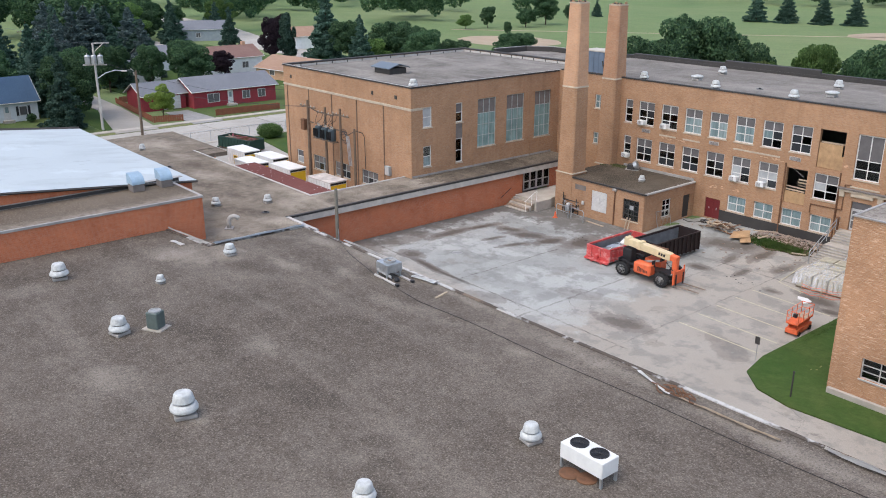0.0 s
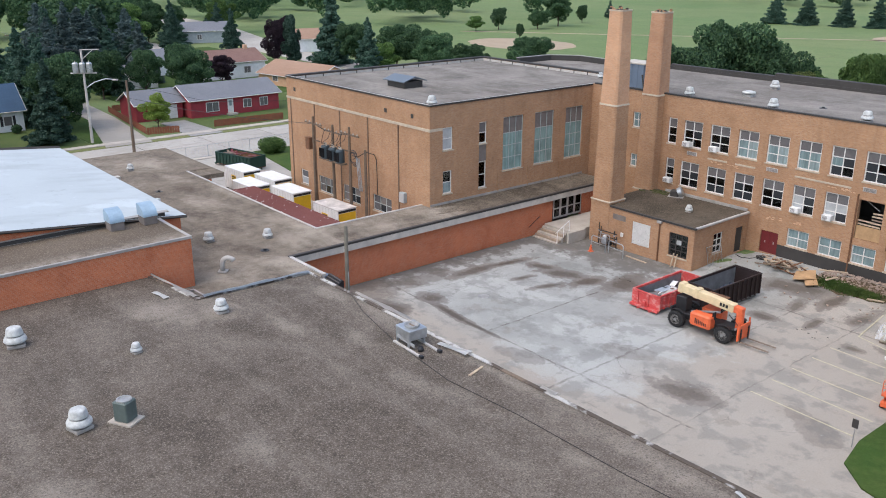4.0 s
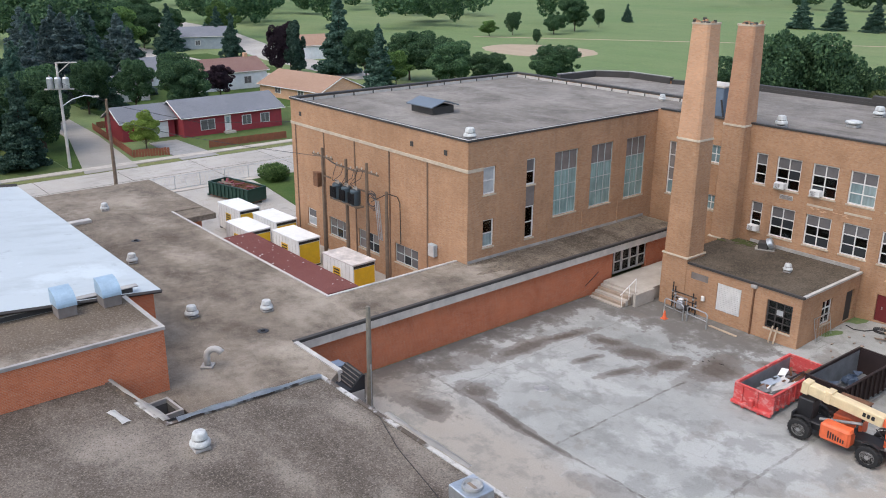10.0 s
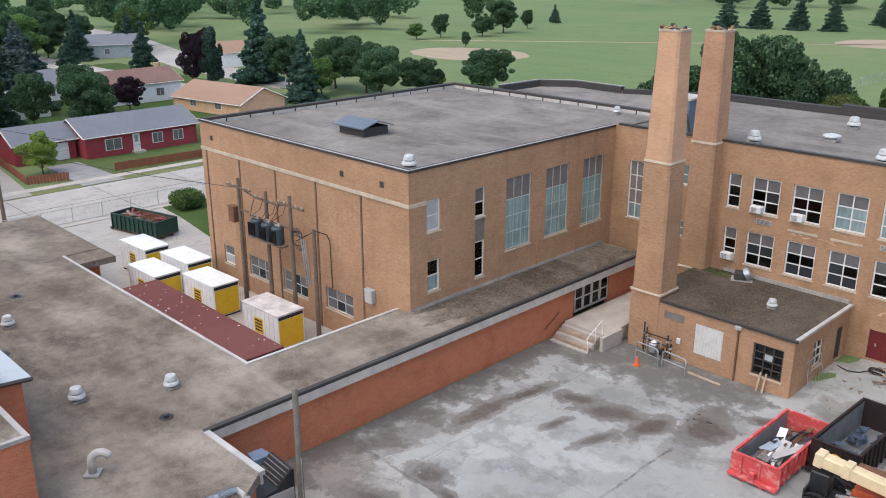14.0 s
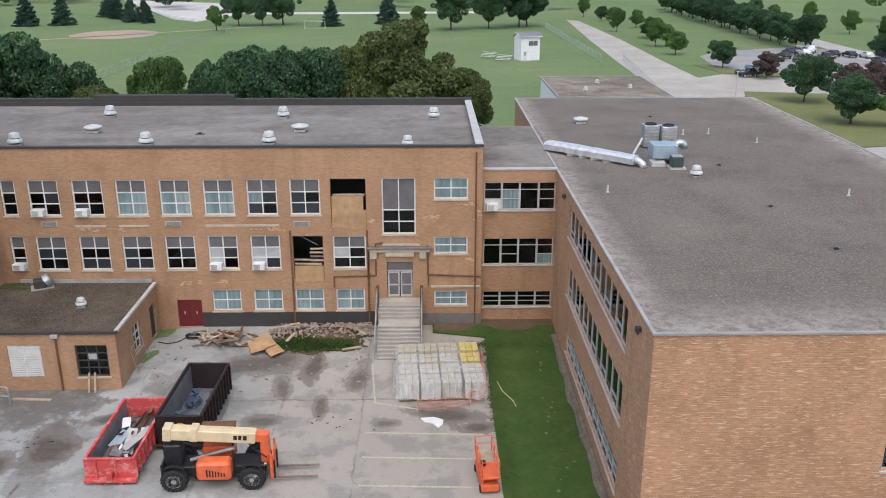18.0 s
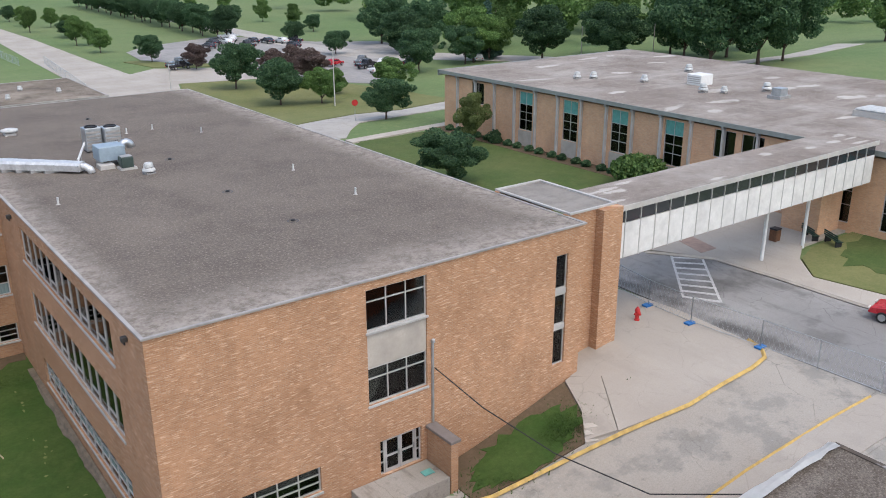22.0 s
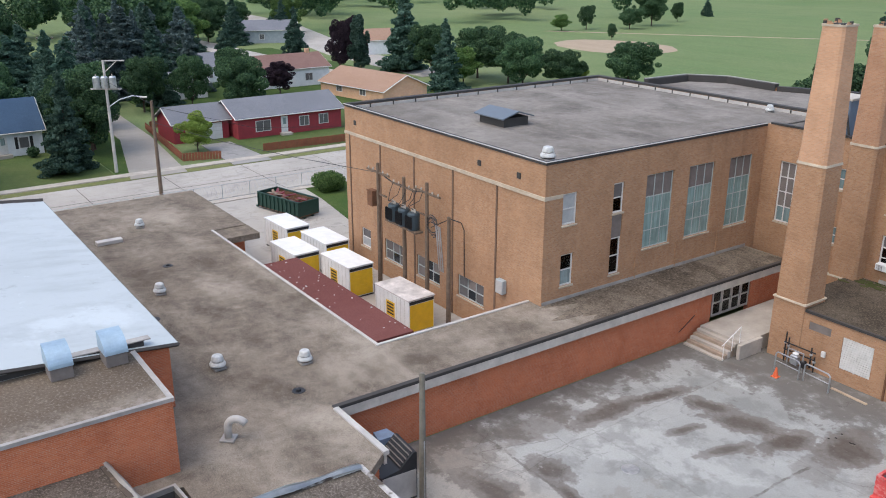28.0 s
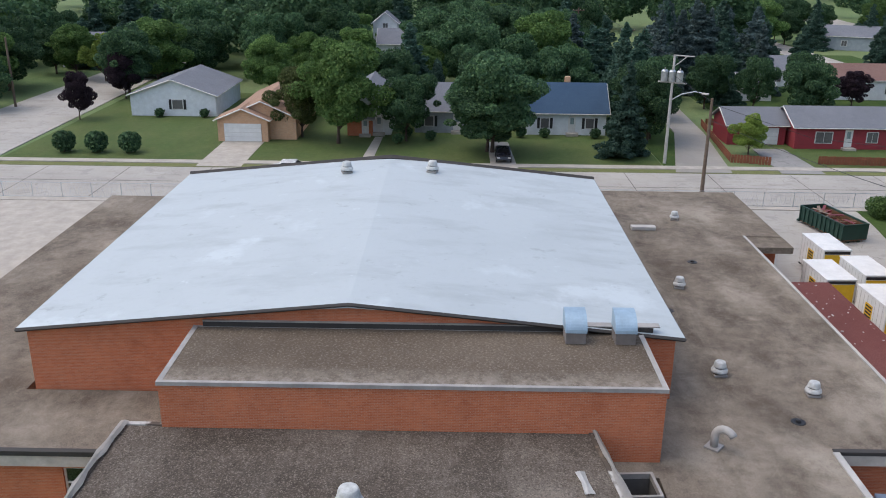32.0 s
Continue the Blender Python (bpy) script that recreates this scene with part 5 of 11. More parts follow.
wall(AUD, "wall", AX1 + 0.02, AY1, "n", AX1 - AX0, -0.3, AZ, BRICK_TAN)
part("roof", boxb(AX0 + 0.33, AY0 + 0.33, AZ - 0.6, AX1 - 0.33, AY1 - 0.33, AZ - 0.25), ROOF_GREY, AUD, "stained grey-brown gravel roof")
coping(AUD, [(AX0 - 0.07, AY0 - 0.07), (AX1 + 0.07, AY0 - 0.07), (AX1 + 0.07, YF - 0.1)], AZ, CAP_DARK, 0.42, 0.15, closed=False, label="dark metal coping")
coping(AUD, [(AX1 + 0.07, AY1 + 0.07), (AX0 - 0.07, AY1 + 0.07), (AX0 - 0.07, AY0 - 0.02)], AZ, CAP_DARK, 0.42, 0.2, closed=False)
coping(AUD, [(AX0 - 0.09, AY0 - 0.09), (AX1 + 0.09, AY0 - 0.09), (AX1 + 0.09, YF - 0.1)], AZ + 0.152, CAP_LIGHT, 0.12, 0.03, closed=False, label="pale metal lip")
part("stone_band", boxb(AX0 - 0.03, AY0 - 0.06, 10.05, AX1 + 0.05, AY0 - 0.002, 10.28), LIMESTONE, AUD, "pale stone band")
part("stone_band", boxb(AX1 + 0.002, AY0, 10.05, AX1 + 0.05, 29.7, 10.28), LIMESTONE, AUD)
JOINT_BROWN = plain("brown_joint_sealant", (0.17, 0.105, 0.07), 0.85, 0, 0.3, 2.0)
for x in (-57.2, -52.7, -48.2, -43.6, -39.0):
    part("wall_joint", boxb(x - 0.07, AY0 - 0.05, 0, x + 0.07, AY0 - 0.002, 10.04), JOINT_BROWN, AUD, "brown sealed wall joint")
part("upstand", boxb(AX0 + 0.34, AY1 - 0.45, AZ - 0.25, AX1 - 0.34, AY1 - 0.38, AZ - 0.02), CAP_LIGHT, AUD, "pale roofing upstand")
part("upstand", boxb(AX0 + 0.36, AY0 + 0.5, AZ - 0.25, AX0 + 0.42, AY1 - 0.46, AZ - 0.02), CAP_LIGHT, AUD)
for i in range(12):
    part("strap", boxb(AX0 + 1.6 + 1.9 * i, AY1 - 0.47, AZ - 0.26, AX0 + 1.72 + 1.9 * i, AY1 - 0.452, AZ + 0.1), CAP_DARK, AUD)
    part("strap", boxb(AX0 + 0.422, AY0 + 2.0 + 2.1 * i, AZ - 0.26, AX0 + 0.44, AY0 + 2.12 + 2.1 * i, AZ + 0.1), CAP_DARK, AUD)
floors(AUD, AX0 + 0.4, AY0 + 0.4, AX1 - 0.4, AY1 - 0.4, (0.4, 4.0))
# Added inner wall, darkening the view through the tall windows.
part("partition", boxb(AX1 - 6, AY0 + 0.5, 0.4, AX1 - 5.8, AY1 - 0.5, 11.5), INSIDE, AUD)

# ---- low connecting building with flat roofs ----
LOW = thing("connecting_building", "single-storey orange brick connector with a stained flat roof", "building")
LZ = 3.6
wall(LOW, "wall", -31.5, 12.9, "e", 27.3, -0.3, 3.1, BRICK_RED, label="orange-red brick wall")
wall(LOW, "wall", -31.5, 12.9, "n", 3.3, -0.3, 3.1, BRICK_RED)
low_main = [(-71.4, 6.7), (-31.2, 6.7), (-31.2, 5.0), (-24.9, 5.0), (-25.0, 10.5), (-26.7, 12.7), (-31.2, 12.7), (-31.2, 47.6), (-34.62, 47.6), (-34.62, 28.3), (-35.6, 28.3), (-35.6, 17.7), (-59.6, 17.7), (-59.6, 20.4), (-71.4, 20.4)]
part("roof", prismb(low_main, LZ - 0.45, LZ), ROOF_LOW, LOW, "water-stained brown gravel roof")
rj = random.Random(12)
litter = [(-31.35 - 3.2 * i / 24, 29.0 + 1.1 * math.sin(i * 0.45) + rj.gauss(0, 0.35)) for i in range(25)]
part("litter", prismb(litter[::-1] + [(-31.35, 47.4), (-34.58, 47.4)], LZ, LZ + 0.012), ROOF_LITTER, LOW, "leaf litter and dirt on the roof")
part("wall_flashing", boxb(AX1 + 0.01, 28.4, LZ + 0.013, AX1 + 0.06, 47.5, LZ + 0.2), CAP_MID, LOW, "pale flashing along the taller wall")
part("fascia", boxb(-31.19, 12.75, LZ - 0.62, -31.02, 47.5, LZ - 0.12), FASCIA, LOW, "off-white roof fascia")
part("fascia", boxb(-31.02, 12.58, LZ - 0.62, -26.6, 12.72, LZ - 0.12), FASCIA, LOW)
part("roof_edge", boxb(-31.28, 12.6, LZ - 0.116, -31.0, 47.5, LZ + 0.05), CAP_DARK, LOW, "dark roof edge strip")
part("roof_edge", boxb(-30.96, 12.5, LZ - 0.12, -26.5, 12.78, LZ + 0.08), CAP_LIGHT, LOW)
part("roof_edge", boxb(-35.75, 17.6, LZ - 0.15, -35.55, 28.25, LZ + 0.06), CAP_LIGHT, LOW)
part("roof_edge", boxb(-59.6, 17.62, LZ - 0.15, -35.75, 17.8, LZ + 0.05), CAP_LIGHT, LOW)
for i, b in enumerate(((-35.4, 5.08, -31.2, 6.7), (-30.6, 1.9, -29.0, 5.0), (-27.0, 2.4, -24.7, 5.0), (-29.0, 4.8, -27.0, 5.0), (-29.0, 2.0, -27.0, 3.1))):
    part("roof_strip", boxb(b[0], b[1], LZ - 0.45, b[2], b[3], LZ - 0.004), ROOF_LOW, LOW)
part("lower_roof", boxb(-51.1, 17.82, 3.05, -36.4, 20.5, 3.42), ROOF_REDBROWN, LOW, "red-brown rolled roofing")
chips = bmesh.new()
for i in range(34):
    x, y, q = rj.uniform(-50.8, -36.8), 18.1 + 2.2 * rj.random() ** 1.6, rj.uniform(0.03, 0.09)
    boxm(chips, x, y, 3.421, x + q, y + q * rj.uniform(0.6, 1.6), 3.421 + 0.4 * q)
solid("roof_debris", chips, CAP_LIGHT, "pale chips of broken board on the red-brown roof", "debris", kind="stuff")
part("canopy", boxb(-59.62, 17.85, 3.1, -57.3, 20.5, 3.55), ROOF_LOW, LOW, "flat canopy over a side door")
for x0, y0, x1, y1 in ((-71.2, 7.0, -70.9, 20.2), (-70.9, 19.9, -59.8, 20.2), (-59.8, 17.4, -36.0, 17.7), (-36.0, 17.4, -35.7, 28.3), (-59.95, 17.7, -59.65, 20.2)):
    part("wall", boxb(x0, y0, -0.2, x1, y1, 3.14), BRICK_RED, LOW)
part("wall", boxb(-51.0, 20.2, -0.2, -36.5, 20.4, 3.04), BRICK_RED, LOW)
part("wall", boxb(-31.4, 10.6, -0.2, -26.9, 12.5, 3.14), BRICK_RED, LOW)

# ---- gymnasium ----
GYM = thing("gymnasium", "low-pitched gymnasium with white membrane roof and orange brick walls", "building")
GX0, GX1, GY0, GY1, GE, GR = -62.8, -35.5, -23.25, 6.7, 6.75, 8.2
GYC = (GY0 + GY1) / 2


def gable(bm, x0, x1, z0):
    v = [[bm.verts.new((x, y, z)) for y, z in ((GY0, z0), (GY1, z0), (GY1, GE - 0.05), (GYC, GR - 0.05), (GY0, GE - 0.05))] for x in (x0, x1)]
    bm.faces.new(v[0][::-1])
    bm.faces.new(v[1])
    for i in range(5):
        bm.faces.new((v[0][i], v[0][(i + 1) % 5], v[1][(i + 1) % 5], v[1][i]))


bm = bmesh.new()
gable(bm, GX0, GX1, -0.2)
bmesh.ops.recalc_face_normals(bm, faces=bm.faces[:])
part("wall", bm, BRICK_RED, GYM, "orange-red brick walls")
for sgn, ya in ((-1, GY0), (1, GY1)):
    bm = bmesh.new()
    e = 0.35 * sgn
    span = GYC - (ya + e)
    line = [(ya + e, GE - 0.06)] + [(ya + e + span * f, GE - 0.06 + (GR - GE + 0.06) * f - d) for f, d in ((0.7, 0.0), (0.8, 0.012), (0.88, 0.035), (0.95, 0.07), (1.0, 0.105))]
    rows_ = [[bm.verts.new((x, y, z + up)) for y, z in line] for x in (GX0 - 0.3, GX1 + 0.3) for up in (0.0, 0.14)]
    for i in range(len(line) - 1):
        bm.faces.new((rows_[0][i], rows_[2][i], rows_[2][i + 1], rows_[0][i + 1]))
        bm.faces.new((rows_[1][i], rows_[3][i], rows_[3][i + 1], rows_[1][i + 1]))
        bm.faces.new((rows_[0][i], rows_[0][i + 1], rows_[1][i + 1], rows_[1][i]))
        bm.faces.new((rows_[2][i], rows_[2][i + 1], rows_[3][i + 1], rows_[3][i]))
    for i in (0, len(line) - 1):
        bm.faces.new((rows_[0][i], rows_[2][i], rows_[3][i], rows_[1][i]))
    bmesh.ops.recalc_face_normals(bm, faces=bm.faces[:])
    part("roof", bm, ROOF_WHITE, GYM, "white roof membrane with grey dirt streaks")
    for x in (GX1 + 0.3, GX0 - 0.34):
        bm = bmesh.new()
        w_ = 0.1 if x > GX0 else 0.2
        tube(bm, (x, ya + e, GE + 0.6 * (w_ - 0.1)), (x, GYC, GR + 0.06 + 0.6 * (w_ - 0.1)), w_, w_, 4)
        part("roof_edge", bm, CAP_DARK, GYM)
    part("roof_edge", tubeb((GX0 - 0.3, ya + e, GE), (GX1 + 0.3, ya + e, GE), 0.07, n=4), CAP_DARK, GYM)

STAGE = thing("stage_house", "orange brick stage house with a flat brown gravel roof", "building")
part("wall", boxb(-35.5, -15.4, 2.0, -30.1, 5.06, 6.85), BRICK_RED, STAGE, "orange-red brick walls")
part("roof", boxb(-35.45, -15.3, 6.85, -30.2, 4.95, 6.98), ROOF_STAGE, STAGE, "brown stained gravel roof")
coping(STAGE, [(-35.6, -15.46), (-30.04, -15.46), (-30.04, 5.12), (-35.6, 5.12)], 6.84, CAP_MID, 0.22, 0.17)
part("parapet", boxb(-35.75, -15.0, 6.98, -35.4, 5.6, 7.25), CAP_DARK, STAGE)
part("coping", boxb(-35.8, -15.0, 7.252, -35.36, 5.9, 7.3), CAP_MID, STAGE, "thin pale metal cap")

SOUTHLOW = thing("low_annex", "low brick annex with a brown flat roof beside the gymnasium", "building")
part("wall", boxb(-67.6, -31.4, -0.2, -30.6, -23.7, 3.2), BRICK_RED, SOUTHLOW)
part("roof", prismb([(-68.0, -31.8), (-48, -31.8), (-30.2, -31.8), (-30.2, -15.5), (-35.4, -15.5), (-35.4, -23.65), (-68.0, -23.65)], 3.2, 3.6), ROOF_LOW, SOUTHLOW, "brown stained gravel roof")

sw = [(11.4, 13.2, 1.0, 2.6)]
wall(SOUTHLOW, "wall", -30.5, -31.4, "e", 14.3, -0.2, 2.9, BRICK_RED, sw)
window(SOUTHLOW, -30.5, -31.4, "e", *sw[0], [1, 1], [1, 1], "G")
part("fascia", boxb(-30.3, -31.8, 2.9, -30.12, -17.3, 3.42), FASCIA, SOUTHLOW, "off-white roof fascia")
part("roof_edge", boxb(-30.34, -31.8, 3.44, -30.06, -17.3, 3.66), CAP_DARK, SOUTHLOW)
floors(SOUTHLOW, -35.2, -31.0, -31.0, -17.6, (0.05,))

EDGE_WORN = scuffed_edge("worn_roof_edging")
# ---- the long flat-roofed block under the drone ----
FRONT = thing("classroom_block", "single-storey block with a wide dark brown gravel roof", "building")
FZ = 4.9
front_poly = [(-30.4, -17.2), (31.3, -17.2), (31.3, 10.95), (-24.5, 10.35), (-24.8, 2.9), (-30.4, 2.2)]
part("roof", prismb(front_poly, FZ - 0.5, FZ), ROOF_BROWN, FRONT, "dark brown gravel roof with pale washed patches")
part("wall", prismb([(-29.9, -16.7), (30.8, -16.7), (30.8, 10.5), (-24.0, 9.9), (-24.4, 2.4), (-29.9, 1.7)], -0.3, FZ - 0.5), BRICK_RED, FRONT)
coping(FRONT, front_poly, FZ - 0.1, EDGE_WORN, 0.2, 0.17, label="worn pale roof edging")

# ---- boiler house and chimneys ----
BOILER = thing("boiler_house", "single-storey tan brick boiler house with a mossy flat roof", "building")
bo = [(-22.85 + 27, -21.0 + 27, 0.85, 2.8), (-19.1 + 27, -17.3 + 27, 0.85, 2.8), (-25.0 + 27, -23.6 + 27, 2.5, 3.0)]
wall(BOILER, "wall", -27.0, 40.8, "s", 10.25, -0.2, 3.45, BRICK_TAN, bo)
be = [(2.4, 3.7, 0.9, 2.6), (5.6, 6.7, 0.3, 2.5)]
wall(BOILER, "wall", -16.75, 41.15, "e", 7.3, -0.2, 3.45, BRICK_TAN, be)
wall(BOILER, "wall", -27.0, 48.4, "w", 7.3, -0.2, 3.45, BRICK_TAN)
part("roof", boxb(-27.0, 40.95, 3.3, -16.9, 48.4, 3.62), ROOF_MOSS, BOILER, "dark mossy tar roof")
coping(BOILER, [(-25.3, 40.7), (-16.62, 40.7)], 3.5, CAP_DARK, 0.22, 0.15, closed=False)
coping(BOILER, [(-16.62, 40.93), (-16.62, 48.4)], 3.5, CAP_LIGHT, 0.24, 0.14, closed=False, label="pale metal edge")
part("flashing", boxb(-25.2, 48.3, 3.62, -16.9, 48.44, 3.85), CAP_MID, BOILER, "pale wall flashing")
part("louvre", boxb(-22.85, 40.86, 0.85, -21.0, 40.95, 2.8), FRAME_WHITE, BOILER, "white louvred vent")
window(BOILER, -27.0, 40.8, "s", *bo[1], [1, 1, 1], [1, 1, 1, 1], "GGGGWGGGGGGG", CAP_DARK)
part("vent_panel", boxb(-25.0, 40.84, 2.5, -23.6, 40.95, 3.0), PANEL_GREY, BOILER)
window(BOILER, -16.75, 41.15, "e", *be[0], [1, 1], [1, 1, 1], "G")
floors(BOILER, -26.6, 41.2, -17.1, 48, (0.02,))
part("door", boxb(-16.95, 41.15 + 5.6, 0.3, -16.88, 41.15 + 6.7, 2.5), CAP_DARK, BOILER, "dark door standing in shade")


def chimney(cx, cy, foot, zfoot, zband, mid, ztop, top, upper, label):
    """A tapering square brick stack with narrow chamfers, a stone band and a broken crown; foot, mid and top are half widths."""
    c = thing("chimney", label, "chimney", "boiler chimneys")

    def section(ra, za, rb, zb, cham=0.14):
        bm = bmesh.new()
        rings = []
        for r, z in ((ra, za), (rb, zb)):
            q = r - cham
            rings.append([bm.verts.new((cx + x, cy + y, z)) for x, y in ((-q, -r), (q, -r), (r, -q), (r, q), (q, r), (-q, r), (-r, q), (-r, -q))])
        bm.faces.new(rings[0][::-1])
        bm.faces.new(rings[1])
        for i in range(8):
            bm.faces.new((rings[0][i], rings[0][(i + 1) % 8], rings[1][(i + 1) % 8], rings[1][i]))
        return bm

    part("base", section(foot + 0.02, -0.2, foot + 0.02, zfoot, 0.02), BRICK_TAN, c)
    part("ledge", section(foot + 0.1, zfoot, foot + 0.07, zfoot + 0.1, 0.03), LIMESTONE, c, "weathered stone ledge")
    part("lower_shaft", section(foot, zfoot + 0.1, mid + 0.01, zband), BRICK_TAN, c)
    part("stone_band", section(mid + 0.06, zband, mid + 0.03, zband + 0.14), LIMESTONE, c)
    part("upper_shaft", section(mid, zband + 0.14, top, ztop - 0.16), upper, c, "paler pink upper brickwork")
    part("crown", section(top + 0.035, ztop - 0.16, top + 0.04, ztop - 0.04), LIMESTONE, c, "sooty worn crown")
    r = random.Random(int(cy * 10))
    for i in range(13):
        u, side = r.uniform(-1, 1) * (top - 0.1), i % 4
        dx, dy = ((u, -top + 0.1), (top - 0.1, u), (u, top - 0.1), (-top + 0.1, u))[side]
        part("loose_brick", boxb(-0.11, -0.06, 0, 0.11, 0.06, r.choice((0.08, 0.08, 0.16, 0.24))), (BRICK_TAN, CAP_DARK)[i % 3 == 0], c, m=pose(cx + dx, cy + dy, ztop - 0.04, 0, 0, 90 * side + r.uniform(-15, 15)))
    part("flue_mouth", section(top - 0.3, ztop - 0.04, top - 0.3, ztop - 0.02), CAP_DARK, c)
    return c


BRICK_STACK = brick("weathered_pink_brick", ((0.46, 0.255, 0.145), (0.58, 0.34, 0.205), (0.51, 0.29, 0.17)), (0.45, 0.34, 0.25), 0.12, (0.6, 0.4, 0.26), 0.22)
BRICK_STACK_DULL = brick("dull_pink_brick", ((0.38, 0.2, 0.115), (0.5, 0.28, 0.165), (0.43, 0.235, 0.135)), (0.4, 0.3, 0.22), 0.12, (0.54, 0.35, 0.22), 0.3)
chimney(-26.44, 41.79, 1.02, 3.8, 12.05, 0.9, 19.85, 0.7, BRICK_STACK, "tall tapering tan brick chimney flush with the boiler house")
chimney(-27.2, 48.38, 0.95, 3.5, 12.15, 0.87, 19.4, 0.71, BRICK_STACK_DULL, "tall tapering tan brick chimney against the school wall")
pent = thing("roof_penthouse", "small blue-grey clad penthouse with a white edge behind the chimneys", "penthouse")
SLATE_BLUE = plain("slate_blue_cladding", (0.15, 0.2, 0.27), 0.5, 0.1, 0.22, 1.0)
part("cladding", boxb(-32.2, 49.4, ZT - 0.3, -29.45, 51.4, 14.45), SLATE_BLUE, pent)
for i in range(5):
    part("batten", boxb(-32.2 + 0.66 * i, 49.36, ZT - 0.25, -32.14 + 0.66 * i, 49.398, 14.44), SLATE_BLUE, pent)
part("roof", boxb(-32.3, 49.3, 14.45, -29.35, 51.5, 14.6, 0.02), FASCIA, pent, "off-white roof edge")
part("brace", tubeb((-29.1, 49.2, ZT - 0.3), (-29.5, 49.2, 13.6), 0.07, n=6), CAP_DARK, pent, "dark leaning brace")


# ---- paints ----
ORANGE = plain("orange_machine_paint", (0.76, 0.15, 0.055), 0.5, 0, 0.25, 2.5, 0.4)
CREAM = plain("cream_machine_paint", (0.68, 0.55, 0.33), 0.45, 0, 0.2, 2.5, 0.5)
RUBBER = plain("black_rubber", (0.022, 0.022, 0.022), 0.85, 0, 0.3, 5.0)
BLACK = plain("black_steel", (0.03, 0.03, 0.032), 0.5, 0.3, 0.3, 3.0)
STEEL = plain("bare_steel", (0.40, 0.40, 0.39), 0.5, 0.4, 0.3, 4.0)
RUST = plain("rusty_steel", (0.20, 0.10, 0.055), 0.85, 0.2, 0.4, 3.0)
def scuffed(name, color, worn, amount=0.5):
    """Battered paint: faded broad areas, scraped streaks and rusty chips."""
    n = Nodes(name)
    broad, chips, scrape = n.noise(0.9, 6.0, 0.65), n.noise(5.0, 6.0, 0.7), n.noise(1.0, 5.0, 0.7, n.mapped((1.4, 1.4, 3.0)))
    c = n.mix(n.ramp(broad, [(0.4, 0.0), (0.65, 0.6)]), color, scaled(color, 0.72))
    c = n.mix(n.ramp(scrape, [(0.52, 0.0), (0.62, amount)]), c, worn)
    c = n.mix(n.ramp(chips, [(0.62, 0.0), (0.68, 0.7)]), c, (0.1, 0.05, 0.035))
    return n.done(c, 0.6, 0.0, 0.4)


RED_BIN = scuffed("scuffed_red_paint", (0.58, 0.075, 0.07), (0.62, 0.33, 0.3), 0.6)
BIN_DARK = plain("dark_brown_bin_paint", (0.032, 0.02, 0.019), 0.6, 0.2, 0.35, 1.5)
BIN_INSIDE = plain("scraped_grey_steel", (0.24, 0.25, 0.26), 0.6, 0.3, 0.4, 1.2)
GREEN_BIN = plain("dark_green_bin_paint", (0.022, 0.06, 0.045), 0.55, 0.2, 0.35, 1.5)
BLUE_BAG = plain("blue_grey_bags", (0.07, 0.10, 0.15), 0.5, 0, 0.35, 3.0)
WHITE_PAINT = plain("white_paint", (0.72, 0.72, 0.70), 0.5, 0, 0.15, 1.5)
YELLOW = plain("yellow_paint", (0.68, 0.42, 0.02), 0.5, 0, 0.15, 2.0)
LINE_YELLOW = plain("worn_yellow_line", (0.5, 0.455, 0.33), 0.85, 0, 0.35, 6.0)
KERB_YELLOW = plain("yellow_kerb_paint", (0.55, 0.375, 0.12), 0.8, 0, 0.35, 2.5)
LINE_WHITE = plain("worn_white_line", (0.55, 0.54, 0.52), 0.85, 0, 0.4, 6.0)
DOOR_RED = plain("dark_red_door_paint", (0.15, 0.02, 0.022), 0.5, 0, 0.2, 2.0)
LUMBER = plain("broken_lumber", (0.24, 0.185, 0.14), 0.85, 0, 0.4, 2.0)
LUMBER_PALE = plain("pale_lumber", (0.45, 0.36, 0.255), 0.8, 0, 0.3, 2.0)
BLOCKS = plain("pale_concrete_block", (0.42, 0.39, 0.30), 0.95, 0, 0.25, 3.0)
BLOCKS_YELLOW = plain("straw_yellow_pallets", (0.55, 0.44, 0.16), 0.9, 0, 0.25, 3.0)
RUBBLE = plain("brick_rubble", (0.37, 0.285, 0.23), 0.95, 0, 0.45, 2.5)
MESH_ORANGE = plain("orange_plastic_mesh", (0.62, 0.14, 0.07), 0.7, 0, 0.25, 3.0)
TARP = plain("black_corrugated_sheet", (0.028, 0.03, 0.035), 0.5, 0, 0.3, 2.0)
TARP_BLUE = plain("blue_grey_sheet", (0.17, 0.22, 0.30), 0.5, 0, 0.25, 2.0)
HYDRANT = plain("red_hydrant_paint", (0.5, 0.03, 0.03), 0.45, 0, 0.2, 3.0)
BLUE_PLASTIC = plain("blue_plastic_foot", (0.03, 0.16, 0.42), 0.5, 0, 0.2, 3.0)
WRAP = film_wrap("clear_plastic_wrap")
DAMP = paving("damp_stain", (0.09, 0.075, 0.06), (0.13, 0.11, 0.09), (0.05, 0.042, 0.035), 0.5, 0.1)


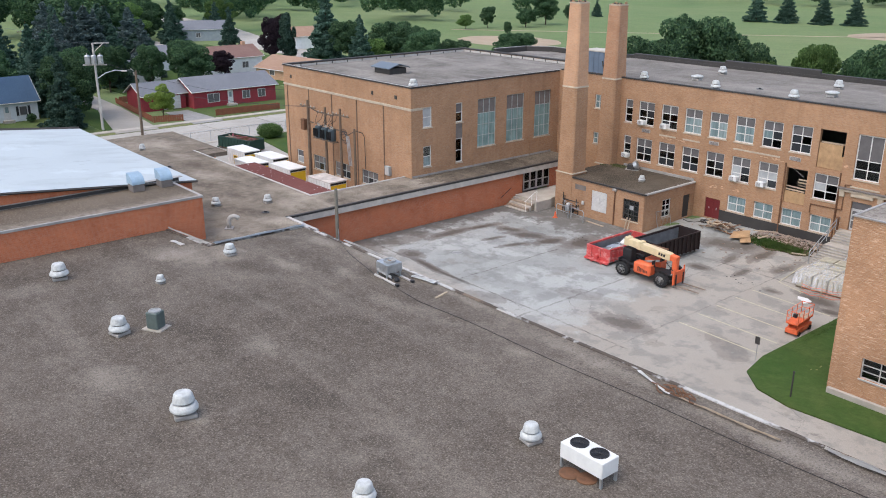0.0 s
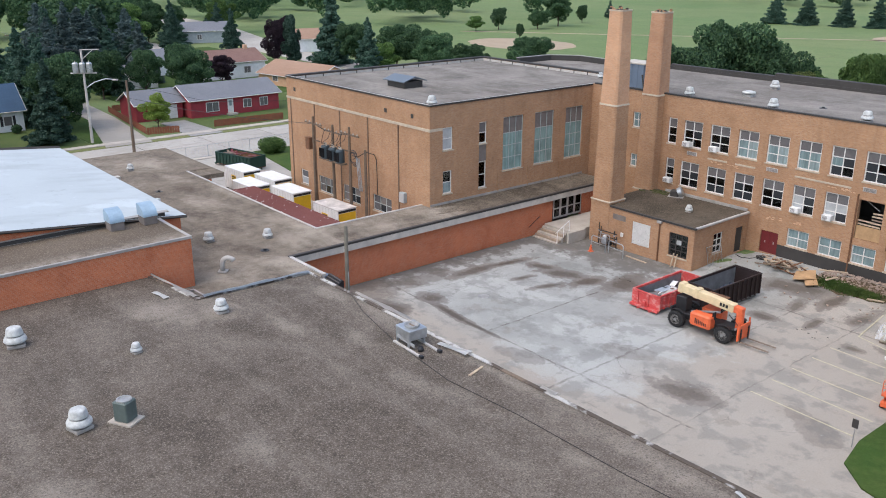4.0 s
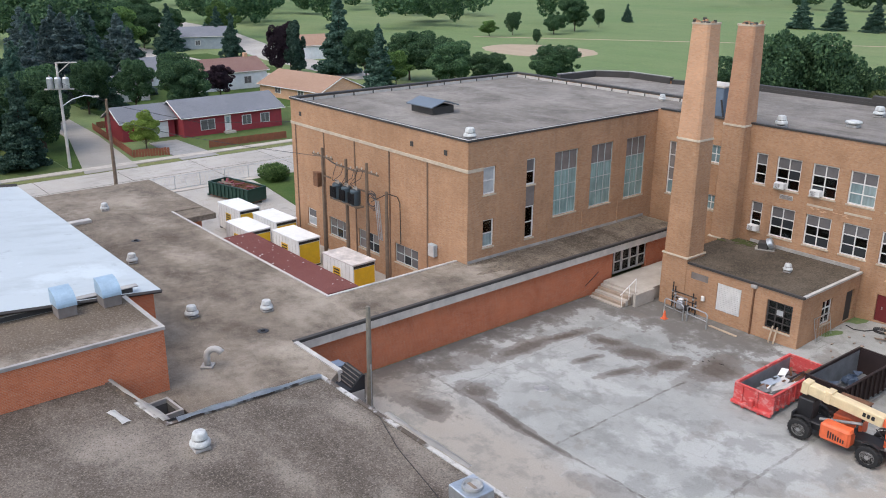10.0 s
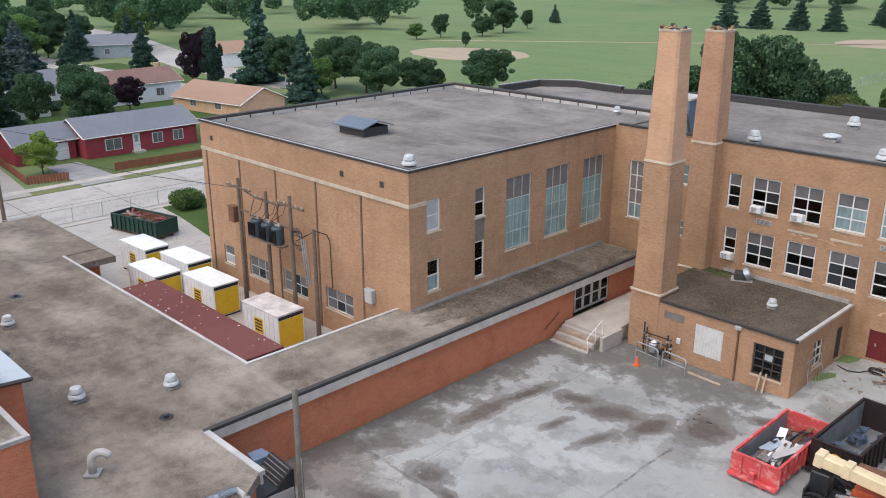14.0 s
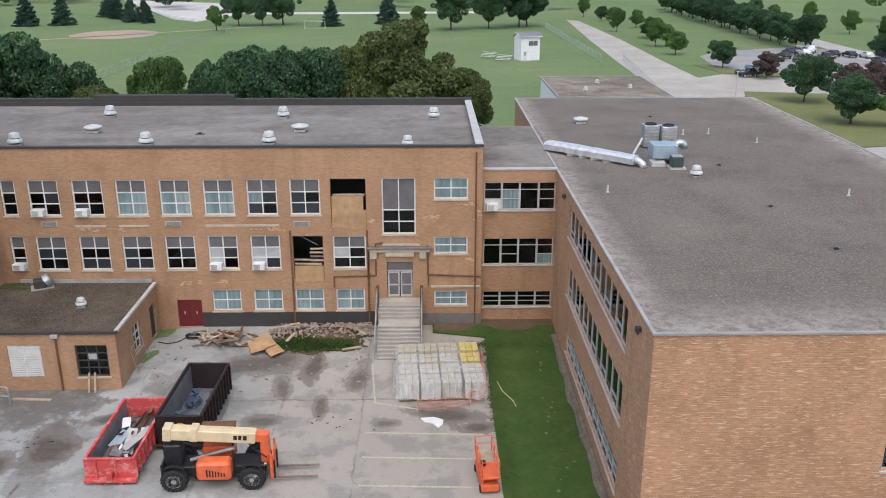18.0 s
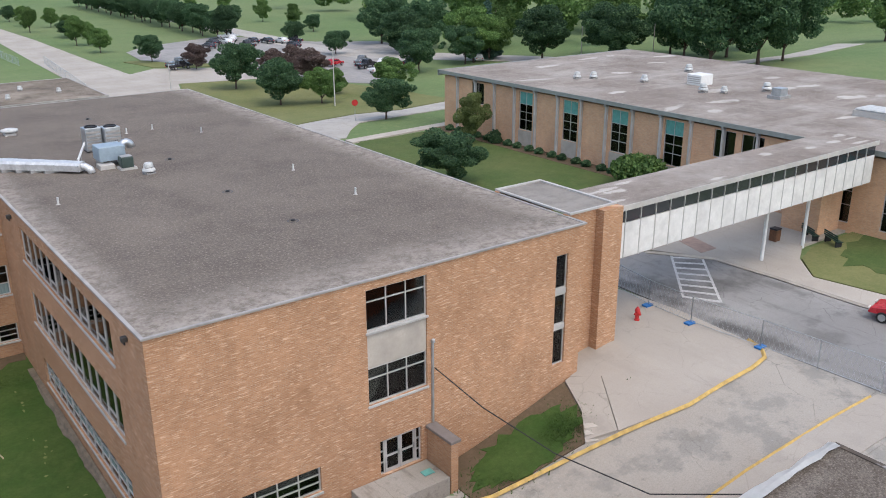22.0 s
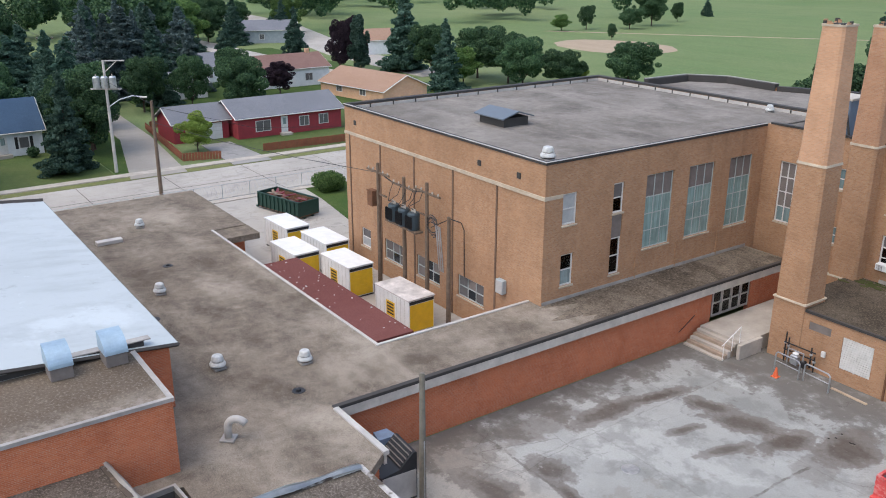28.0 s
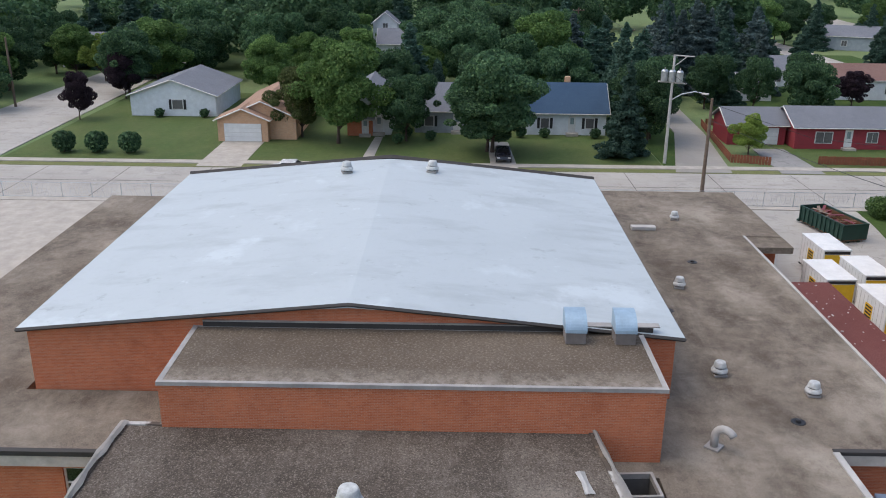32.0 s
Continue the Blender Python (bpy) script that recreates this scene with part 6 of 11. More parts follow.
# ---- roof vents and plant ----
def mushroom_vent(x, y, z, s=1.0, tall=False, label="weathered white mushroom roof vent on a curb"):
    v = thing("roof_vent", label, "roof vent", "roof vents", m=pose(x, y, z, 0, 0, (x * 37 + y * 11) % 40 - 20))
    k = ("vent", s, tall)
    part("curb", kept(k + (0,), lambda: to_mesh("curb", boxb(-0.42 * s, -0.42 * s, 0, 0.42 * s, 0.42 * s, 0.17 * s, 0.03 * s), CAP_MID)), None, v)
    # The necks below skirt and cap are coloured dark for the shaded gaps.
    part("throat", kept(k + (3,), lambda: to_mesh("throat", latheb([(0.31 * s, 0.17 * s), (0.31 * s, 0.3 * s)], 14), CAP_DARK)), None, v)
    part("skirt", kept(k + (1,), lambda: to_mesh("skirt", latheb([(0.36 * s, 0.25 * s), (0.5 * s, 0.27 * s), (0.54 * s, 0.31 * s), (0.54 * s, 0.39 * s), (0.49 * s, 0.5 * s), (0.43 * s, 0.57 * s)], 20), VENT_WHITE)), None, v)
    part("collar", kept(k + (4,), lambda: to_mesh("collar", latheb([(0.35 * s, 0.57 * s), (0.35 * s, 0.63 * s)], 16), PANEL_GREY)), None, v)
    part("cap", kept(k + (2,), lambda: to_mesh("cap", latheb([(0.4 * s, 0.62 * s), (0.415 * s, 0.66 * s), (0.36 * s, 0.9 * s), (0.32 * s, 0.97 * s), (0.24 * s, 1.0 * s), (0.02 * s, 1.01 * s)], 20), VENT_WHITE)), None, v)
    return v


def low_vent(x, y, z, s=1.0):
    v = thing("roof_vent", "low white disc-capped roof vent", "roof vent", "roof vents", m=pose(x, y, z))
    part("curb", kept(("lv0", s), lambda: to_mesh("curb", boxb(-0.4 * s, -0.4 * s, 0, 0.4 * s, 0.4 * s, 0.22 * s, 0.03), CAP_LIGHT)), None, v)
    part("cap", kept(("lv1", s), lambda: to_mesh("cap", latheb([(0.3 * s, 0.22 * s), (0.62 * s, 0.34 * s), (0.62 * s, 0.46 * s), (0.3 * s, 0.55 * s)], 18), VENT_WHITE, True)), None, v)


for x, y, s in ((-3.9, -8.3, 1.15), (-14.2, -7.3, 1.0), (-24.7, -7.1, 1.05), (7.3, 1.8, 0.85), (6.3, -5.9, 0.85)):
    mushroom_vent(x, y, FZ, s)
for x, y, s in ((-20.0, -2.6, 0.55), (-22.1, 3.1, 0.8)):
    mushroom_vent(x, y, FZ, s, label="small weathered roof vent on a gravel roof")
for x, y, s in ((-63.4, 13.5, 0.85), (-49.4, 10.5, 0.9), (-37.9, 9.7, 0.95), (-36.0, 13.6, 0.9)):
    mushroom_vent(x, y, LZ, s * 0.8)
for x, y in ((-59.4, -11.2), (-60.0, -5.1)):
    mushroom_vent(x, y, GR - abs(y - GYC) * (GR - GE) / (GY1 - GYC) + 0.12, 0.85)
for x, y, s in ((-25.2, 50.6, 0.85), (-22.6, 60.4, 0.85), (-17.0, 50.6, 0.85), (-9.8, 59.8, 0.85), (-9.3, 50.8, 0.85), (1.2, 59.3, 0.85), (-0.5, 50.0, 0.7)):
    mushroom_vent(x, y, ZT - 0.28, s)
for x, y in ((-21.8, 54.7), (-7.9, 54.8)):
    low_vent(x, y, ZT - 0.28, 0.95)
mushroom_vent(-36.3, 29.9, AZ - 0.25, 0.85)
mushroom_vent(-38.4, 54.0, AZ - 0.25, 0.6)
low_vent(12.9, 64.5, EZ, 0.95)
mushroom_vent(17.1, 47.5, EZ, 0.72)
mushroom_vent(-19.9, 44.4, 3.62, 0.6, label="small weathered vent on the mossy roof")
for x, y in ((21.8, 60.3), (24.3, 57.1), (24.6, 36.1), (24.4, 43.0), (19.8, 60.0), (11.0, 44.0)):
    v = thing("vent_pipe", "short pale plumbing vent pipe on the gravel roof", "pipe", "plumbing vents", m=pose(x, y, EZ))
    part("pipe", kept("vp", lambda: to_mesh("pipe", latheb([(0.055, 0), (0.055, 0.42)], 8), VENT_WHITE)), None, v)
    part("flashing", kept("vp2", lambda: to_mesh("flashing", latheb([(0.16, 0), (0.07, 0.07)], 10), CAP_LIGHT)), None, v)
for x, y, z in ((19.2, 40.9, EZ), (19.6, 33.9, EZ), (19.1, 67.2, EZ), (19.4, 50.3, EZ), (-14.5, 54.1, ZT - 0.28), (-45.8, 9.0, LZ), (-33.5, 12.0, LZ), (-54.0, 12.5, LZ)):
    v = thing("roof_drain", "dark dished roof drain with a domed strainer", "roof drain", "roof drains", m=pose(x, y, z + 0.004))
    part("dish", kept("rd", lambda: to_mesh("dish", latheb([(0.34, 0), (0.3, 0.03), (0.14, 0.02)], 14), BLACK)), None, v)
    part("strainer", kept("rd2", lambda: to_mesh("strainer", latheb([(0.13, 0.02), (0.11, 0.1), (0.04, 0.13)], 10), BLACK)), None, v)

# twin-fan condenser on legs, with two rusty discs lying under it
ac = thing("air_conditioner", "white twin-fan rooftop condenser standing on short legs", "air conditioner", m=pose(10.37, 1.85, FZ))
bm = boxb(-1.07, -0.49, 0.42, 1.07, 0.49, 1.1, 0.03)
part("casing", bm, WHITE_PAINT, ac)
for x in (-0.5, 0.5):
    fan = part("fan_opening", latheb([(0.02, 1.104), (0.38, 1.104), (0.38, 1.15), (0.35, 1.16), (0.33, 1.11)], 24, x, 0), BLACK, ac, smooth=False)
    grille = bmesh.new()
    for i in range(8):
        a = math.pi * i / 8
        tube(grille, (x - 0.35 * math.cos(a), -0.35 * math.sin(a), 1.155), (x + 0.35 * math.cos(a), 0.35 * math.sin(a), 1.155), 0.008, n=4)
    part("grille", grille, BLACK, fan)
for x in (-1.0, 1.0):
    for y in (-0.43, 0.43):
        part("leg", boxb(x - 0.05, y - 0.05, 0, x + 0.05, y + 0.05, 0.42), GALV, ac)
part("pipe", tubeb((-1.05, 0.2, 0.6), (-1.8, 0.7, 0.05), 0.03), BLACK, ac)
for x, y in ((9.95, 1.25), (10.62, 1.5)):
    solid("metal_disc", latheb([(0.42, 0), (0.42, 0.05), (0.34, 0.07), (0.1, 0.05)], 20), RUST, "rusty orange metal disc lying on gravel", "disc", "rusty discs", m=pose(x, y, FZ))
# grey-green box vent
bv = thing("air_conditioner", "small square grey-green condenser with a round top", "air conditioner", m=pose(-13.7, -5.5, FZ, 0, 0, 30))
part("pad", boxb(-0.6, -0.5, 0, 0.6, 0.5, 0.06), CONCRETE, bv)
part("casing", boxb(-0.36, -0.36, 0.06, 0.36, 0.36, 1.0, 0.05), plain("grey_green_casing", (0.11, 0.14, 0.13), 0.5, 0.1, 0.25, 3), bv)
part("fan_guard", latheb([(0.33, 1.0), (0.33, 1.05), (0.25, 1.06), (0.24, 1.02)], 16), STEEL, bv)
# wrecked unit at the roof's edge
wr = thing("exhaust_unit", "dismantled galvanised rooftop unit on long steel skids", "exhaust unit", m=pose(-12.0, 9.0, FZ, 0, 0, -3))
for y in (-0.72, 0.42):
    part("skid", boxb(-0.75, y - 0.07, 0, 1.75, y + 0.07, 0.1, 0.01), CAP_LIGHT, wr)
    part("skid_cap", boxb(1.6, y - 0.1, 0, 1.85, y + 0.1, 0.16, 0.02), BLACK, wr)
for x, y in ((-0.6, -0.6), (0.45, -0.6), (-0.6, 0.35), (0.45, 0.35)):
    part("leg", boxb(x - 0.05, y - 0.05, 0.1, x + 0.05, y + 0.05, 0.5), GALV, wr)
cas = part("casing", boxb(-0.7, -0.65, 0.42, 0.55, 0.5, 0.98, 0.03), GALV, wr)
part("fan_ring", latheb([(0.36, 0.98), (0.4, 1.0), (0.4, 1.1), (0.33, 1.1), (0.3, 1.0)], 20, -0.05, -0.05), STEEL, cas, "dull steel fan ring")
part("fan_well", latheb([(0.3, 0.982), (0.3, 0.99)], 18, -0.05, -0.05), BLACK, cas)
part("fan_blade", boxb(-0.3, -0.1, 1.0, 0.22, 0.02, 1.02), LUMBER, cas)
for z in (0.3, 0.2):
    part("loose_rail", tubeb((-0.5, -0.68, z + 0.2), (0.8, -0.5, z), 0.04, n=6), STEEL, wr)
part("motor", latheb([(0.16, 0), (0.18, 0.12), (0.1, 0.26)], 12, 1.0, -0.25), BLACK, wr)


def flashing_strip(pts, width, material, label, seed):
    """Bent, torn sheet-metal flashing along an edge."""
    r = random.Random(seed)
    bm = bmesh.new()
    rows = []
    for i in range(len(pts) - 1):
        a, b = Vector(pts[i]), Vector(pts[i + 1])
        n = max(2, int((b - a).length / 0.7))
        for k in range(n + (i == len(pts) - 2)):
            p = a.lerp(b, k / n)
            side = (b - a).normalized().cross(Vector((0, 0, 1)))
            w = width * r.uniform(0.55, 1.2)
            lift = r.uniform(0.02, 0.12)
            rows.append([bm.verts.new(p + side * w * 0.5 + Vector((0, 0, lift * 0.4))), bm.verts.new(p + Vector((0, 0, lift))), bm.verts.new(p - side * w * 0.5 + Vector((0, 0, r.uniform(-0.04, 0.05))))])
    for a, b in zip(rows, rows[1:]):
        bm.faces.new((a[0], b[0], b[1], a[1]))
        bm.faces.new((a[1], b[1], b[2], a[2]))
    bmesh.ops.solidify(bm, geom=bm.faces[:], thickness=0.012)
    return solid("metal_flashing", bm, material, label, "flashing", "torn flashing")


flashing_strip([(-30.3, 2.25, FZ + 0.12), (-27.6, 2.6, FZ + 0.1), (-25.0, 2.9, FZ + 0.1)], 0.3, CAP_LIGHT, "bent pale metal flashing along the roof step", 1)
flashing_strip([(-24.75, 3.2, FZ + 0.1), (-24.6, 6.6, FZ + 0.12), (-24.4, 10.2, FZ + 0.14)], 0.5, GALV, "shiny torn metal flashing on the roof edge", 2)
flashing_strip([(-19.5, 10.55, FZ + 0.12), (-14.0, 10.6, FZ + 0.1)], 0.4, CAP_LIGHT, "crumpled pale flashing on the roof edge", 3)
flashing_strip([(-11.0, 9.9, FZ + 0.1), (-9.0, 10.25, FZ + 0.12)], 0.55, WHITE_PAINT, "loose white metal flashing lying on gravel", 4)
solid("plank", boxb(-0.58, -0.07, 0, 0.58, 0.07, 0.05), LUMBER_PALE, "short pale plank lying on the gravel roof", "plank", "loose planks", m=pose(-7.5, 9.35, FZ, 0, 0, 105))
flashing_strip([(-4.2, 10.55, FZ + 0.1), (-3.2, 10.55, FZ + 0.14)], 0.3, CAP_LIGHT, "peeled pale flashing at the roof edge", 6)
flashing_strip([(6.3, 10.2, FZ + 0.14), (8.0, 9.6, FZ + 0.12), (8.7, 9.45, FZ + 0.1)], 0.28, WHITE_PAINT, "torn white flashing curled onto the roof", 7)
tear = bmesh.new()
tr = random.Random(17)
for i in range(9):
    x0, y0 = 8.2 + tr.uniform(-0.9, 0.8), 9.75 + tr.uniform(-0.25, 0.35)
    rope(tear, [(x0 + 0.25 * k + tr.uniform(-0.08, 0.08), y0 - 0.05 * k + 0.2 * math.sin(k + i), FZ + 0.05 + 0.14 * abs(math.sin(k * 0.9 + i))) for k in range(5)], 0.035, 5)
solid("torn_felt", tear, RUST, "curled strips of torn roofing felt at the edge", "roofing felt")
flashing_strip([(9.1, 9.6, FZ + 0.06), (14.0, 9.65, FZ + 0.08)], 0.2, LUMBER_PALE, "pale strip of lath lying along the roof edge", 12)
flashing_strip([(15.5, 10.5, FZ + 0.1), (21.5, 10.6, FZ + 0.1)], 0.35, CAP_LIGHT, "peeled pale flashing at the roof edge", 8)
flashing_strip([(24.5, 10.75, FZ + 0.12), (31.0, 10.85, FZ + 0.14)], 0.5, WHITE_PAINT, "white metal flashing coming loose", 9)
flashing_strip([(-27.3, 1.3, FZ + 0.05), (-25.9, 1.5, FZ + 0.06)], 0.42, WHITE_PAINT, "loose white sheet-metal panel on gravel", 10)
flashing_strip([(-30.35, -17.0, FZ + 0.1), (-27.4, -17.15, FZ + 0.12), (-20, -17.15, FZ + 0.12)], 0.4, CAP_LIGHT, "bent pale flashing along the roof edge", 11)
# cable across the roof
bm = bmesh.new()
sweep(bm, [(-20.4, 10.5, FZ + 0.03), (-17, 9.3, FZ + 0.02), (-12.6, 8.3, FZ + 0.02), (-7.6, 7.7, FZ + 0.02), (-3.2, 8.0, FZ + 0.02), (3.0, 8.0, FZ + 0.02), (7.9, 8.25, FZ + 0.02), (13.2, 8.3, FZ + 0.02), (24, 8.9, FZ + 0.02)], 0.016, 5)
solid("cable", bm, BLACK, "thin black cable lying across the gravel roof", "cable")

# galvanised hoods on the stage house
for y0 in (1.4, 3.6):
    h = thing("exhaust_hood", "curved galvanised exhaust hood on a flat roof", "exhaust hood", "exhaust hoods", m=pose(-34.6, y0, 6.98))
    part("base", boxb(-0.5, 0.05, 0, 0.5, 0.95, 0.6, 0.02), PANEL_GREY, h, "dark metal curb")
    bm = bmesh.new()
    prof = [(0.55, 0.56)] + [(-0.6 + 1.15 * math.cos(radians(9 * i)), 0.6 + 0.74 * math.sin(radians(9 * i))) for i in range(11)] + [(-0.6, 0.56)]
    a, b = [bm.verts.new((x, 0.02, z)) for x, z in prof], [bm.verts.new((x, 0.98, z)) for x, z in prof]
    bm.faces.new(a[::-1])
    bm.faces.new(b)
    for i in range(len(prof)):
        bm.faces.new((a[i], a[(i + 1) % len(prof)], b[(i + 1) % len(prof)], b[i]))
    bmesh.ops.recalc_face_normals(bm, faces=bm.faces[:])
    part("hood", bm, plain("pale_blue_galvanised", (0.34, 0.46, 0.56), 0.45, 0.3, 0.2, 2), h)
# gooseneck and flat curb on the low roof
g = thing("gooseneck_vent", "pale galvanised gooseneck roof vent", "roof vent", m=pose(-31.3, 7.6, LZ, 0, 0, 50))
part("curb", boxb(-0.32, -0.32, 0, 0.32, 0.32, 0.1, 0.02), CAP_MID, g)
bm = bmesh.new()
sweep(bm, [(0, 0, 0.08), (0, 0, 0.55)] + [(0.42 - 0.42 * math.cos(radians(a)), 0, 0.6 + 0.42 * math.sin(radians(a))) for a in range(10, 151, 20)], 0.17, 16)
part("neck", bm, CAP_LIGHT, g, smooth=True)
solid("skylight_curb", boxb(-0.3, -0.9, 0, 0.3, 0.9, 0.28, 0.03), CAP_LIGHT, "long pale metal roof curb", "roof curb", m=pose(-60.9, 10.6, LZ))
well = thing("roof_opening", "dark square light well with a pale rim", "roof opening", m=pose(-28.2, 3.75, LZ, 0, 0, 4))
for b in ((-0.82, -0.82, 0, 0.82, -0.7, 0.24), (-0.82, 0.7, 0, 0.82, 0.82, 0.24), (-0.82, -0.7, 0, -0.7, 0.7, 0.24), (0.7, -0.7, 0, 0.82, 0.7, 0.24)):
    part("rim", boxb(*b), CAP_MID, well)
# Shaft sides and floor are coloured dark for the shade down the well.
for b in ((-0.82, -0.7, -3.3, -0.71, 0.7, 0.0), (0.71, -0.7, -3.3, 0.82, 0.7, 0.0), (-0.82, -0.82, -3.3, 0.82, -0.71, 0.0), (-0.82, 0.71, -3.3, 0.82, 0.82, 0.0)):
    part("shaft_wall", boxb(*b), INSIDE, well, "shaft wall with the well's shade in its dark colour")
part("shaft_floor", boxb(-0.82, -0.82, -3.4, 0.82, 0.82, -3.3), CAP_DARK, well)
# hatch on the auditorium roof
hat = thing("roof_ventilator", "low gabled metal ventilator with a grey-blue roof", "roof ventilator", m=pose(-46.6, 34.9, AZ - 0.25) @ Matrix.Diagonal((0.72, 0.72, 0.8, 1)))
part("body", boxb(-1.9, -1.5, 0, 1.9, 1.5, 0.75), CAP_DARK, hat)
bm = bmesh.new()
v = [[bm.verts.new((x, y, z)) for y, z in ((-1.95, 0.72), (0, 1.25), (1.95, 0.72), (1.95, 0.82), (0, 1.36), (-1.95, 0.82))] for x in (-2.3, 2.3)]
for i in range(6):
    bm.faces.new((v[0][i], v[0][(i + 1) % 6], v[1][(i + 1) % 6], v[1][i]))
bm.faces.new((v[0][0], v[0][5], v[0][4], v[0][1])), bm.faces.new((v[0][1], v[0][4], v[0][3], v[0][2]))
bm.faces.new((v[1][1], v[1][4], v[1][5], v[1][0])), bm.faces.new((v[1][2], v[1][3], v[1][4], v[1][1]))
bmesh.ops.recalc_face_normals(bm, faces=bm.faces[:])
part("roof", bm, plain("blue_grey_metal", (0.17, 0.2, 0.23), 0.45, 0.4, 0.2, 2), hat)
# plant on the east wing
duct = thing("air_duct", "long foil-wrapped air duct lying on the gravel roof", "air duct")
FOIL = plain("silver_foil_wrap", (0.66, 0.67, 0.67), 0.38, 0.45, 0.3, 3)
run = [Vector((8.95, 54.85, EZ + 0.42)), Vector((10.2, 53.7, EZ + 0.45)), Vector((11.6, 52.4, EZ + 0.44)), Vector((12.9, 51.2, EZ + 0.44)), Vector((14.0, 50.15, EZ + 0.42))]
for k, (a, b) in enumerate(zip(run, run[1:])):
    side = (b - a).cross(Vector((0, 0, 1))).normalized() * 0.40
    bm = bmesh.new()
    loops = []
    for f in (0.0, 0.33, 0.66, 1.0):
        p = a.lerp(b, f)
        puff = 1.0 + 0.05 * math.sin(3.1 * f + k)
        loops.append([bm.verts.new(p + side * u * puff + Vector((0, 0, w))) for u, w in ((-1, -0.26), (1, -0.26), (1.04, 0.1), (0.72, 0.26 * puff), (-0.72, 0.28 * puff), (-1.04, 0.1))])
    for la, lb in zip(loops, loops[1:]):
        for q in range(6):
            bm.faces.new((la[q], la[(q + 1) % 6], lb[(q + 1) % 6], lb[q]))
    bm.faces.new(loops[0][::-1])
    bm.faces.new(loops[-1])
    bmesh.ops.recalc_face_normals(bm, faces=bm.faces[:])
    part("duct", bm, FOIL, duct)
    part("joint_band", tubeb(a.lerp(b, 0.97) + Vector((0, 0, 0.1)) - side * 1.1, a.lerp(b, 0.97) + Vector((0, 0, 0.1)) + side * 1.1, 0.05, n=5), GALV, duct)
for f in (0.1, 0.35, 0.6, 0.85):
    p = run[1].lerp(run[3], f)
    part("support", boxb(p.x - 0.4, p.y - 0.4, EZ, p.x + 0.4, p.y + 0.4, EZ + 0.2), STEEL, duct)
bm = bmesh.new()
sweep(bm, [(13.8, 50.25, EZ + 0.45), (14.15, 49.95, EZ + 0.42), (14.35, 49.78, EZ + 0.26), (14.4, 49.72, EZ + 0.02)], 0.22, 10)
part("elbow", bm, FOIL, duct, smooth=True)
part("strut", boxb(13.7, 50.6, EZ, 13.9, 50.8, EZ + 0.2), LUMBER, duct)
unit = thing("rooftop_unit", "grey twin rooftop air-handling cabinets with galvanised duct", "rooftop unit")
for x, y in ((16.25, 55.8), (17.35, 55.3)):
    cab_ = part("cabinet", boxb(x - 0.53, y - 0.5, EZ + 0.1, x + 0.53, y + 0.5, EZ + 1.62, 0.03), GALV, unit)
    part("fan_opening", latheb([(0.42, EZ + 1.62), (0.42, EZ + 1.7), (0.34, EZ + 1.71), (0.33, EZ + 1.64)], 18, x, y), BLACK, cab_)
    for i in range(5):
        part("coil_slot", boxb(x - 0.45, y - 0.515, EZ + 0.3 + 0.24 * i, x + 0.45, y - 0.501, EZ + 0.44 + 0.24 * i), CAP_MID, cab_)
    for dx in (-0.45, 0.45):
        part("foot", boxb(x + dx - 0.06, y - 0.5, EZ, x + dx + 0.06, y + 0.5, EZ + 0.1), BLACK, cab_)
bm = bmesh.new()
sweep(bm, [(17.1, 52.4, EZ + 0.75)] + [(17.1 + 0.3 * (1 - math.cos(radians(a))), 52.4, EZ + 0.75 + 0.3 * math.sin(radians(a))) for a in (20, 45, 70, 95, 120, 145)] + [(17.7, 52.4, EZ + 0.7)], 0.25, 14)
part("elbow_duct", bm, GALV, unit, smooth=True)
part("mixing_box", boxb(15.15, 50.5, EZ + 0.42, 16.75, 51.9, EZ + 1.3, 0.03), plain("blue_grey_steel", (0.33, 0.41, 0.47), 0.45, 0.3, 0.2, 2), unit)
for x in (15.25, 16.55):
    part("stand_leg", boxb(x, 50.6, EZ, x + 0.12, 51.8, EZ + 0.42), GALV, unit)
part("stand", boxb(15.0, 50.0, EZ, 15.9, 50.9, EZ + 0.3, 0.02), CAP_LIGHT, unit)
part("base", boxb(15.95, 49.1, EZ, 16.95, 50.0, EZ + 0.15), CAP_LIGHT, unit)
blow = part("blower", boxb(16.05, 49.2, EZ + 0.15, 16.8, 49.9, EZ + 0.82, 0.05), plain("dark_green_casing", (0.05, 0.075, 0.065), 0.5, 0.1, 0.25, 3), unit)
part("grille", boxb(16.1, 49.25, EZ + 0.822, 16.75, 49.85, EZ + 0.85), STEEL, blow)
for z in (EZ + 0.55, EZ + 0.68):
    part("pipe", tubeb((14.0, 51.0, z), (15.6, 55.3, z + 0.1), 0.045), WHITE_PAINT, unit)
part("pipe_post", tubeb((14.6, 52.6, EZ), (14.6, 52.6, EZ + 0.75), 0.03), STEEL, unit)

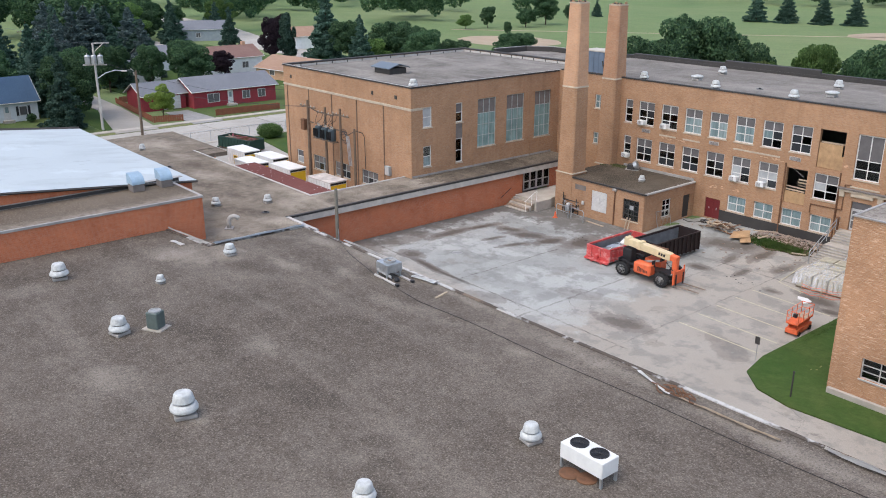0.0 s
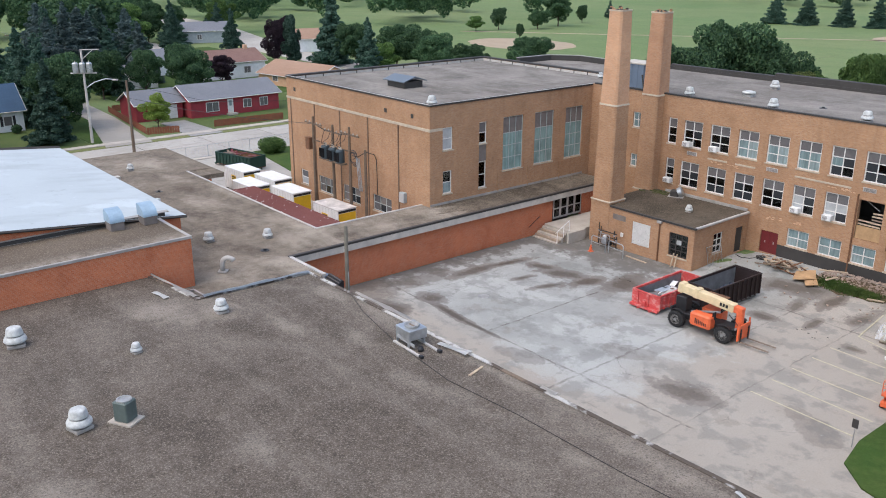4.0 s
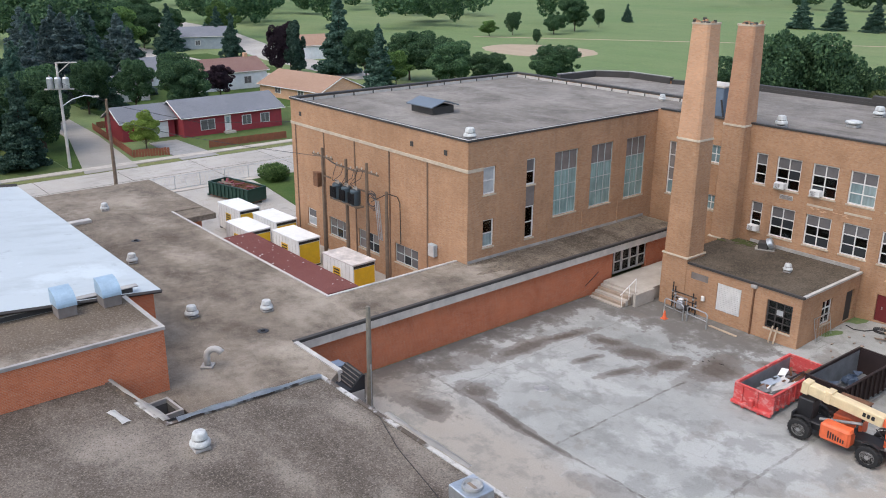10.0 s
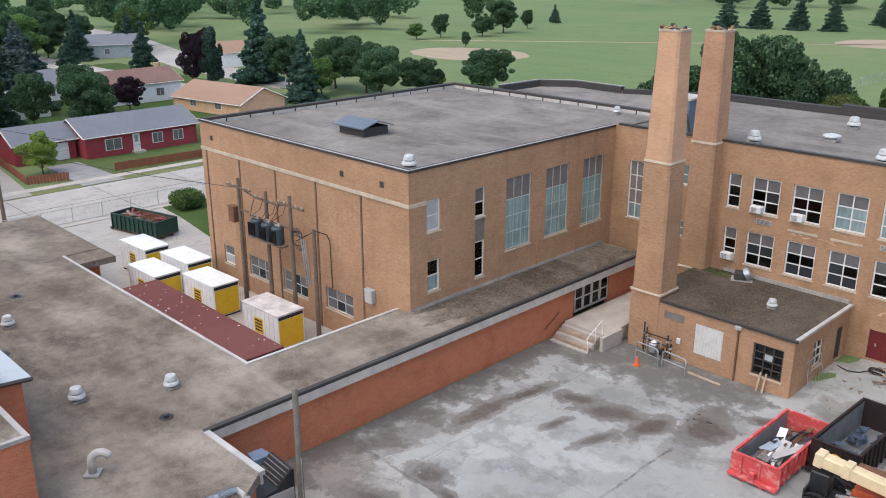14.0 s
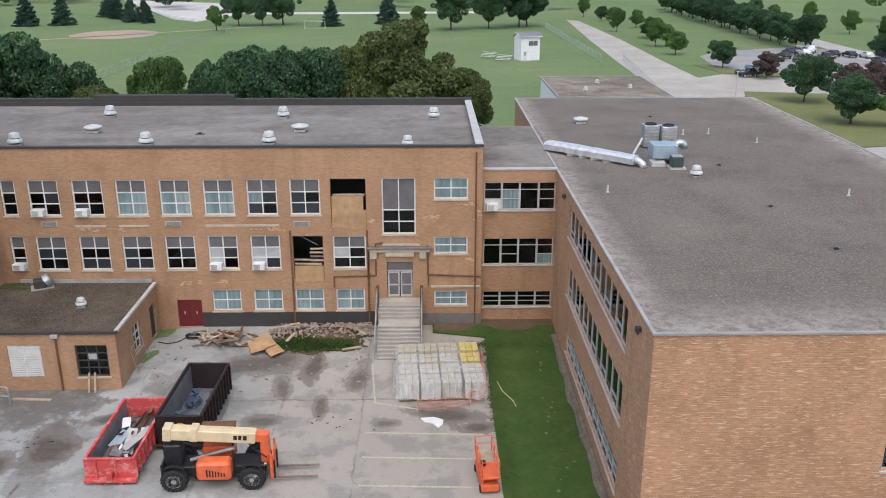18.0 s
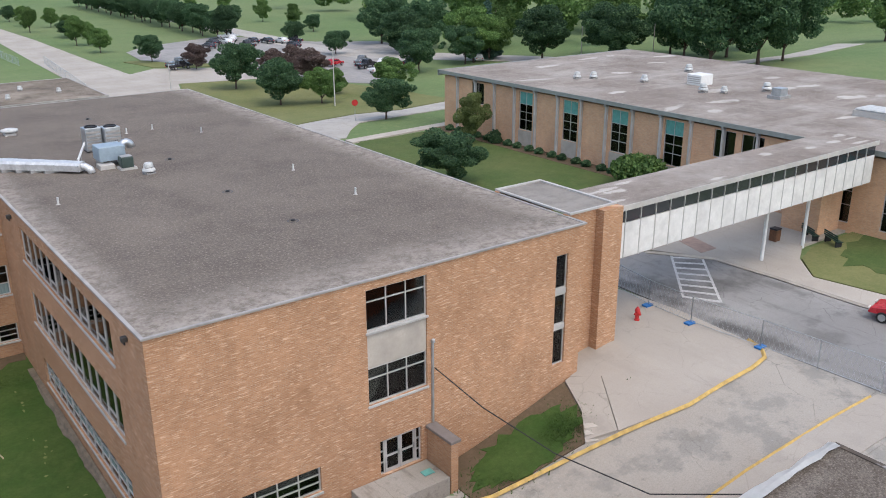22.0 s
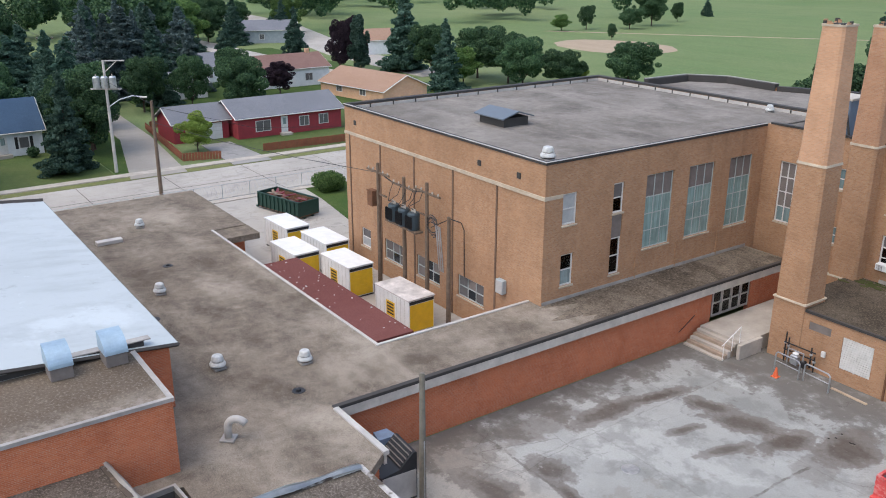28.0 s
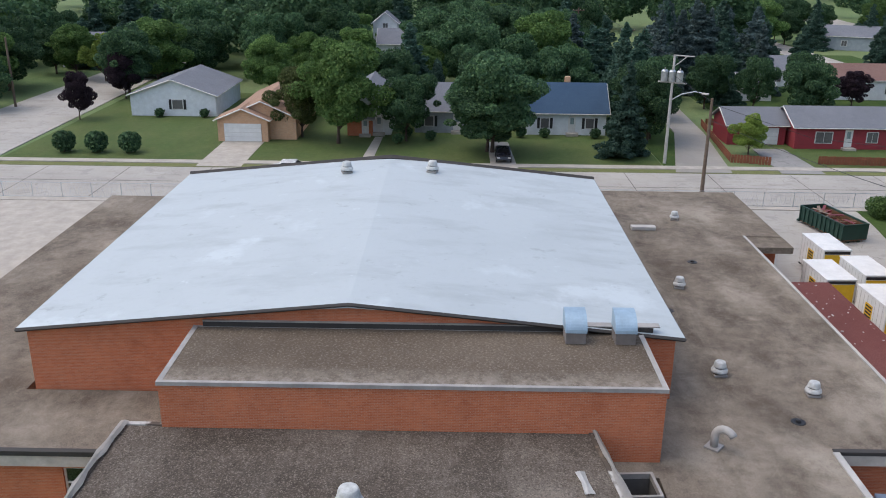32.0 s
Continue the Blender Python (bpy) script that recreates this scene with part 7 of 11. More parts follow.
# ---- doors and stairs ----
def leaf_door(parent, x, y, face, u0, u1, z0, z1, lites, frame_mat, fill, name="door"):
    """One door leaf with glazed lites and a handle."""
    w, h = u1 - u0, z1 - z0
    m = pose(x, y, 0, 0, 0, TURN[face]) @ pose(u0, 0.12, z0)
    d = bmesh.new()
    rail = 0.1
    for b in ((0, 0, 0, rail, 0.05, h), (w - rail, 0, 0, w, 0.05, h), (rail, 0, 0, w - rail, 0.05, rail * 1.6), (rail, 0, h - rail, w - rail, 0.05, h), (rail, 0, h * 0.45, w - rail, 0.05, h * 0.45 + rail)):
        boxm(d, *b)
    door = part(name, d, frame_mat, parent, m=m)
    part("pane", boxb(rail, 0.02, rail * 1.6, w - rail, 0.03, h * 0.45), fill, door)
    part("pane", boxb(rail, 0.02, h * 0.45 + rail, w - rail, 0.03, h - rail), fill, door)
    part("handle", boxb(w - rail * 0.8, -0.05, h * 0.4, w - rail * 0.45, 0.0, h * 0.58), STEEL, door, "steel pull handle")
    return door


# main entrance
ent = thing("entrance_door", "grey aluminium double entrance door with a glazed transom", "door")
for a in (0.0, 0.82):
    leaf_door(ent, -1.88, YF, "s", a + 0.02, a + 0.78, 2.42, 4.15, 2, FRAME_ALU, PANE["B"])
part("transom", boxb(-1.88, YF + 0.12, 4.17, -0.27, YF + 0.18, 4.26), FRAME_ALU, ent)
part("pane", boxb(-1.88, YF + 0.14, 4.26, -0.27, YF + 0.16, 4.86), PANE["B"], ent)
sur = thing("door_surround", "carved limestone hood above the entrance", "door surround")
part("lintel", boxb(-3.0, YF - 0.22, 5.55, 0.85, YF - 0.003, 5.75, 0.03), LIMESTONE, sur)
part("cornice", boxb(-3.15, YF - 0.3, 5.75, 1.0, YF - 0.003, 5.9, 0.03), PANEL_GREY, sur)
for x in (-2.75, 0.4):
    part("bracket", boxb(x - 0.22, YF - 0.18, 5.1, x + 0.22, YF - 0.003, 5.55, 0.03), LIMESTONE, sur)
part("pediment", boxb(-2.0, YF - 0.2, 5.25, -0.15, YF - 0.003, 5.55, 0.03), LIMESTONE, sur)
for x in (-3.05, 0.75):
    part("pipe", boxb(x - 0.04, YF - 0.1, 3.2, x + 0.04, YF - 0.003, 5.55), RUST, sur)
st = thing("entrance_stairs", "worn concrete entrance stairs with steel railings", "stairs")
y_top, y_bot = 47.75, 43.75
part("landing", boxb(-2.5, y_top, 0.0, 0.3, YF - 0.004, 2.38), CONCRETE, st)
y, z = y_top, 2.38
for k in range(13):
    run_ = 1.15 if k == 4 else 0.235
    z -= 0.155
    part("step", boxb(-2.4, y - run_, 0.0, 0.2, y, z, 0.015), CONCRETE, st)
    part("nosing", boxb(-2.4, y - run_ - 0.02, z - 0.035, 0.2, y - run_ + 0.06, z + 0.004), CAP_MID, st)
    y -= run_
for x in (-2.5, 0.3):
    s_ = -1 if x < 0 else 1
    bm = bmesh.new()
    for h in (0.5, 0.95):
        rope(bm, [(x + 0.03 * s_, YF - 0.1, 2.38 + h), (x + 0.03 * s_, y_top, 2.38 + h), (x + 0.03 * s_, y_bot + 0.1, 0.42 + h)], 0.035, 6)
    for t in (0.0, 0.33, 0.66, 1.0):
        y = y_top + (y_bot + 0.1 - y_top) * t
        tube(bm, (x + 0.03 * s_, y, 2.38 - 2.1 * t), (x + 0.03 * s_, y, 3.33 - 1.96 * t), 0.035, n=6)
    part("railing", bm, GALV, st)
    part("newel", boxb(x - 0.1, YF - 0.75, 2.0, x + 0.1, YF - 0.55, 3.5, 0.02), RUST, st)
# basement door
bd = thing("basement_door", "dark red steel double door in the brick wall", "door")
for a in (-15.48, -14.7):
    d = part("door_leaf", boxb(a, YF + 0.08, 0.46, a + 0.77, YF + 0.14, 2.32, 0.01), DOOR_RED, bd)
    part("handle", boxb(a + 0.36, YF + 0.05, 1.3, a + 0.44, YF + 0.08, 1.5), STEEL, d)
# east wing door
ed = thing("entrance_door", "grey aluminium double door with dark glazing and sidelights", "door")
for a, b in ((0.32, 1.12), (1.14, 1.94)):
    leaf_door(ed, 18.6, EY0, "s", a, b, 1.07, 2.8, 2, FRAME_ALU, GLASS)
for a in (0.0, 1.96):
    window(ed, 18.6, EY0, "s", a, a + 0.29, 1.07, 2.83, [1], [1, 1, 1], "G", FRAME_ALU, sill=False)
DAMP_LANDING = paving("damp_landing_concrete", (0.27, 0.245, 0.21), (0.36, 0.33, 0.29), (0.10, 0.085, 0.07), 0.9, 0.4)
wing = thing("brick_wing_wall", "low brick wing wall with a concrete cap beside a door", "wall")
part("wall", boxb(21.15, 22.9, -0.3, 21.55, 24.74, 2.7), BRICK_TAN, wing)
part("cap", boxb(21.05, 22.8, 2.7, 21.65, 24.74, 2.85, 0.02), PANEL_GREY, wing)
solid("door_mat", boxb(20.2, 23.6, 1.022, 20.75, 24.0, 1.07, 0.01), PANEL_TEAL, "small green mat on a damp landing", "mat")
solid("door_landing", boxb(17.0, 22.9, -0.2, 21.1, 24.74, 1.02, 0.02), DAMP_LANDING, "grey concrete landing before a wing door", "landing")
solid("concrete_ledge", boxb(9.0, 24.5, -0.2, 17.75, 24.75, 0.42, 0.02), CONCRETE, "pale concrete ledge along the wall foot", "ledge")
# steps up to the plaza
ps = thing("plaza_steps", "short flight of pale concrete steps beside the plaza", "stairs")
for i in range(3):
    part("step", prismb([(27.35 + 0.25 * i, 20.62 + 0.3 * i), (28.7 + 0.25 * i, 19.98 + 0.3 * i), (28.95 + 0.25 * i, 20.28 + 0.3 * i), (27.6 + 0.25 * i, 20.92 + 0.3 * i)], 0.9, 1.62 + 0.14 * i), CONCRETE, ps)

# side steps by the connector
STEP_STONE = plain("worn_step_stone", (0.36, 0.28, 0.21), 0.9, 0, 0.3, 1.5)
ss = thing("side_stairs", "concrete side stairs and landing with a low wall", "stairs")
part("landing", boxb(-31.2, 38.9, -0.1, -28.0, 46.5, 0.95, 0.02), CONCRETE, ss)
for i in range(5):
    part("step", boxb(-31.2, 38.9 - 0.3 * (i + 1), -0.1, -28.3, 38.9 - 0.3 * i, 0.95 - 0.17 * (i + 1), 0.015), STEP_STONE if i % 2 else CONCRETE, ss)
part("side_wall", boxb(-28.0, 38.4, -0.1, -27.75, 40.6, 0.95, 0.02), CONCRETE, ss)
for y in (37.4, 38.2, 38.9):
    part("rail_post", tubeb((-28.2, y, 0.1 + (y - 37.4) * 0.5), (-28.2, y, 1.2 + (y - 37.4) * 0.5), 0.025, n=6), WHITE_PAINT, ss)
part("handrail", tubeb((-28.2, 37.2, 1.1), (-28.2, 38.9, 1.95), 0.03, n=6), WHITE_PAINT, ss)
part("bench", boxb(-28.4, 44.6, 0.95, -27.6, 47.2, 1.6, 0.02), CONCRETE, ss)
cd = thing("glazed_doors", "dark glazed entrance doors under the flat roof edge", "door")
for i in range(4):
    leaf_door(cd, -31.44, 40.3, "e", 0.1 + 0.95 * i, 1.0 + 0.95 * i, 0.97, 2.95, 2, FRAME_ALU, GLASS)
part("wall", boxb(-31.84, 44.2, -0.2, -31.5, 48.4, 3.1), BRICK_RED, LOW)
# Backing behind the glazed doors, in the shade-dark interior colour.
part("wall", boxb(-33.6, 40.1, -0.2, -33.4, 44.4, 3.1), INSIDE, LOW)
solid("handrail", tubeb((-31.3, 37.0, 0.9), (-31.3, 38.4, 1.7), 0.03, n=6), BLACK, "dark steel handrail on the brick wall", "handrail")

# sign and stake at the lawn's corner
sg = thing("sign_post", "thin post with a small dark sign beside the lawn", "sign", m=pose(4.1, 25.2, rise(4.1, 25.2)))
part("post", tubeb((0, 0, 0), (0, 0, 1.7), 0.03, n=6), STEEL, sg)
part("plate", boxb(-0.16, -0.045, 1.15, 0.16, -0.03, 1.65), CAP_DARK, sg)
sk = thing("post", "short dark metal post standing in the lawn", "post", m=pose(8.0, 22.4, rise(8.0, 22.4) + 0.05))
part("shaft", tubeb((0, 0, 0), (0, 0, 1.6), 0.05, n=8), CAP_DARK, sk)
part("cap", latheb([(0.08, 1.6), (0.06, 1.66), (0.01, 1.68)], 8), CAP_DARK, sk)


fc = thing("conduit", "dark conduit run along the brick facade", "conduit")
for a, b in (((0.75, 4.0), (4.1, 3.85)), ((-5.3, 3.9), (-2.6, 3.95)), ((-2.6, 3.95), (-2.6, 6.1)), ((-2.6, 6.1), (-2.1, 6.15)), ((0.7, 4.0), (0.7, 6.0)), ((-5.3, 3.9), (-5.3, 3.15))):
    part("pipe", tubeb((a[0], YF - 0.06, a[1]), (b[0], YF - 0.06, b[1]), 0.045, n=6), RUST, fc)
for x0, x1, z, mat_ in ((0.9, 4.1, 3.15, LIMESTONE), (-2.2, 0.2, 6.02, LIMESTONE)):
    part("stone_band", boxb(x0, YF - 0.07, z - 0.06, x1, YF - 0.002, z + 0.07, 0.01), mat_, MAIN)
pr = random.Random(23)
for cx_, cz_, w_, h_ in ((0.95, 7.85, 0.5, 0.12), (3.8, 8.1, 0.3, 0.5), (3.4, 8.7, 0.35, 0.12), (-19.4, 7.1, 1.6, 0.1), (-14.6, 3.5, 0.8, 0.14), (-9.4, 7.1, 1.2, 0.1), (3.5, 5.0, 0.4, 0.1), (-2.9, 7.6, 0.3, 0.12), (-12.2, 3.6, 0.6, 0.1)):
    for k in range(int(6 + w_ * 6)):
        u, v = cx_ + pr.uniform(-w_, w_), cz_ + round(pr.uniform(-h_, h_) / 0.075) * 0.075
        if not any(a + XW - 0.15 < u < b + XW + 0.15 and c - 0.2 < v < d + 0.1 for a, b, c, d in ops):
            part("patched_brick", kept("pbrick", lambda: to_mesh("patched_brick", boxb(-0.1, -0.008, -0.032, 0.1, 0.0, 0.032), BRICK_PALE)), None, MAIN, m=pose(u, YF - 0.002, v))


# ---- boarded openings, window air conditioners, wall fittings ----
bw = thing("window_boarding", "plywood boards covering an open window", "boarding")
part("board", boxb(-5.3, YF + 0.1, 7.12, -3.14, YF + 0.13, 8.3), PLYWOOD, bw)
part("board", boxb(-5.28, YF + 0.07, 8.0, -3.3, YF + 0.1, 9.2), PLYWOOD, bw, "second plywood sheet")
part("brace", boxb(-5.2, YF + 0.2, 9.2, -3.2, YF + 0.25, 9.32), LUMBER_PALE, bw)
bw = thing("window_boarding", "broken timber boarding in a wrecked window", "boarding")
part("board", boxb(-7.8, YF + 0.08, 3.57, -5.95, YF + 0.12, 4.6), PLYWOOD, bw)
for i, (x, z, a) in enumerate(((-6.9, 4.72, 1), (-6.3, 4.95, -1), (-6.3, 5.2, 2), (-6.35, 5.45, 0), (-6.3, 5.7, -2), (-7.0, 4.95, 1))):
    part("plank", boxb(-0.46 if x > -6.5 else -0.85, 0, -0.06, 0.46 if x > -6.5 else 0.85, 0.04, 0.06), LUMBER if i == 2 else LUMBER_PALE, bw, m=pose(x, YF + 0.1 + 0.03 * i, z, 0, a, 0))
part("loose_wire", tubeb((-7.4, YF + 0.2, 6.6), (-6.3, YF + 0.15, 6.0), 0.02, n=5), STEEL, bw)


def window_ac(x, z, w=0.75, y=YF):
    a = thing("window_air_conditioner", "off-white window air conditioner jutting from a sash", "air conditioner", "window air conditioners", m=pose(x, y, z))
    part("casing", kept(("wac", w), lambda: to_mesh("casing", boxb(0, -0.38, 0, w, 0.12, 0.42, 0.02), WHITE_PAINT)), None, a)
    bm = bmesh.new()
    for i in range(5):
        boxm(bm, 0.08, -0.392, 0.06 + 0.065 * i, w * 0.62, -0.378, 0.09 + 0.065 * i)
    part("grille", bm, PANEL_GREY, a)


for x, z in ((-23.8, 8.08), (-21.1, 8.08), (-13.1, 4.48), (-10.4, 4.48), (-25.5, 4.52)):
    window_ac(x, z)
window_ac(4.45, 8.15, 0.7, 49.1)
for x, z in ((-22.9, 7.5), (-15.2, 7.5), (-7.2, 7.45)):
    g = thing("wall_grille", "small metal wall grille below a window", "grille", "wall grilles", m=pose(x, YF, z))
    part("frame", boxb(-0.5, -0.05, -0.16, 0.5, -0.002, 0.16), CAP_LIGHT, g)
    for i in range(4):
        part("slat", boxb(-0.45, -0.065, -0.12 + 0.07 * i, 0.45, -0.05, -0.08 + 0.07 * i), PANEL_GREY, g)
for x in (-7.95, -3.1, 3.75):
    d = thing("downpipe", "dark rusty downpipe on the brick wall", "downpipe", "downpipes")
    part("pipe", boxb(x - 0.05, YF - 0.1, 0.4, x + 0.05, YF - 0.02, 7.0 if x < 3 else 12.0), RUST, d)
for y in (40.0, 36.2, 44.2):
    d = thing("wall_flue", "dark vertical stain strip and pipe on the brick", "downpipe", "downpipes")
    part("pipe", boxb(AX1 + 0.004, y - 0.04, LZ + 0.1, AX1 + 0.07, y + 0.04, 5.4), BRICK_TAN, d)
# boiler house fittings
bp = thing("downpipe", "dark downpipe with a hopper on the boiler house", "downpipe", "downpipes")
part("pipe", boxb(-20.11, 40.69, 0, -20.02, 40.79, 3.3), RUST, bp)
part("hopper", boxb(-20.28, 40.55, 3.3, -19.85, 40.8, 3.52, 0.03), CAP_MID, bp)
bl = thing("louvre_slats", "white louvre slats of the boiler house vent", "louvre")
for i in range(14):
    part("slat", boxb(-22.8, 40.8, 0.9 + 0.135 * i, -21.05, 40.88, 0.98 + 0.135 * i), FRAME_WHITE, bl)
part("mullion", boxb(-21.96, 40.78, 0.85, -21.89, 40.86, 2.8), FRAME_WHITE, bl)
gm = thing("gas_meter", "grey gas meter with pipes beside the brick wall", "gas meter", m=pose(-25.15, 40.1, 0))
part("meter", boxb(-0.25, -0.2, 0.35, 0.25, 0.2, 0.95, 0.06), GALV, gm)
part("regulator", latheb([(0.12, 0.95), (0.2, 1.05), (0.05, 1.15)], 12), WHITE_PAINT, gm)
bm = bmesh.new()
rope(bm, [(-0.5, 0, 0), (-0.5, 0, 1.2), (0.5, 0, 1.2), (0.5, 0, 0)], 0.04, 8)
part("pipe", bm, STEEL, gm)
for i, (x, z, h) in enumerate(((-0.75, 0.2, 1.5), (-0.95, 0.1, 1.9), (0.75, 0.3, 1.3), (1.0, 0.1, 1.0))):
    part("riser", tubeb((x, 0.35, z), (x, 0.35, z + h), 0.045, n=7), BLACK, gm)
    part("valve", latheb([(0.07, z + h * 0.6), (0.11, z + h * 0.6 + 0.06), (0.07, z + h * 0.6 + 0.14)], 8, x, 0.35), STEEL, gm)
for z in (0.45, 0.9, 1.35):
    part("header", tubeb((-1.0, 0.3, z), (1.05, 0.3, z), 0.04, n=7), BLACK, gm)
part("meter", boxb(0.35, -0.1, 0.3, 0.7, 0.2, 0.75, 0.06), BLACK, gm)
part("wall_box", boxb(1.25, 0.48, 1.2, 1.5, 0.62, 1.55, 0.02), FRAME_WHITE, gm)
for x in (-25.05, -23.15):
    b = thing("steel_barrier", "bent galvanised tube barrier before the meter", "barrier", "barriers", m=pose(x, 39.2, 0, 0, 0, -6))
    bm = bmesh.new()
    rope(bm, [(-0.85, 0, 0), (-0.85, 0, 1.0), (-0.7, 0, 1.12), (0.7, 0, 1.12), (0.85, 0, 1.0), (0.85, 0, 0)], 0.045, 8)
    part("frame", bm, GALV, b)
    part("rail", tubeb((-0.85, 0, 0.55), (0.85, 0, 0.55), 0.03, n=6), GALV, b)
hd = thing("exhaust_hood", "grey hooded exhaust fan leaning on the mossy roof", "exhaust hood", m=pose(-23.6, 47.6, 3.62, 0, 0, 25))
part("housing", boxb(-0.42, -0.35, 0, 0.3, 0.35, 0.55, 0.06), CAP_DARK, hd)
part("hood", latheb([(0.42, 0), (0.42, 0.28), (0.36, 0.36), (0.3, 0.37)], 18), GALV, hd, m=pose(0.25, 0, 0.38, 0, 62, 0))
part("base", boxb(-0.6, -0.5, 0, 0.75, 0.5, 0.04), CAP_MID, hd)
MOSS = grass_mat("green_roof_moss", (0.06, 0.075, 0.022), (0.1, 0.1, 0.04), (0.035, 0.042, 0.018), 0.8)
mr = random.Random(19)
for i in range(16):
    cx_, cy_ = -24.9 + mr.gauss(0, 0.75), 47.6 + mr.gauss(0, 0.35)
    pts_ = [(cx_ + math.cos(k * 0.7) * mr.uniform(0.12, 0.5), min(48.25, cy_ + math.sin(k * 0.7) * mr.uniform(0.08, 0.25))) for k in range(9)]
    solid("moss_patch", prismb(pts_, 3.6, 3.636 + 0.002 * i), MOSS, "green moss growing on the tar roof", "moss", "moss patches")
# yard corner by the boiler house
fpn = thing("fence_panel", "loose wire fence panel leaning on the boiler house", "fence panel", m=pose(-16.35, 43.6, 0, 0, -12, 0))
for a, b in (((0, -1.0, 0), (0, -1.0, 1.7)), ((0, 1.0, 0), (0, 1.0, 1.7)), ((0, -1.0, 1.7), (0, 1.0, 1.7)), ((0, -1.0, 0.1), (0, 1.0, 0.1))):
    part("tube", tubeb(a, b, 0.025, n=6), GALV, fpn)
for i in range(9):
    part("wire", tubeb((0, -0.8 + 0.2 * i, 0.1), (0, -0.8 + 0.2 * i, 1.7), 0.007, n=3), GALV, fpn)
bm = bmesh.new()
rope(bm, [(-16.3, 46.4, 0.35), (-15.6, 46.1, 0.36), (-15.0, 46.3, 0.4), (-14.6, 46.9, 0.45)] + [(-14.2 + 0.45 * math.cos(k * 0.7), 46.8 + 0.35 * math.sin(k * 0.7), 0.45 + 0.008 * k) for k in range(24)], 0.03, 5)
solid("hose", bm, BLACK, "coiled dark hose on the paving by the red door", "hose")
cone = thing("traffic_cone", "small orange traffic cone on the damp paving", "traffic cone", m=pose(-25.2, 38.4, 0))
part("base", boxb(-0.2, -0.2, 0, 0.2, 0.2, 0.04), ORANGE, cone)
part("cone", latheb([(0.16, 0.04), (0.04, 0.6)], 14), ORANGE, cone)
for x, a in ((-18.5, 8), (-18.15, 5)):
    solid("plank", boxb(-0.05, -0.02, 0, 0.05, 0.02, 1.15), LUMBER_PALE, "short pale plank leaning on the wall", "plank", "loose planks", m=pose(x, 40.45, 0.02, -14, a * 0.3, 0))
solid("plank", boxb(-1.1, -0.09, 0, 1.1, 0.09, 0.06), LUMBER_PALE, "long pale plank lying on the paving", "plank", "loose planks", m=pose(-21.4, 39.7, 0.0, 0, 0, -4))

# ---- telescopic handler ----
th = thing("telehandler", "orange and cream telescopic handler with long forks", "telehandler", m=pose(-9.3, 32.05, 0, 0, 0, 2) @ Matrix.Diagonal((1, 1, 0.93, 1)))


def wheel(parent, x, y, r=0.6, w=0.42, spin=1):
    bm = bmesh.new()
    lathe(bm, [(r * 0.55, -w / 2), (r * 0.9, -w / 2), (r, -w * 0.32), (r, w * 0.32), (r * 0.9, w / 2), (r * 0.55, w / 2)], 26)
    for i in range(20):
        a = 2 * math.pi * i / 20
        c, s = math.cos(a), math.sin(a)
        for k in (-1, 1):
            tube(bm, (c * r, s * r, 0.0), (math.cos(a + 0.14) * r, math.sin(a + 0.14) * r, k * w * 0.42), 0.035, n=4)
    tyre = part("wheel", bm, RUBBER, parent, "chunky black tyre", m=pose(x, y, r, 90, 0, 0))
    part("rim", latheb([(r * 0.62, -w * 0.5), (r * 0.54, -w * 0.4), (r * 0.2, -w * 0.24), (r * 0.2, w * 0.24), (r * 0.54, w * 0.4), (r * 0.62, w * 0.5)], 20), CAP_LIGHT, tyre, "grey steel rim")
    part("hub", latheb([(r * 0.2, -w * 0.52), (r * 0.24, 0), (r * 0.2, w * 0.52)], 12), STEEL, tyre)


for x in (-1.78, 1.78):
    for y in (-1.0, 1.0):
        wheel(th, x, y)
part("chassis", boxb(-2.3, -0.55, 0.55, 2.35, 0.55, 1.0, 0.05), BLACK, th)
for x in (-1.78, 1.78):
    part("axle", boxb(x - 0.16, -0.85, 0.5, x + 0.16, 0.85, 0.82, 0.05), BLACK, th)
for x in (-1.78, 1.78):
    for y in (-1.0, 1.0):
        bm = bmesh.new()
        arc = []
        for i in range(8):
            a0 = math.radians(50 + 11 * i)
            arc.append([bm.verts.new((x + q * math.cos(a0), y + d, 0.66 + q * math.sin(a0))) for q, d in ((0.7, -0.12), (0.72, -0.12), (0.72, 0.12), (0.7, 0.12))])
        for i in range(7):
            for k in range(4):
                bm.faces.new((arc[i][k], arc[i][(k + 1) % 4], arc[i + 1][(k + 1) % 4], arc[i + 1][k]))
        bm.faces.new(arc[0])
        bm.faces.new(arc[-1][::-1])
        bmesh.ops.recalc_face_normals(bm, faces=bm.faces[:])
        part("mudguard", bm, BLACK, th)
bm = boxb(-0.72, -1.22, 0.6, 0.85, -0.45, 1.6, 0.12)
pod = part("engine_cover", bm, ORANGE, th)
for i in range(7):
    part("louvre_slot", boxb(-0.26 + 0.13 * i, -1.235, 0.85, -0.19 + 0.13 * i, -1.222, 1.28 - 0.04 * i), BLACK, pod)
part("exhaust", tubeb((0.95, -0.8, 1.4), (0.95, -0.8, 2.0), 0.06, n=8), BLACK, th)
cabin = part("cab", boxb(-0.75, 0.35, 0.7, 0.75, 1.2, 1.5, 0.06), ORANGE, th)
for x in (-0.72, 0.72):
    for y in (0.4, 1.16):
        part("pillar", boxb(x - 0.04, y - 0.04, 1.5, x + 0.04, y + 0.04, 2.4), BLACK, cabin)
part("roof", boxb(-0.82, 0.32, 2.4, 0.82, 1.25, 2.48, 0.03), RUST, cabin, "dull red cab roof")
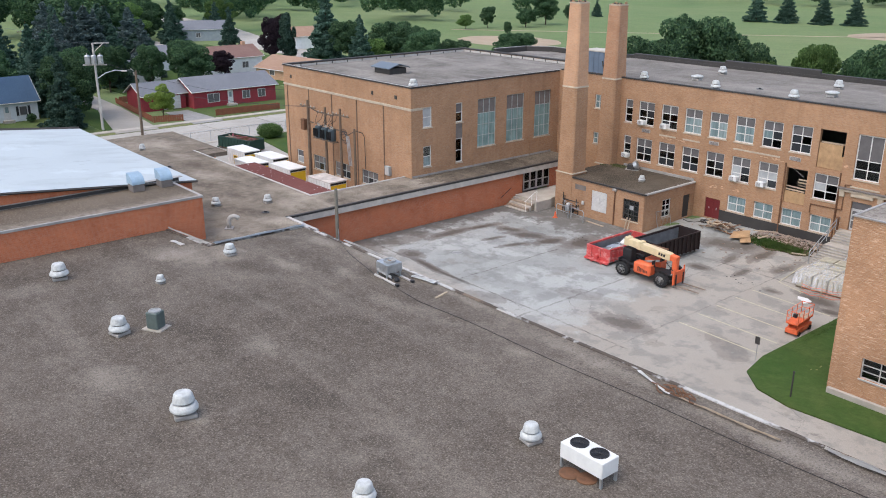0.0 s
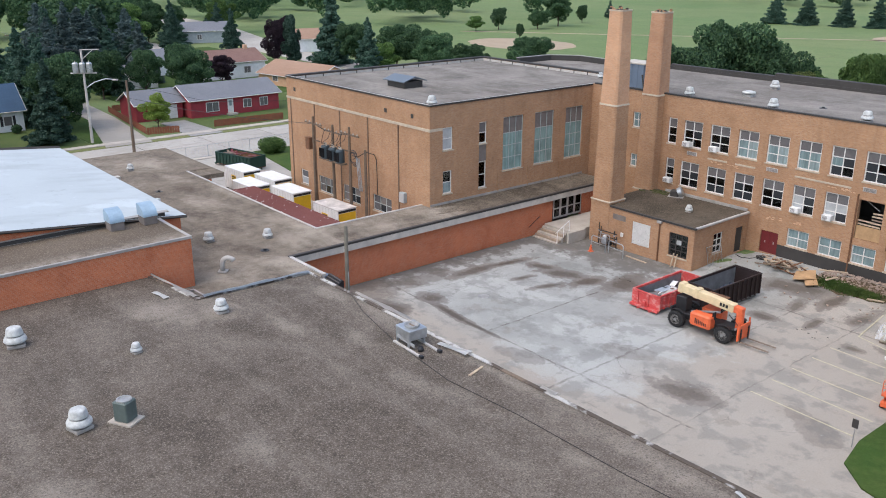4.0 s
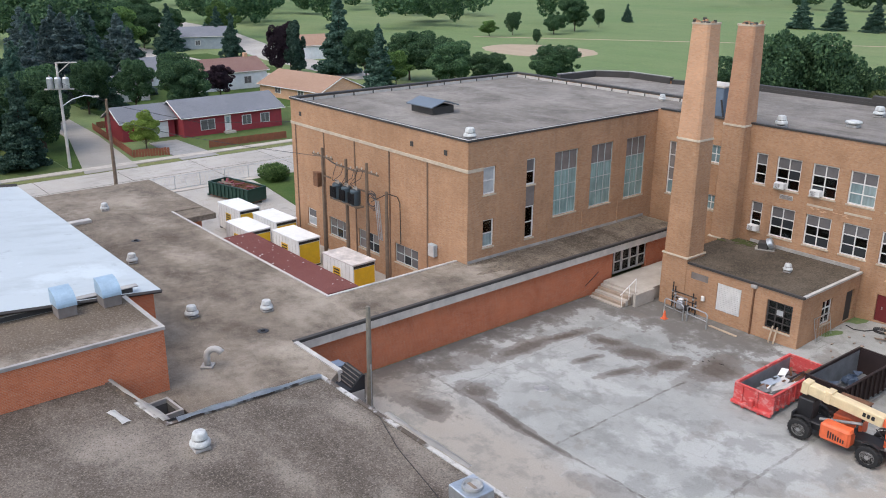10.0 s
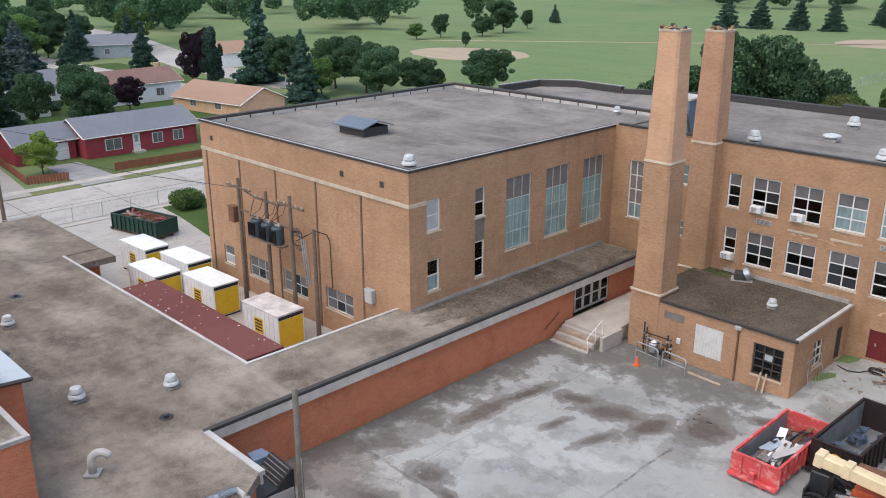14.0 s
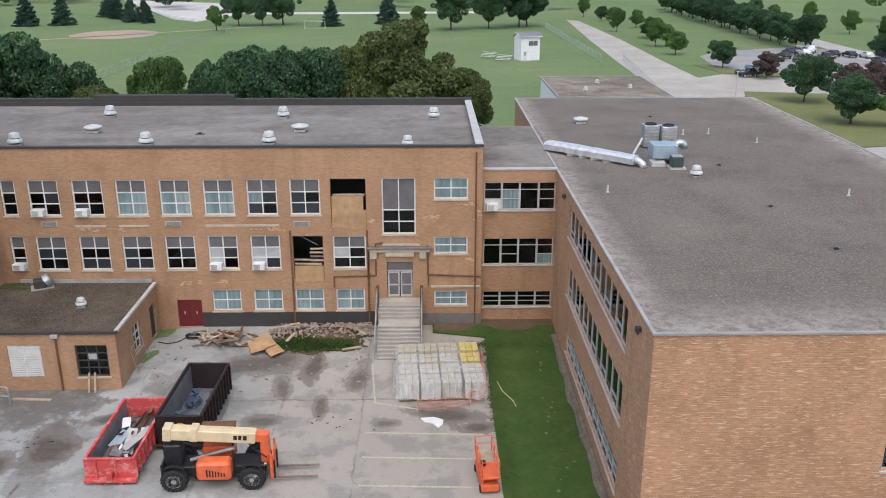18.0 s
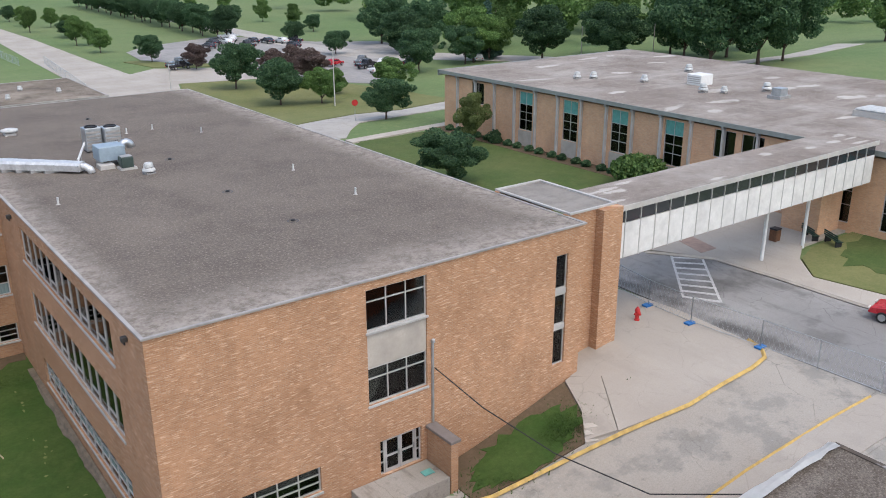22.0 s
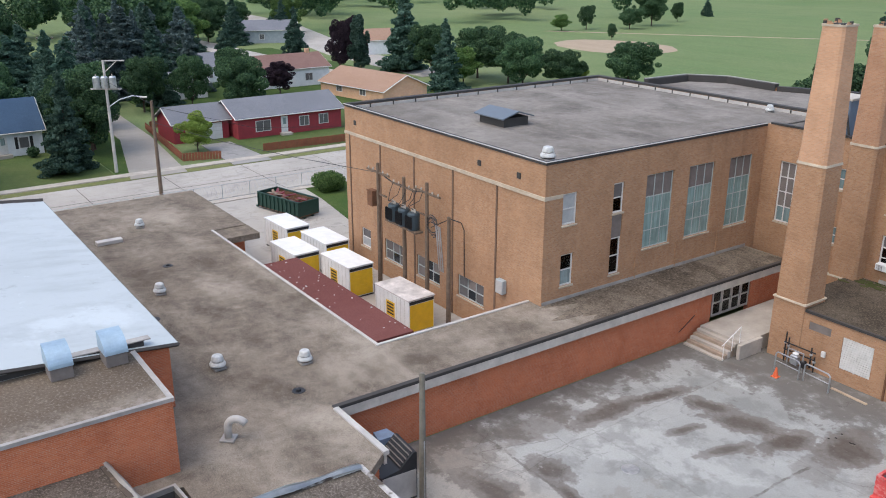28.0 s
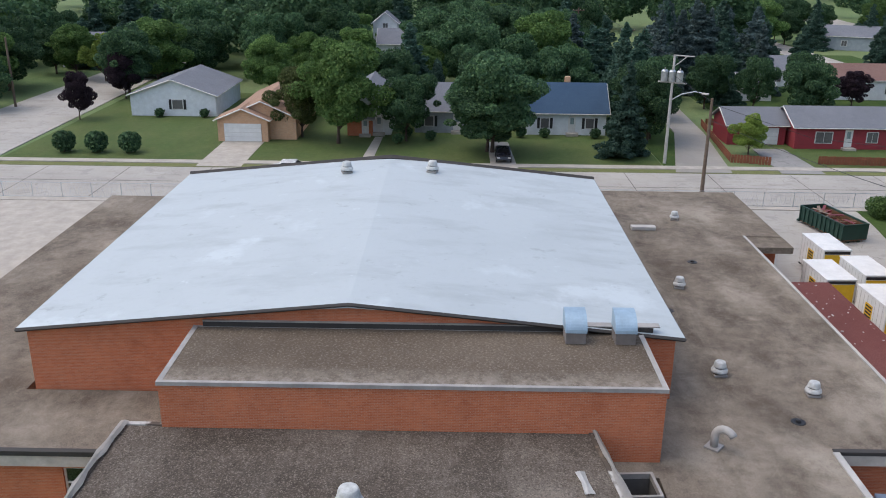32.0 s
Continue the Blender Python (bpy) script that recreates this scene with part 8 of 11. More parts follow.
part("windscreen", boxb(0.7, 0.45, 1.5, 0.72, 1.1, 2.4), GLASS, cabin)
part("boom_tower", boxb(-2.35, -0.42, 1.0, -1.5, 0.32, 2.15, 0.06), BLACK, th)
part("outer_boom", boxb(-2.45, -0.36, 1.82, 1.75, 0.22, 2.42, 0.04), CREAM, th, "cream painted boom", m=pose(0, 0, 0.42, 0, 5, 0))
part("boom_end_plate", boxb(-2.5, -0.39, 1.76, -2.1, 0.25, 2.5, 0.04), CREAM, th, m=pose(0, 0, 0.42, 0, 5, 0))
part("wear_collar", boxb(-1.25, -0.39, 1.8, -0.9, 0.25, 2.52, 0.03), CREAM, th, m=pose(0, 0, 0.42, 0, 5, 0))
for i, w in enumerate((0.16, 0.15, 0.17)):
    part("logo_bar", boxb(0.75 + 0.22 * i, -0.372, 2.02, 0.75 + 0.22 * i + w, -0.361, 2.26), BLACK, th, "dark logo bar", m=pose(0, 0, 0.42, 0, 5, 0))
part("inner_boom", boxb(1.7, -0.29, 1.88, 2.35, 0.15, 2.36, 0.03), ORANGE, th, "orange inner boom", m=pose(0, 0, 0.42, 0, 5, 0))
bm = bmesh.new()
prism(bm, [(0, 0), (0.6, 0.0), (0.75, 0.3), (0.2, 0.35)], 0, 0.4)
part("boom_head", boxb(2.1, -0.3, 0.75, 2.55, 0.16, 2.3, 0.1), ORANGE, th, "orange boom head")
part("cylinder", tubeb((-1.2, -0.1, 1.1), (0.9, -0.1, 1.75), 0.09, n=10), STEEL, th)
part("hydraulic_hose", tubeb((1.7, -0.4, 1.95), (2.4, -0.35, 1.3), 0.03, n=6), BLACK, th)
part("carriage", boxb(2.62, -0.75, 0.35, 2.72, 0.7, 1.45, 0.02), ORANGE, th)
for y in (-0.72, 0.67):
    part("carriage_upright", boxb(2.58, y - 0.05, 0.3, 2.68, y + 0.05, 1.75, 0.02), ORANGE, th)
for y in (-0.5, 0.45):
    part("fork", boxb(2.7, y - 0.06, 0.2, 4.75, y + 0.06, 0.26, 0.01), LUMBER, th, "dusty steel fork")
    part("fork_upright", boxb(2.72, y - 0.06, 0.2, 2.78, y + 0.06, 1.2), BLACK, th)
part("headlight", boxb(2.3, -0.62, 1.0, 2.42, -0.45, 1.15, 0.02), GALV, th)
part("mirror", boxb(1.0, -1.25, 1.75, 1.06, -1.0, 2.05), BLACK, th)
part("rear_plate", boxb(-2.42, -0.85, 0.7, -2.3, 0.85, 1.35, 0.03), BLACK, th)


# ---- roll-off containers ----
def rolloff(x, y, length, width, height, paint, inside, turn, label, rib_every=0.55):
    c = thing("rolloff_container", label, "skip", "waste skips", m=pose(x, y, 0, 0, 0, turn))
    hl, hw, t = length / 2, width / 2, 0.07
    part("floor_plate", boxb(-hw, -hl, 0.2, hw, hl, 0.28), inside, c)
    for nm, b in (("side_wall", (-hw, -hl, 0.28, -hw + t, hl, height)), ("side_wall", (hw - t, -hl, 0.28, hw, hl, height)), ("end_wall", (-hw + t, -hl, 0.28, hw - t, -hl + t, height)), ("tailgate", (-hw + t, hl - t, 0.28, hw - t, hl, height))):
        part(nm, boxb(*b), paint, c)
    for b in ((-hw + t, -hl + t, 0.29, -hw + t + 0.012, hl - t, height - 0.06), (hw - t - 0.012, -hl + t, 0.29, hw - t, hl - t, height - 0.06)):
        part("lining", boxb(*b), inside, c)
    for s in (-1, 1):
        part("top_rail", boxb(s * hw - 0.07, -hl - 0.04, height, s * hw + 0.07, hl + 0.04, height + 0.1, 0.015), paint, c)
        part("top_rail", boxb(-hw + 0.07, s * hl - 0.06, height, hw - 0.07, s * hl + 0.06, height + 0.1, 0.015), paint, c)
        n = int(length / rib_every)
        for i in range(n + 1):
            yy = -hl + 0.08 + (length - 0.16) * i / n
            part("rib", kept(("rib", height, paint.name), lambda: to_mesh("rib", boxb(-0.05, -0.05, 0.25, 0.05, 0.05, height), paint)), None, c, m=pose(s * (hw + 0.05), yy, 0))
        part("skid_rail", boxb(s * 0.5 - 0.08, -hl - 0.2, 0, s * 0.5 + 0.08, hl, 0.2), paint, c)
    part("lower_rail", boxb(-hw - 0.1, -hl - 0.25, 0.12, hw + 0.1, -hl - 0.002, 0.3, 0.02), paint, c)
    part("pull_hook", boxb(-0.14, -hl - 0.3, 0.3, 0.14, -hl - 0.08, 0.7, 0.04), paint, c)
    for x0 in (-0.72, 0.2):
        part("brace", boxb(x0, -hl - 0.08, 0.3, x0 + 0.1, -hl - 0.003, height), paint, c)
    return c


rolloff(-14.2, 34.5, 5.7, 2.25, 1.25, RED_BIN, BIN_INSIDE, 0, "scuffed red roll-off skip holding scrap sheet metal")
rolloff(-11.65, 37.5, 5.8, 2.2, 1.75, BIN_DARK, BIN_INSIDE, -1.5, "dark brown roll-off skip holding blue-grey bags")
solid("skip_label", latheb([(0.26, 0), (0.26, 0.01)], 20), YELLOW, "round yellow label with a dark bar", "label", m=pose(-11.65, 34.49, 1.25, 90, 0, 0))
r_ = random.Random(7)
scrap = thing("scrap_metal", "crumpled pale and dark sheet-metal scrap heap", "scrap")
for i in range(26):
    x, y = r_.uniform(-0.85, 0.85), r_.uniform(-2.2, 2.3)
    l, w = r_.uniform(0.5, 1.9), r_.uniform(0.08, 0.5)
    part("sheet", boxb(-l / 2, -w / 2, -0.015, l / 2, w / 2, 0.015), (WHITE_PAINT, GALV, BLACK, CAP_LIGHT, RUST)[i % 5], scrap, m=pose(-14.2 + x * 0.6, 34.4 + y, 0.45 + r_.uniform(0, 0.4), r_.uniform(-25, 25), r_.uniform(-20, 20), r_.uniform(40, 120)))


def lump(bm, x, y, z, s, r, flat=0.6):
    """A small irregular stone or bag."""
    pts = [Vector((r.uniform(-1, 1), r.uniform(-1, 1), r.uniform(-1, 1))).normalized() * s * r.uniform(0.7, 1.1) for _ in range(9)]
    vs = [bm.verts.new((x + p.x, y + p.y, z + p.z * flat)) for p in pts]
    bmesh.ops.convex_hull(bm, input=vs)


bags = thing("rubbish_bags", "blue-grey rubbish bags heaped in a skip", "rubbish bags")
for i in range(22):
    bm = bmesh.new()
    lump(bm, 0, 0, 0, r_.uniform(0.3, 0.48), r_)
    loose = [v for v in bm.verts if not v.link_faces]
    bmesh.ops.delete(bm, geom=loose, context="VERTS")
    part("bag", bm, BLUE_BAG, bags, m=pose(-11.65 + r_.uniform(-0.75, 0.75), 37.7 + r_.uniform(-2.2, 1.9), 0.5 + r_.uniform(0, 0.25)))

# ---- scissor lift ----
sl = thing("scissor_lift", "orange scissor lift with a folded guard rail", "scissor lift", m=pose(3.45, 31.5, 0, 0, 0, 5) @ Matrix.Diagonal((1, 1, 0.82, 1)))
part("chassis", boxb(-0.42, -1.15, 0.18, 0.42, 1.15, 0.6, 0.04), ORANGE, sl)
for x in (-0.38, 0.38):
    for y in (-0.85, 0.85):
        part("wheel", latheb([(0.2, -0.08), (0.2, 0.08)], 14), RUBBER, sl, m=pose(x, y, 0.2, 0, 90, 0))
for i in range(3):
    for s in (-1, 1):
        bm = bmesh.new()
        tube(bm, (s * 0.3, -0.95, 0.62 + 0.13 * i), (s * 0.3, 0.95, 0.75 + 0.13 * i), 0.045, n=4)
        part("scissor_arm", bm, ORANGE, sl)
part("platform", boxb(-0.42, -1.2, 1.02, 0.42, 1.2, 1.16, 0.02), ORANGE, sl)
part("deck", boxb(-0.36, 0.1, 1.162, 0.36, 1.15, 1.175), LUMBER_PALE, sl, "dusty slatted deck")
for x in (-0.4, 0.4):
    for y in (-1.15, -0.4, 0.4, 1.15):
        part("rail_post", tubeb((x, y, 1.16), (x, y, 2.1), 0.025, n=6), ORANGE, sl)
    for z in (1.62, 2.1):
        part("guard_rail", tubeb((x, -1.15, z), (x, 1.15, z), 0.025, n=6), ORANGE, sl)
for y in (-1.15, 1.15):
    for z in (1.62, 2.1):
        part("guard_rail", tubeb((-0.4, y, z), (0.4, y, z), 0.025, n=6), ORANGE, sl)
part("control_box", boxb(-0.35, -0.3, 1.2, -0.1, -0.1, 1.5, 0.02), BLACK, sl)

# ---- pallets of blocks under clear wrap ----
def pallet_stack(x, y, mat, h=1.0, label="pallet of pale concrete blocks wrapped in clear plastic"):
    p = thing("block_pallet", label, "pallet", "pallets of blocks", m=pose(x, y, rise(x, y), 0, 0, 3) @ Matrix.Diagonal((1.12, 1.17, 1, 1)))
    for i in range(3):
        part("bearer", kept("bearer", lambda: to_mesh("bearer", boxb(-0.5, -0.05, 0, 0.5, 0.05, 0.1), LUMBER)), None, p, m=pose(0, -0.4 + 0.4 * i, 0))
    part("deck", kept("pdeck", lambda: to_mesh("deck", boxb(-0.52, -0.5, 0.1, 0.52, 0.5, 0.13), LUMBER)), None, p)
    me = kept(("blk", mat.name), lambda: to_mesh("block", boxb(-0.155, -0.225, 0, 0.155, 0.225, 0.19, 0.012), mat))
    for k in range(int(h / 0.2)):
        for i in range(3):
            for j in range(2):
                part("block", me, None, p, m=pose(-0.33 + 0.33 * i, -0.24 + 0.48 * j, 0.13 + 0.2 * k))


grid = [(-0.55 + 1.2 * i + 0.06 * j, 43.25 - 1.2 * j + 0.06 * i) for i in range(3) for j in range(4)] + [(3.2, 40.95), (3.26, 39.75)]
for x, y in grid:
    pallet_stack(x, y, BLOCKS, 1.0)
for x, y in ((3.1, 43.4), (3.14, 42.2)):
    pallet_stack(x, y, BLOCKS_YELLOW, 1.0, "pallet of straw-yellow blocks beside the wrapped pallets")
# wrap
bm = bmesh.new()
cols_, rows_ = 9, 12
gv = [[bm.verts.new((-1.2 + 5.0 * i / cols_ + 0.15 * (1 - j / rows_), 39.0 + 4.9 * j / rows_, 1.19 + rise(0, 40) + r_.uniform(-0.02, 0.07))) for i in range(cols_ + 1)] for j in range(rows_ + 1)]
for j in range(rows_):
    for i in range(cols_):
        if i > 6 and j > 5:
            continue
        bm.faces.new((gv[j][i], gv[j][i + 1], gv[j + 1][i + 1], gv[j + 1][i]))
foot = [bm.verts.new((v.co.x - 0.05, v.co.y - 0.22 - r_.uniform(0, 0.2), 0.28 + r_.uniform(0, 0.2))) for v in gv[0]]
for i in range(cols_):
    bm.faces.new((foot[i], foot[i + 1], gv[0][i + 1], gv[0][i]))
side = [bm.verts.new((row[0].co.x - 0.12 - r_.uniform(0, 0.15), row[0].co.y, 0.3 + r_.uniform(0, 0.2))) for row in gv]
for j in range(rows_):
    bm.faces.new((side[j], gv[j][0], gv[j + 1][0], side[j + 1]))
bmesh.ops.delete(bm, geom=[v for v in bm.verts if not v.link_faces], context="VERTS")
wrap = solid("plastic_wrap", bm, WRAP, "clear plastic sheet stretched over block pallets", "plastic sheet")
wrap.visible_shadow = False
of = thing("barrier_mesh", "sagging orange plastic barrier mesh round the pallets", "barrier mesh")
posts = [(0.1, 37.9), (1.6, 37.95), (3.0, 38.6), (3.95, 39.2), (3.9, 41.6), (3.85, 43.9)]
for i, (x, y) in enumerate(posts):
    part("post", tubeb((x, y, 0), (x + 0.05, y, 1.1), 0.03, n=6), LUMBER_PALE, of)
for a, b in zip(posts, posts[1:]):
    for z in (0.25, 0.45, 0.65, 0.85):
        mid = ((a[0] + b[0]) / 2, (a[1] + b[1]) / 2, z - 0.12)
        bm = bmesh.new()
        rope(bm, [(*a, z), mid, (*b, z)], 0.02, 4)
        part("strand", bm, MESH_ORANGE, of)
bm = bmesh.new()
rope(bm, [(4.0, 43.5, 0.2), (4.6, 41.5, 0.13), (4.9, 40.0, 0.13), (5.4, 38.9, 0.12), (5.5, 38.3, 0.12)], 0.035, 6)
solid("hose", bm, LUMBER_PALE, "pale hose trailing over the lawn edge", "hose")
bm = bmesh.new()
sheet_pts = [(0.3, 37.2), (1.0, 37.3), (1.5, 37.0), (1.45, 36.5), (1.2, 36.2), (0.9, 36.7), (0.5, 36.8)]
prism(bm, sheet_pts[::-1], 0.02, 0.09)
bmesh.ops.recalc_face_normals(bm, faces=bm.faces[:])
solid("plastic_scrap", bm, WHITE_PAINT, "scrap of white plastic on the paving", "plastic sheet")

# ---- rubble, broken timber ----
rub = bmesh.new()
for i in range(620):
    x = r_.uniform(-9.2, -2.9)
    y = min(48.4, max(45.0, r_.gauss(47.2, 0.75)))
    low = 1 - min(1.0, abs(y - 47.4) / 1.6)
    lump(rub, x, y, rise(x, y) + 0.08 + 0.36 * low * min(1.0, (x + 9.6) / 1.5), r_.uniform(0.05, 0.15), r_)
bmesh.ops.delete(rub, geom=[v for v in rub.verts if not v.link_faces], context="VERTS")
solid("rubble_heap", rub, RUBBLE, "heap of brick and plaster rubble by the wall", "rubble", kind="stuff")
dirt_heap = bmesh.new()
lathe(dirt_heap, [(3.6, 0.0), (3.0, 0.16), (1.8, 0.34), (0.4, 0.42)], 22)
solid("earth_mound", dirt_heap, SOIL, "low mound of earth under the rubble", "earth", m=pose(-6.1, 47.0, 0.3) @ Matrix.Diagonal((0.92, 0.45, 1, 1)))
sheet("soil_bed", ring(-6.2, 46.2, 3.3, 1.5, 40, 0.25, 8), SOIL, 0.05, "bare damp soil at the foot of the rubble", "soil")
for x, y, a, l in ((-7.9, 46.1, 70, 1.1), (-3.6, 46.9, 130, 1.2), (-4.0, 45.0, 8, 1.2), (-8.6, 47.7, 15, 2.1)):
    solid("broken_plank", boxb(-l / 2, -0.09, 0, l / 2, 0.09, 0.06), LUMBER_PALE, "pale plank lying on the rubble heap", "plank", "broken timber", m=pose(x, y, rise(x, y) + (0.3 if y > 46 else 0.1), 4, -5, a))


def blades(name, spots, count, mat, label, seed, tall=0.3):
    """Tufts of rough grass: many bent blades round a few roots."""
    rg = np.random.default_rng(seed)
    pts = []
    for x, y, rx_, ry_ in spots:
        for _ in range(count):
            px, py = x + rx_ * rg.normal() * 0.5, y + ry_ * rg.normal() * 0.5
            pz, a, hh = rise(px, py) + 0.05, rg.uniform(0, 6.28), tall * rg.uniform(0.35, 1.0)
            dx, dy, lean = math.cos(a) * 0.035, math.sin(a) * 0.035, rg.uniform(-0.15, 0.15)
            pts += [(px - dx, py - dy, pz), (px + dx, py + dy, pz), (px - dy * 4 + lean, py + dx * 4 + lean, pz + hh)]
    me = bpy.data.meshes.new(name)
    me.from_pydata(pts, [], np.arange(len(pts)).reshape(-1, 3).tolist())
    me.materials.append(mat)
    return solid(name, me, None, label, "weeds", kind="stuff")


blades("weed_patch", ((-6.6, 45.5, 1.9, 0.7), (-5.4, 45.6, 1.3, 0.6), (-7.2, 45.9, 1.2, 0.7)), 2600, LAWN, "patch of green weeds beside the rubble", 5)
blades("bank_grass", ((25.6, 22.6, 3.4, 1.2), (24.2, 22.4, 2.0, 1.0), (27.2, 22.2, 1.6, 1.0)), 2600, LAWN, "rough tufted grass on the bank beside the steps", 9, 0.2)
blades("rough_grass", ((4.6, 44.0, 0.5, 3.0), (5.6, 45.4, 2.6, 0.5), (4.5, 38.5, 0.35, 2.4), (4.6, 33.0, 0.3, 4.6), (7.6, 40.0, 0.5, 7.0)), 1300, LAWN, "rough grass along the edges of the lawn", 6, 0.1)
for i in range(44):
    x, y = -11.9 + r_.gauss(0, 1.0), 46.3 + r_.gauss(0, 0.55)
    l = r_.uniform(0.5, 2.0)
    solid("broken_plank", kept(("bp", round(l, 1), i % 3), lambda: to_mesh("broken_plank", boxb(-l / 2, -0.07, 0, l / 2, 0.07, 0.05), (LUMBER, LUMBER_PALE, RUST)[i % 3])), None, "splintered plank in a heap of broken timber", "plank", "broken timber", m=pose(x, y, rise(x, y) + r_.uniform(0.02, 0.42), r_.uniform(-12, 12), r_.uniform(-12, 12), r_.uniform(0, 180)))
for x, y, a, z in ((-9.4, 45.6, 28, 0.35), (-8.9, 44.9, 35, 0.22), (-9.9, 45.2, 20, 0.28)):
    solid("plywood_sheet", boxb(-0.45, -0.8, 0, 0.45, 0.8, 0.02), PLYWOOD, "weathered plywood sheet thrown on the debris", "plywood", "plywood sheets", m=pose(x, y, rise(x, y) + z, 6, -8, a))
for i in range(60):
    x, y = r_.uniform(-16, 2), r_.uniform(40, 46)
    if -2.8 < x < 0.5 or -13.3 < x < -10:
        continue
    solid("brick_fragment", kept(("frag", i % 4), lambda: to_mesh("brick_fragment", boxb(-0.1 - 0.02 * (i % 4), -0.05, 0, 0.1, 0.05, 0.06, 0.01), RUBBLE)), None, "loose brick fragment scattered on the paving", "brick", "scattered bricks", m=pose(x, y, rise(x, y) + 0.004, 0, 0, r_.uniform(0, 180)))

ds = random.Random(41)
OLD_TAR = plain("old_tar", (0.06, 0.055, 0.05), 0.9, 0, 0.35, 6.0)
for cx, cy, spread, count in ((-4.9, 37.4, 0.6, 5), (-3.6, 36.6, 0.7, 4), (-18.6, 35.2, 0.5, 5)):
    for i in range(count):
        x, y = cx + ds.gauss(0, spread), cy + ds.gauss(0, spread * 0.6)
        rim = [(ds.uniform(0.03, 0.11) * math.cos(k * 0.9), ds.uniform(0.015, 0.05) * math.sin(k * 0.9)) for k in range(7)]
        solid("asphalt_shard", prismb(rim, 0, 0.025), OLD_TAR, "thin dark shard of asphalt on the paving", "debris", "asphalt shards", m=pose(x, y, rise(x, y) + 0.004, 0, 0, ds.gauss(160, 30)))

# ---- marks on the paving ----
def mark(name, poly, mat, lift, label, category):
    return sheet(name, poly, mat, lift, label, category, depth=0.02)


for y in (35.9, 33.6, 31.2, 28.9, 26.6):
    mark("parking_line", [(-2.6, y + 0.06), (-2.6, y - 0.06), (3.6, y - 0.34), (3.6, y - 0.22)], LINE_YELLOW, 0.006, "worn yellow parking line", "parking line")
mark("parking_line", [(-2.7, 43.4), (-2.6, 43.4), (-2.2, 39.0), (-2.3, 39.0)], LINE_YELLOW, 0.006, "worn yellow parking line", "parking line")
mark("parking_line", [(-2.3, 39.1), (-2.3, 39.0), (0.2, 38.2), (0.2, 38.3)], LINE_YELLOW, 0.006, "worn yellow parking line", "parking line")


dr = thing("manhole", "round iron drain cover set in the paving", "manhole", m=pose(-23.4, 24.4, 0.004))
part("frame", latheb([(0.45, 0), (0.42, 0.02), (0.38, 0.02)], 20), STEEL, dr)
part("cover", latheb([(0.36, 0), (0.34, 0.015), (0.02, 0.015)], 20), STEEL, dr)

# ---- court: pole, lean-to sheet ----
cp = thing("utility_pole", "weathered grey wooden pole beside the low brick wall", "utility pole", m=pose(-27.0, 14.8, 0))
part("pole", latheb([(0.17, 0), (0.13, 6.4), (0.1, 6.5)], 10), plain("grey_weathered_wood", (0.2, 0.185, 0.15), 0.9, 0, 0.3, 3.0), cp)
part("conduit", tubeb((0.16, 0, 0), (0.14, 0, 3.2), 0.03, n=6), GALV, cp)
lean = thing("cooling_unit", "black unit with a steep louvred top and a blue-grey side cover", "cooling unit", m=pose(-28.4, 14.0, 0, 0, 0, -4))
bm = bmesh.new()
prof = [(-0.95, 0.0), (0.85, 0.0), (0.85, 2.35), (0.7, 2.4), (0.0, 1.72), (-0.95, 1.55)]
a, b = [bm.verts.new((-0.95, y, z)) for y, z in prof], [bm.verts.new((0.9, y, z)) for y, z in prof]
bm.faces.new(a[::-1])
bm.faces.new(b)
for i in range(6):
    bm.faces.new((a[i], a[(i + 1) % 6], b[(i + 1) % 6], b[i]))
bmesh.ops.recalc_face_normals(bm, faces=bm.faces[:])
part("body", bm, TARP, lean, "black painted casing")
for i in range(9):
    t = (i + 0.5) / 9
    part("fin", boxb(-0.85, -0.02, 0, 0.8, 0.03, 0.07), BLACK if i % 2 else PANEL_GREY, lean, m=pose(0, 0.02 + 0.68 * t, 1.74 + 0.65 * t, 20, 0, 0))
part("cover", prismb([(-1.75, 0.0), (-0.97, -0.1), (-0.97, 0.85), (-1.75, 0.7)], 0, 2.25), TARP_BLUE, lean, "blue-grey sheet cover")
part("front_box", boxb(-0.4, -1.25, 0.1, 0.7, -0.96, 1.3, 0.04), TARP, lean)
part("side_trim", boxb(0.9, -0.9, 0.1, 0.93, 0.8, 1.5), CAP_LIGHT, lean, "pale side trim")

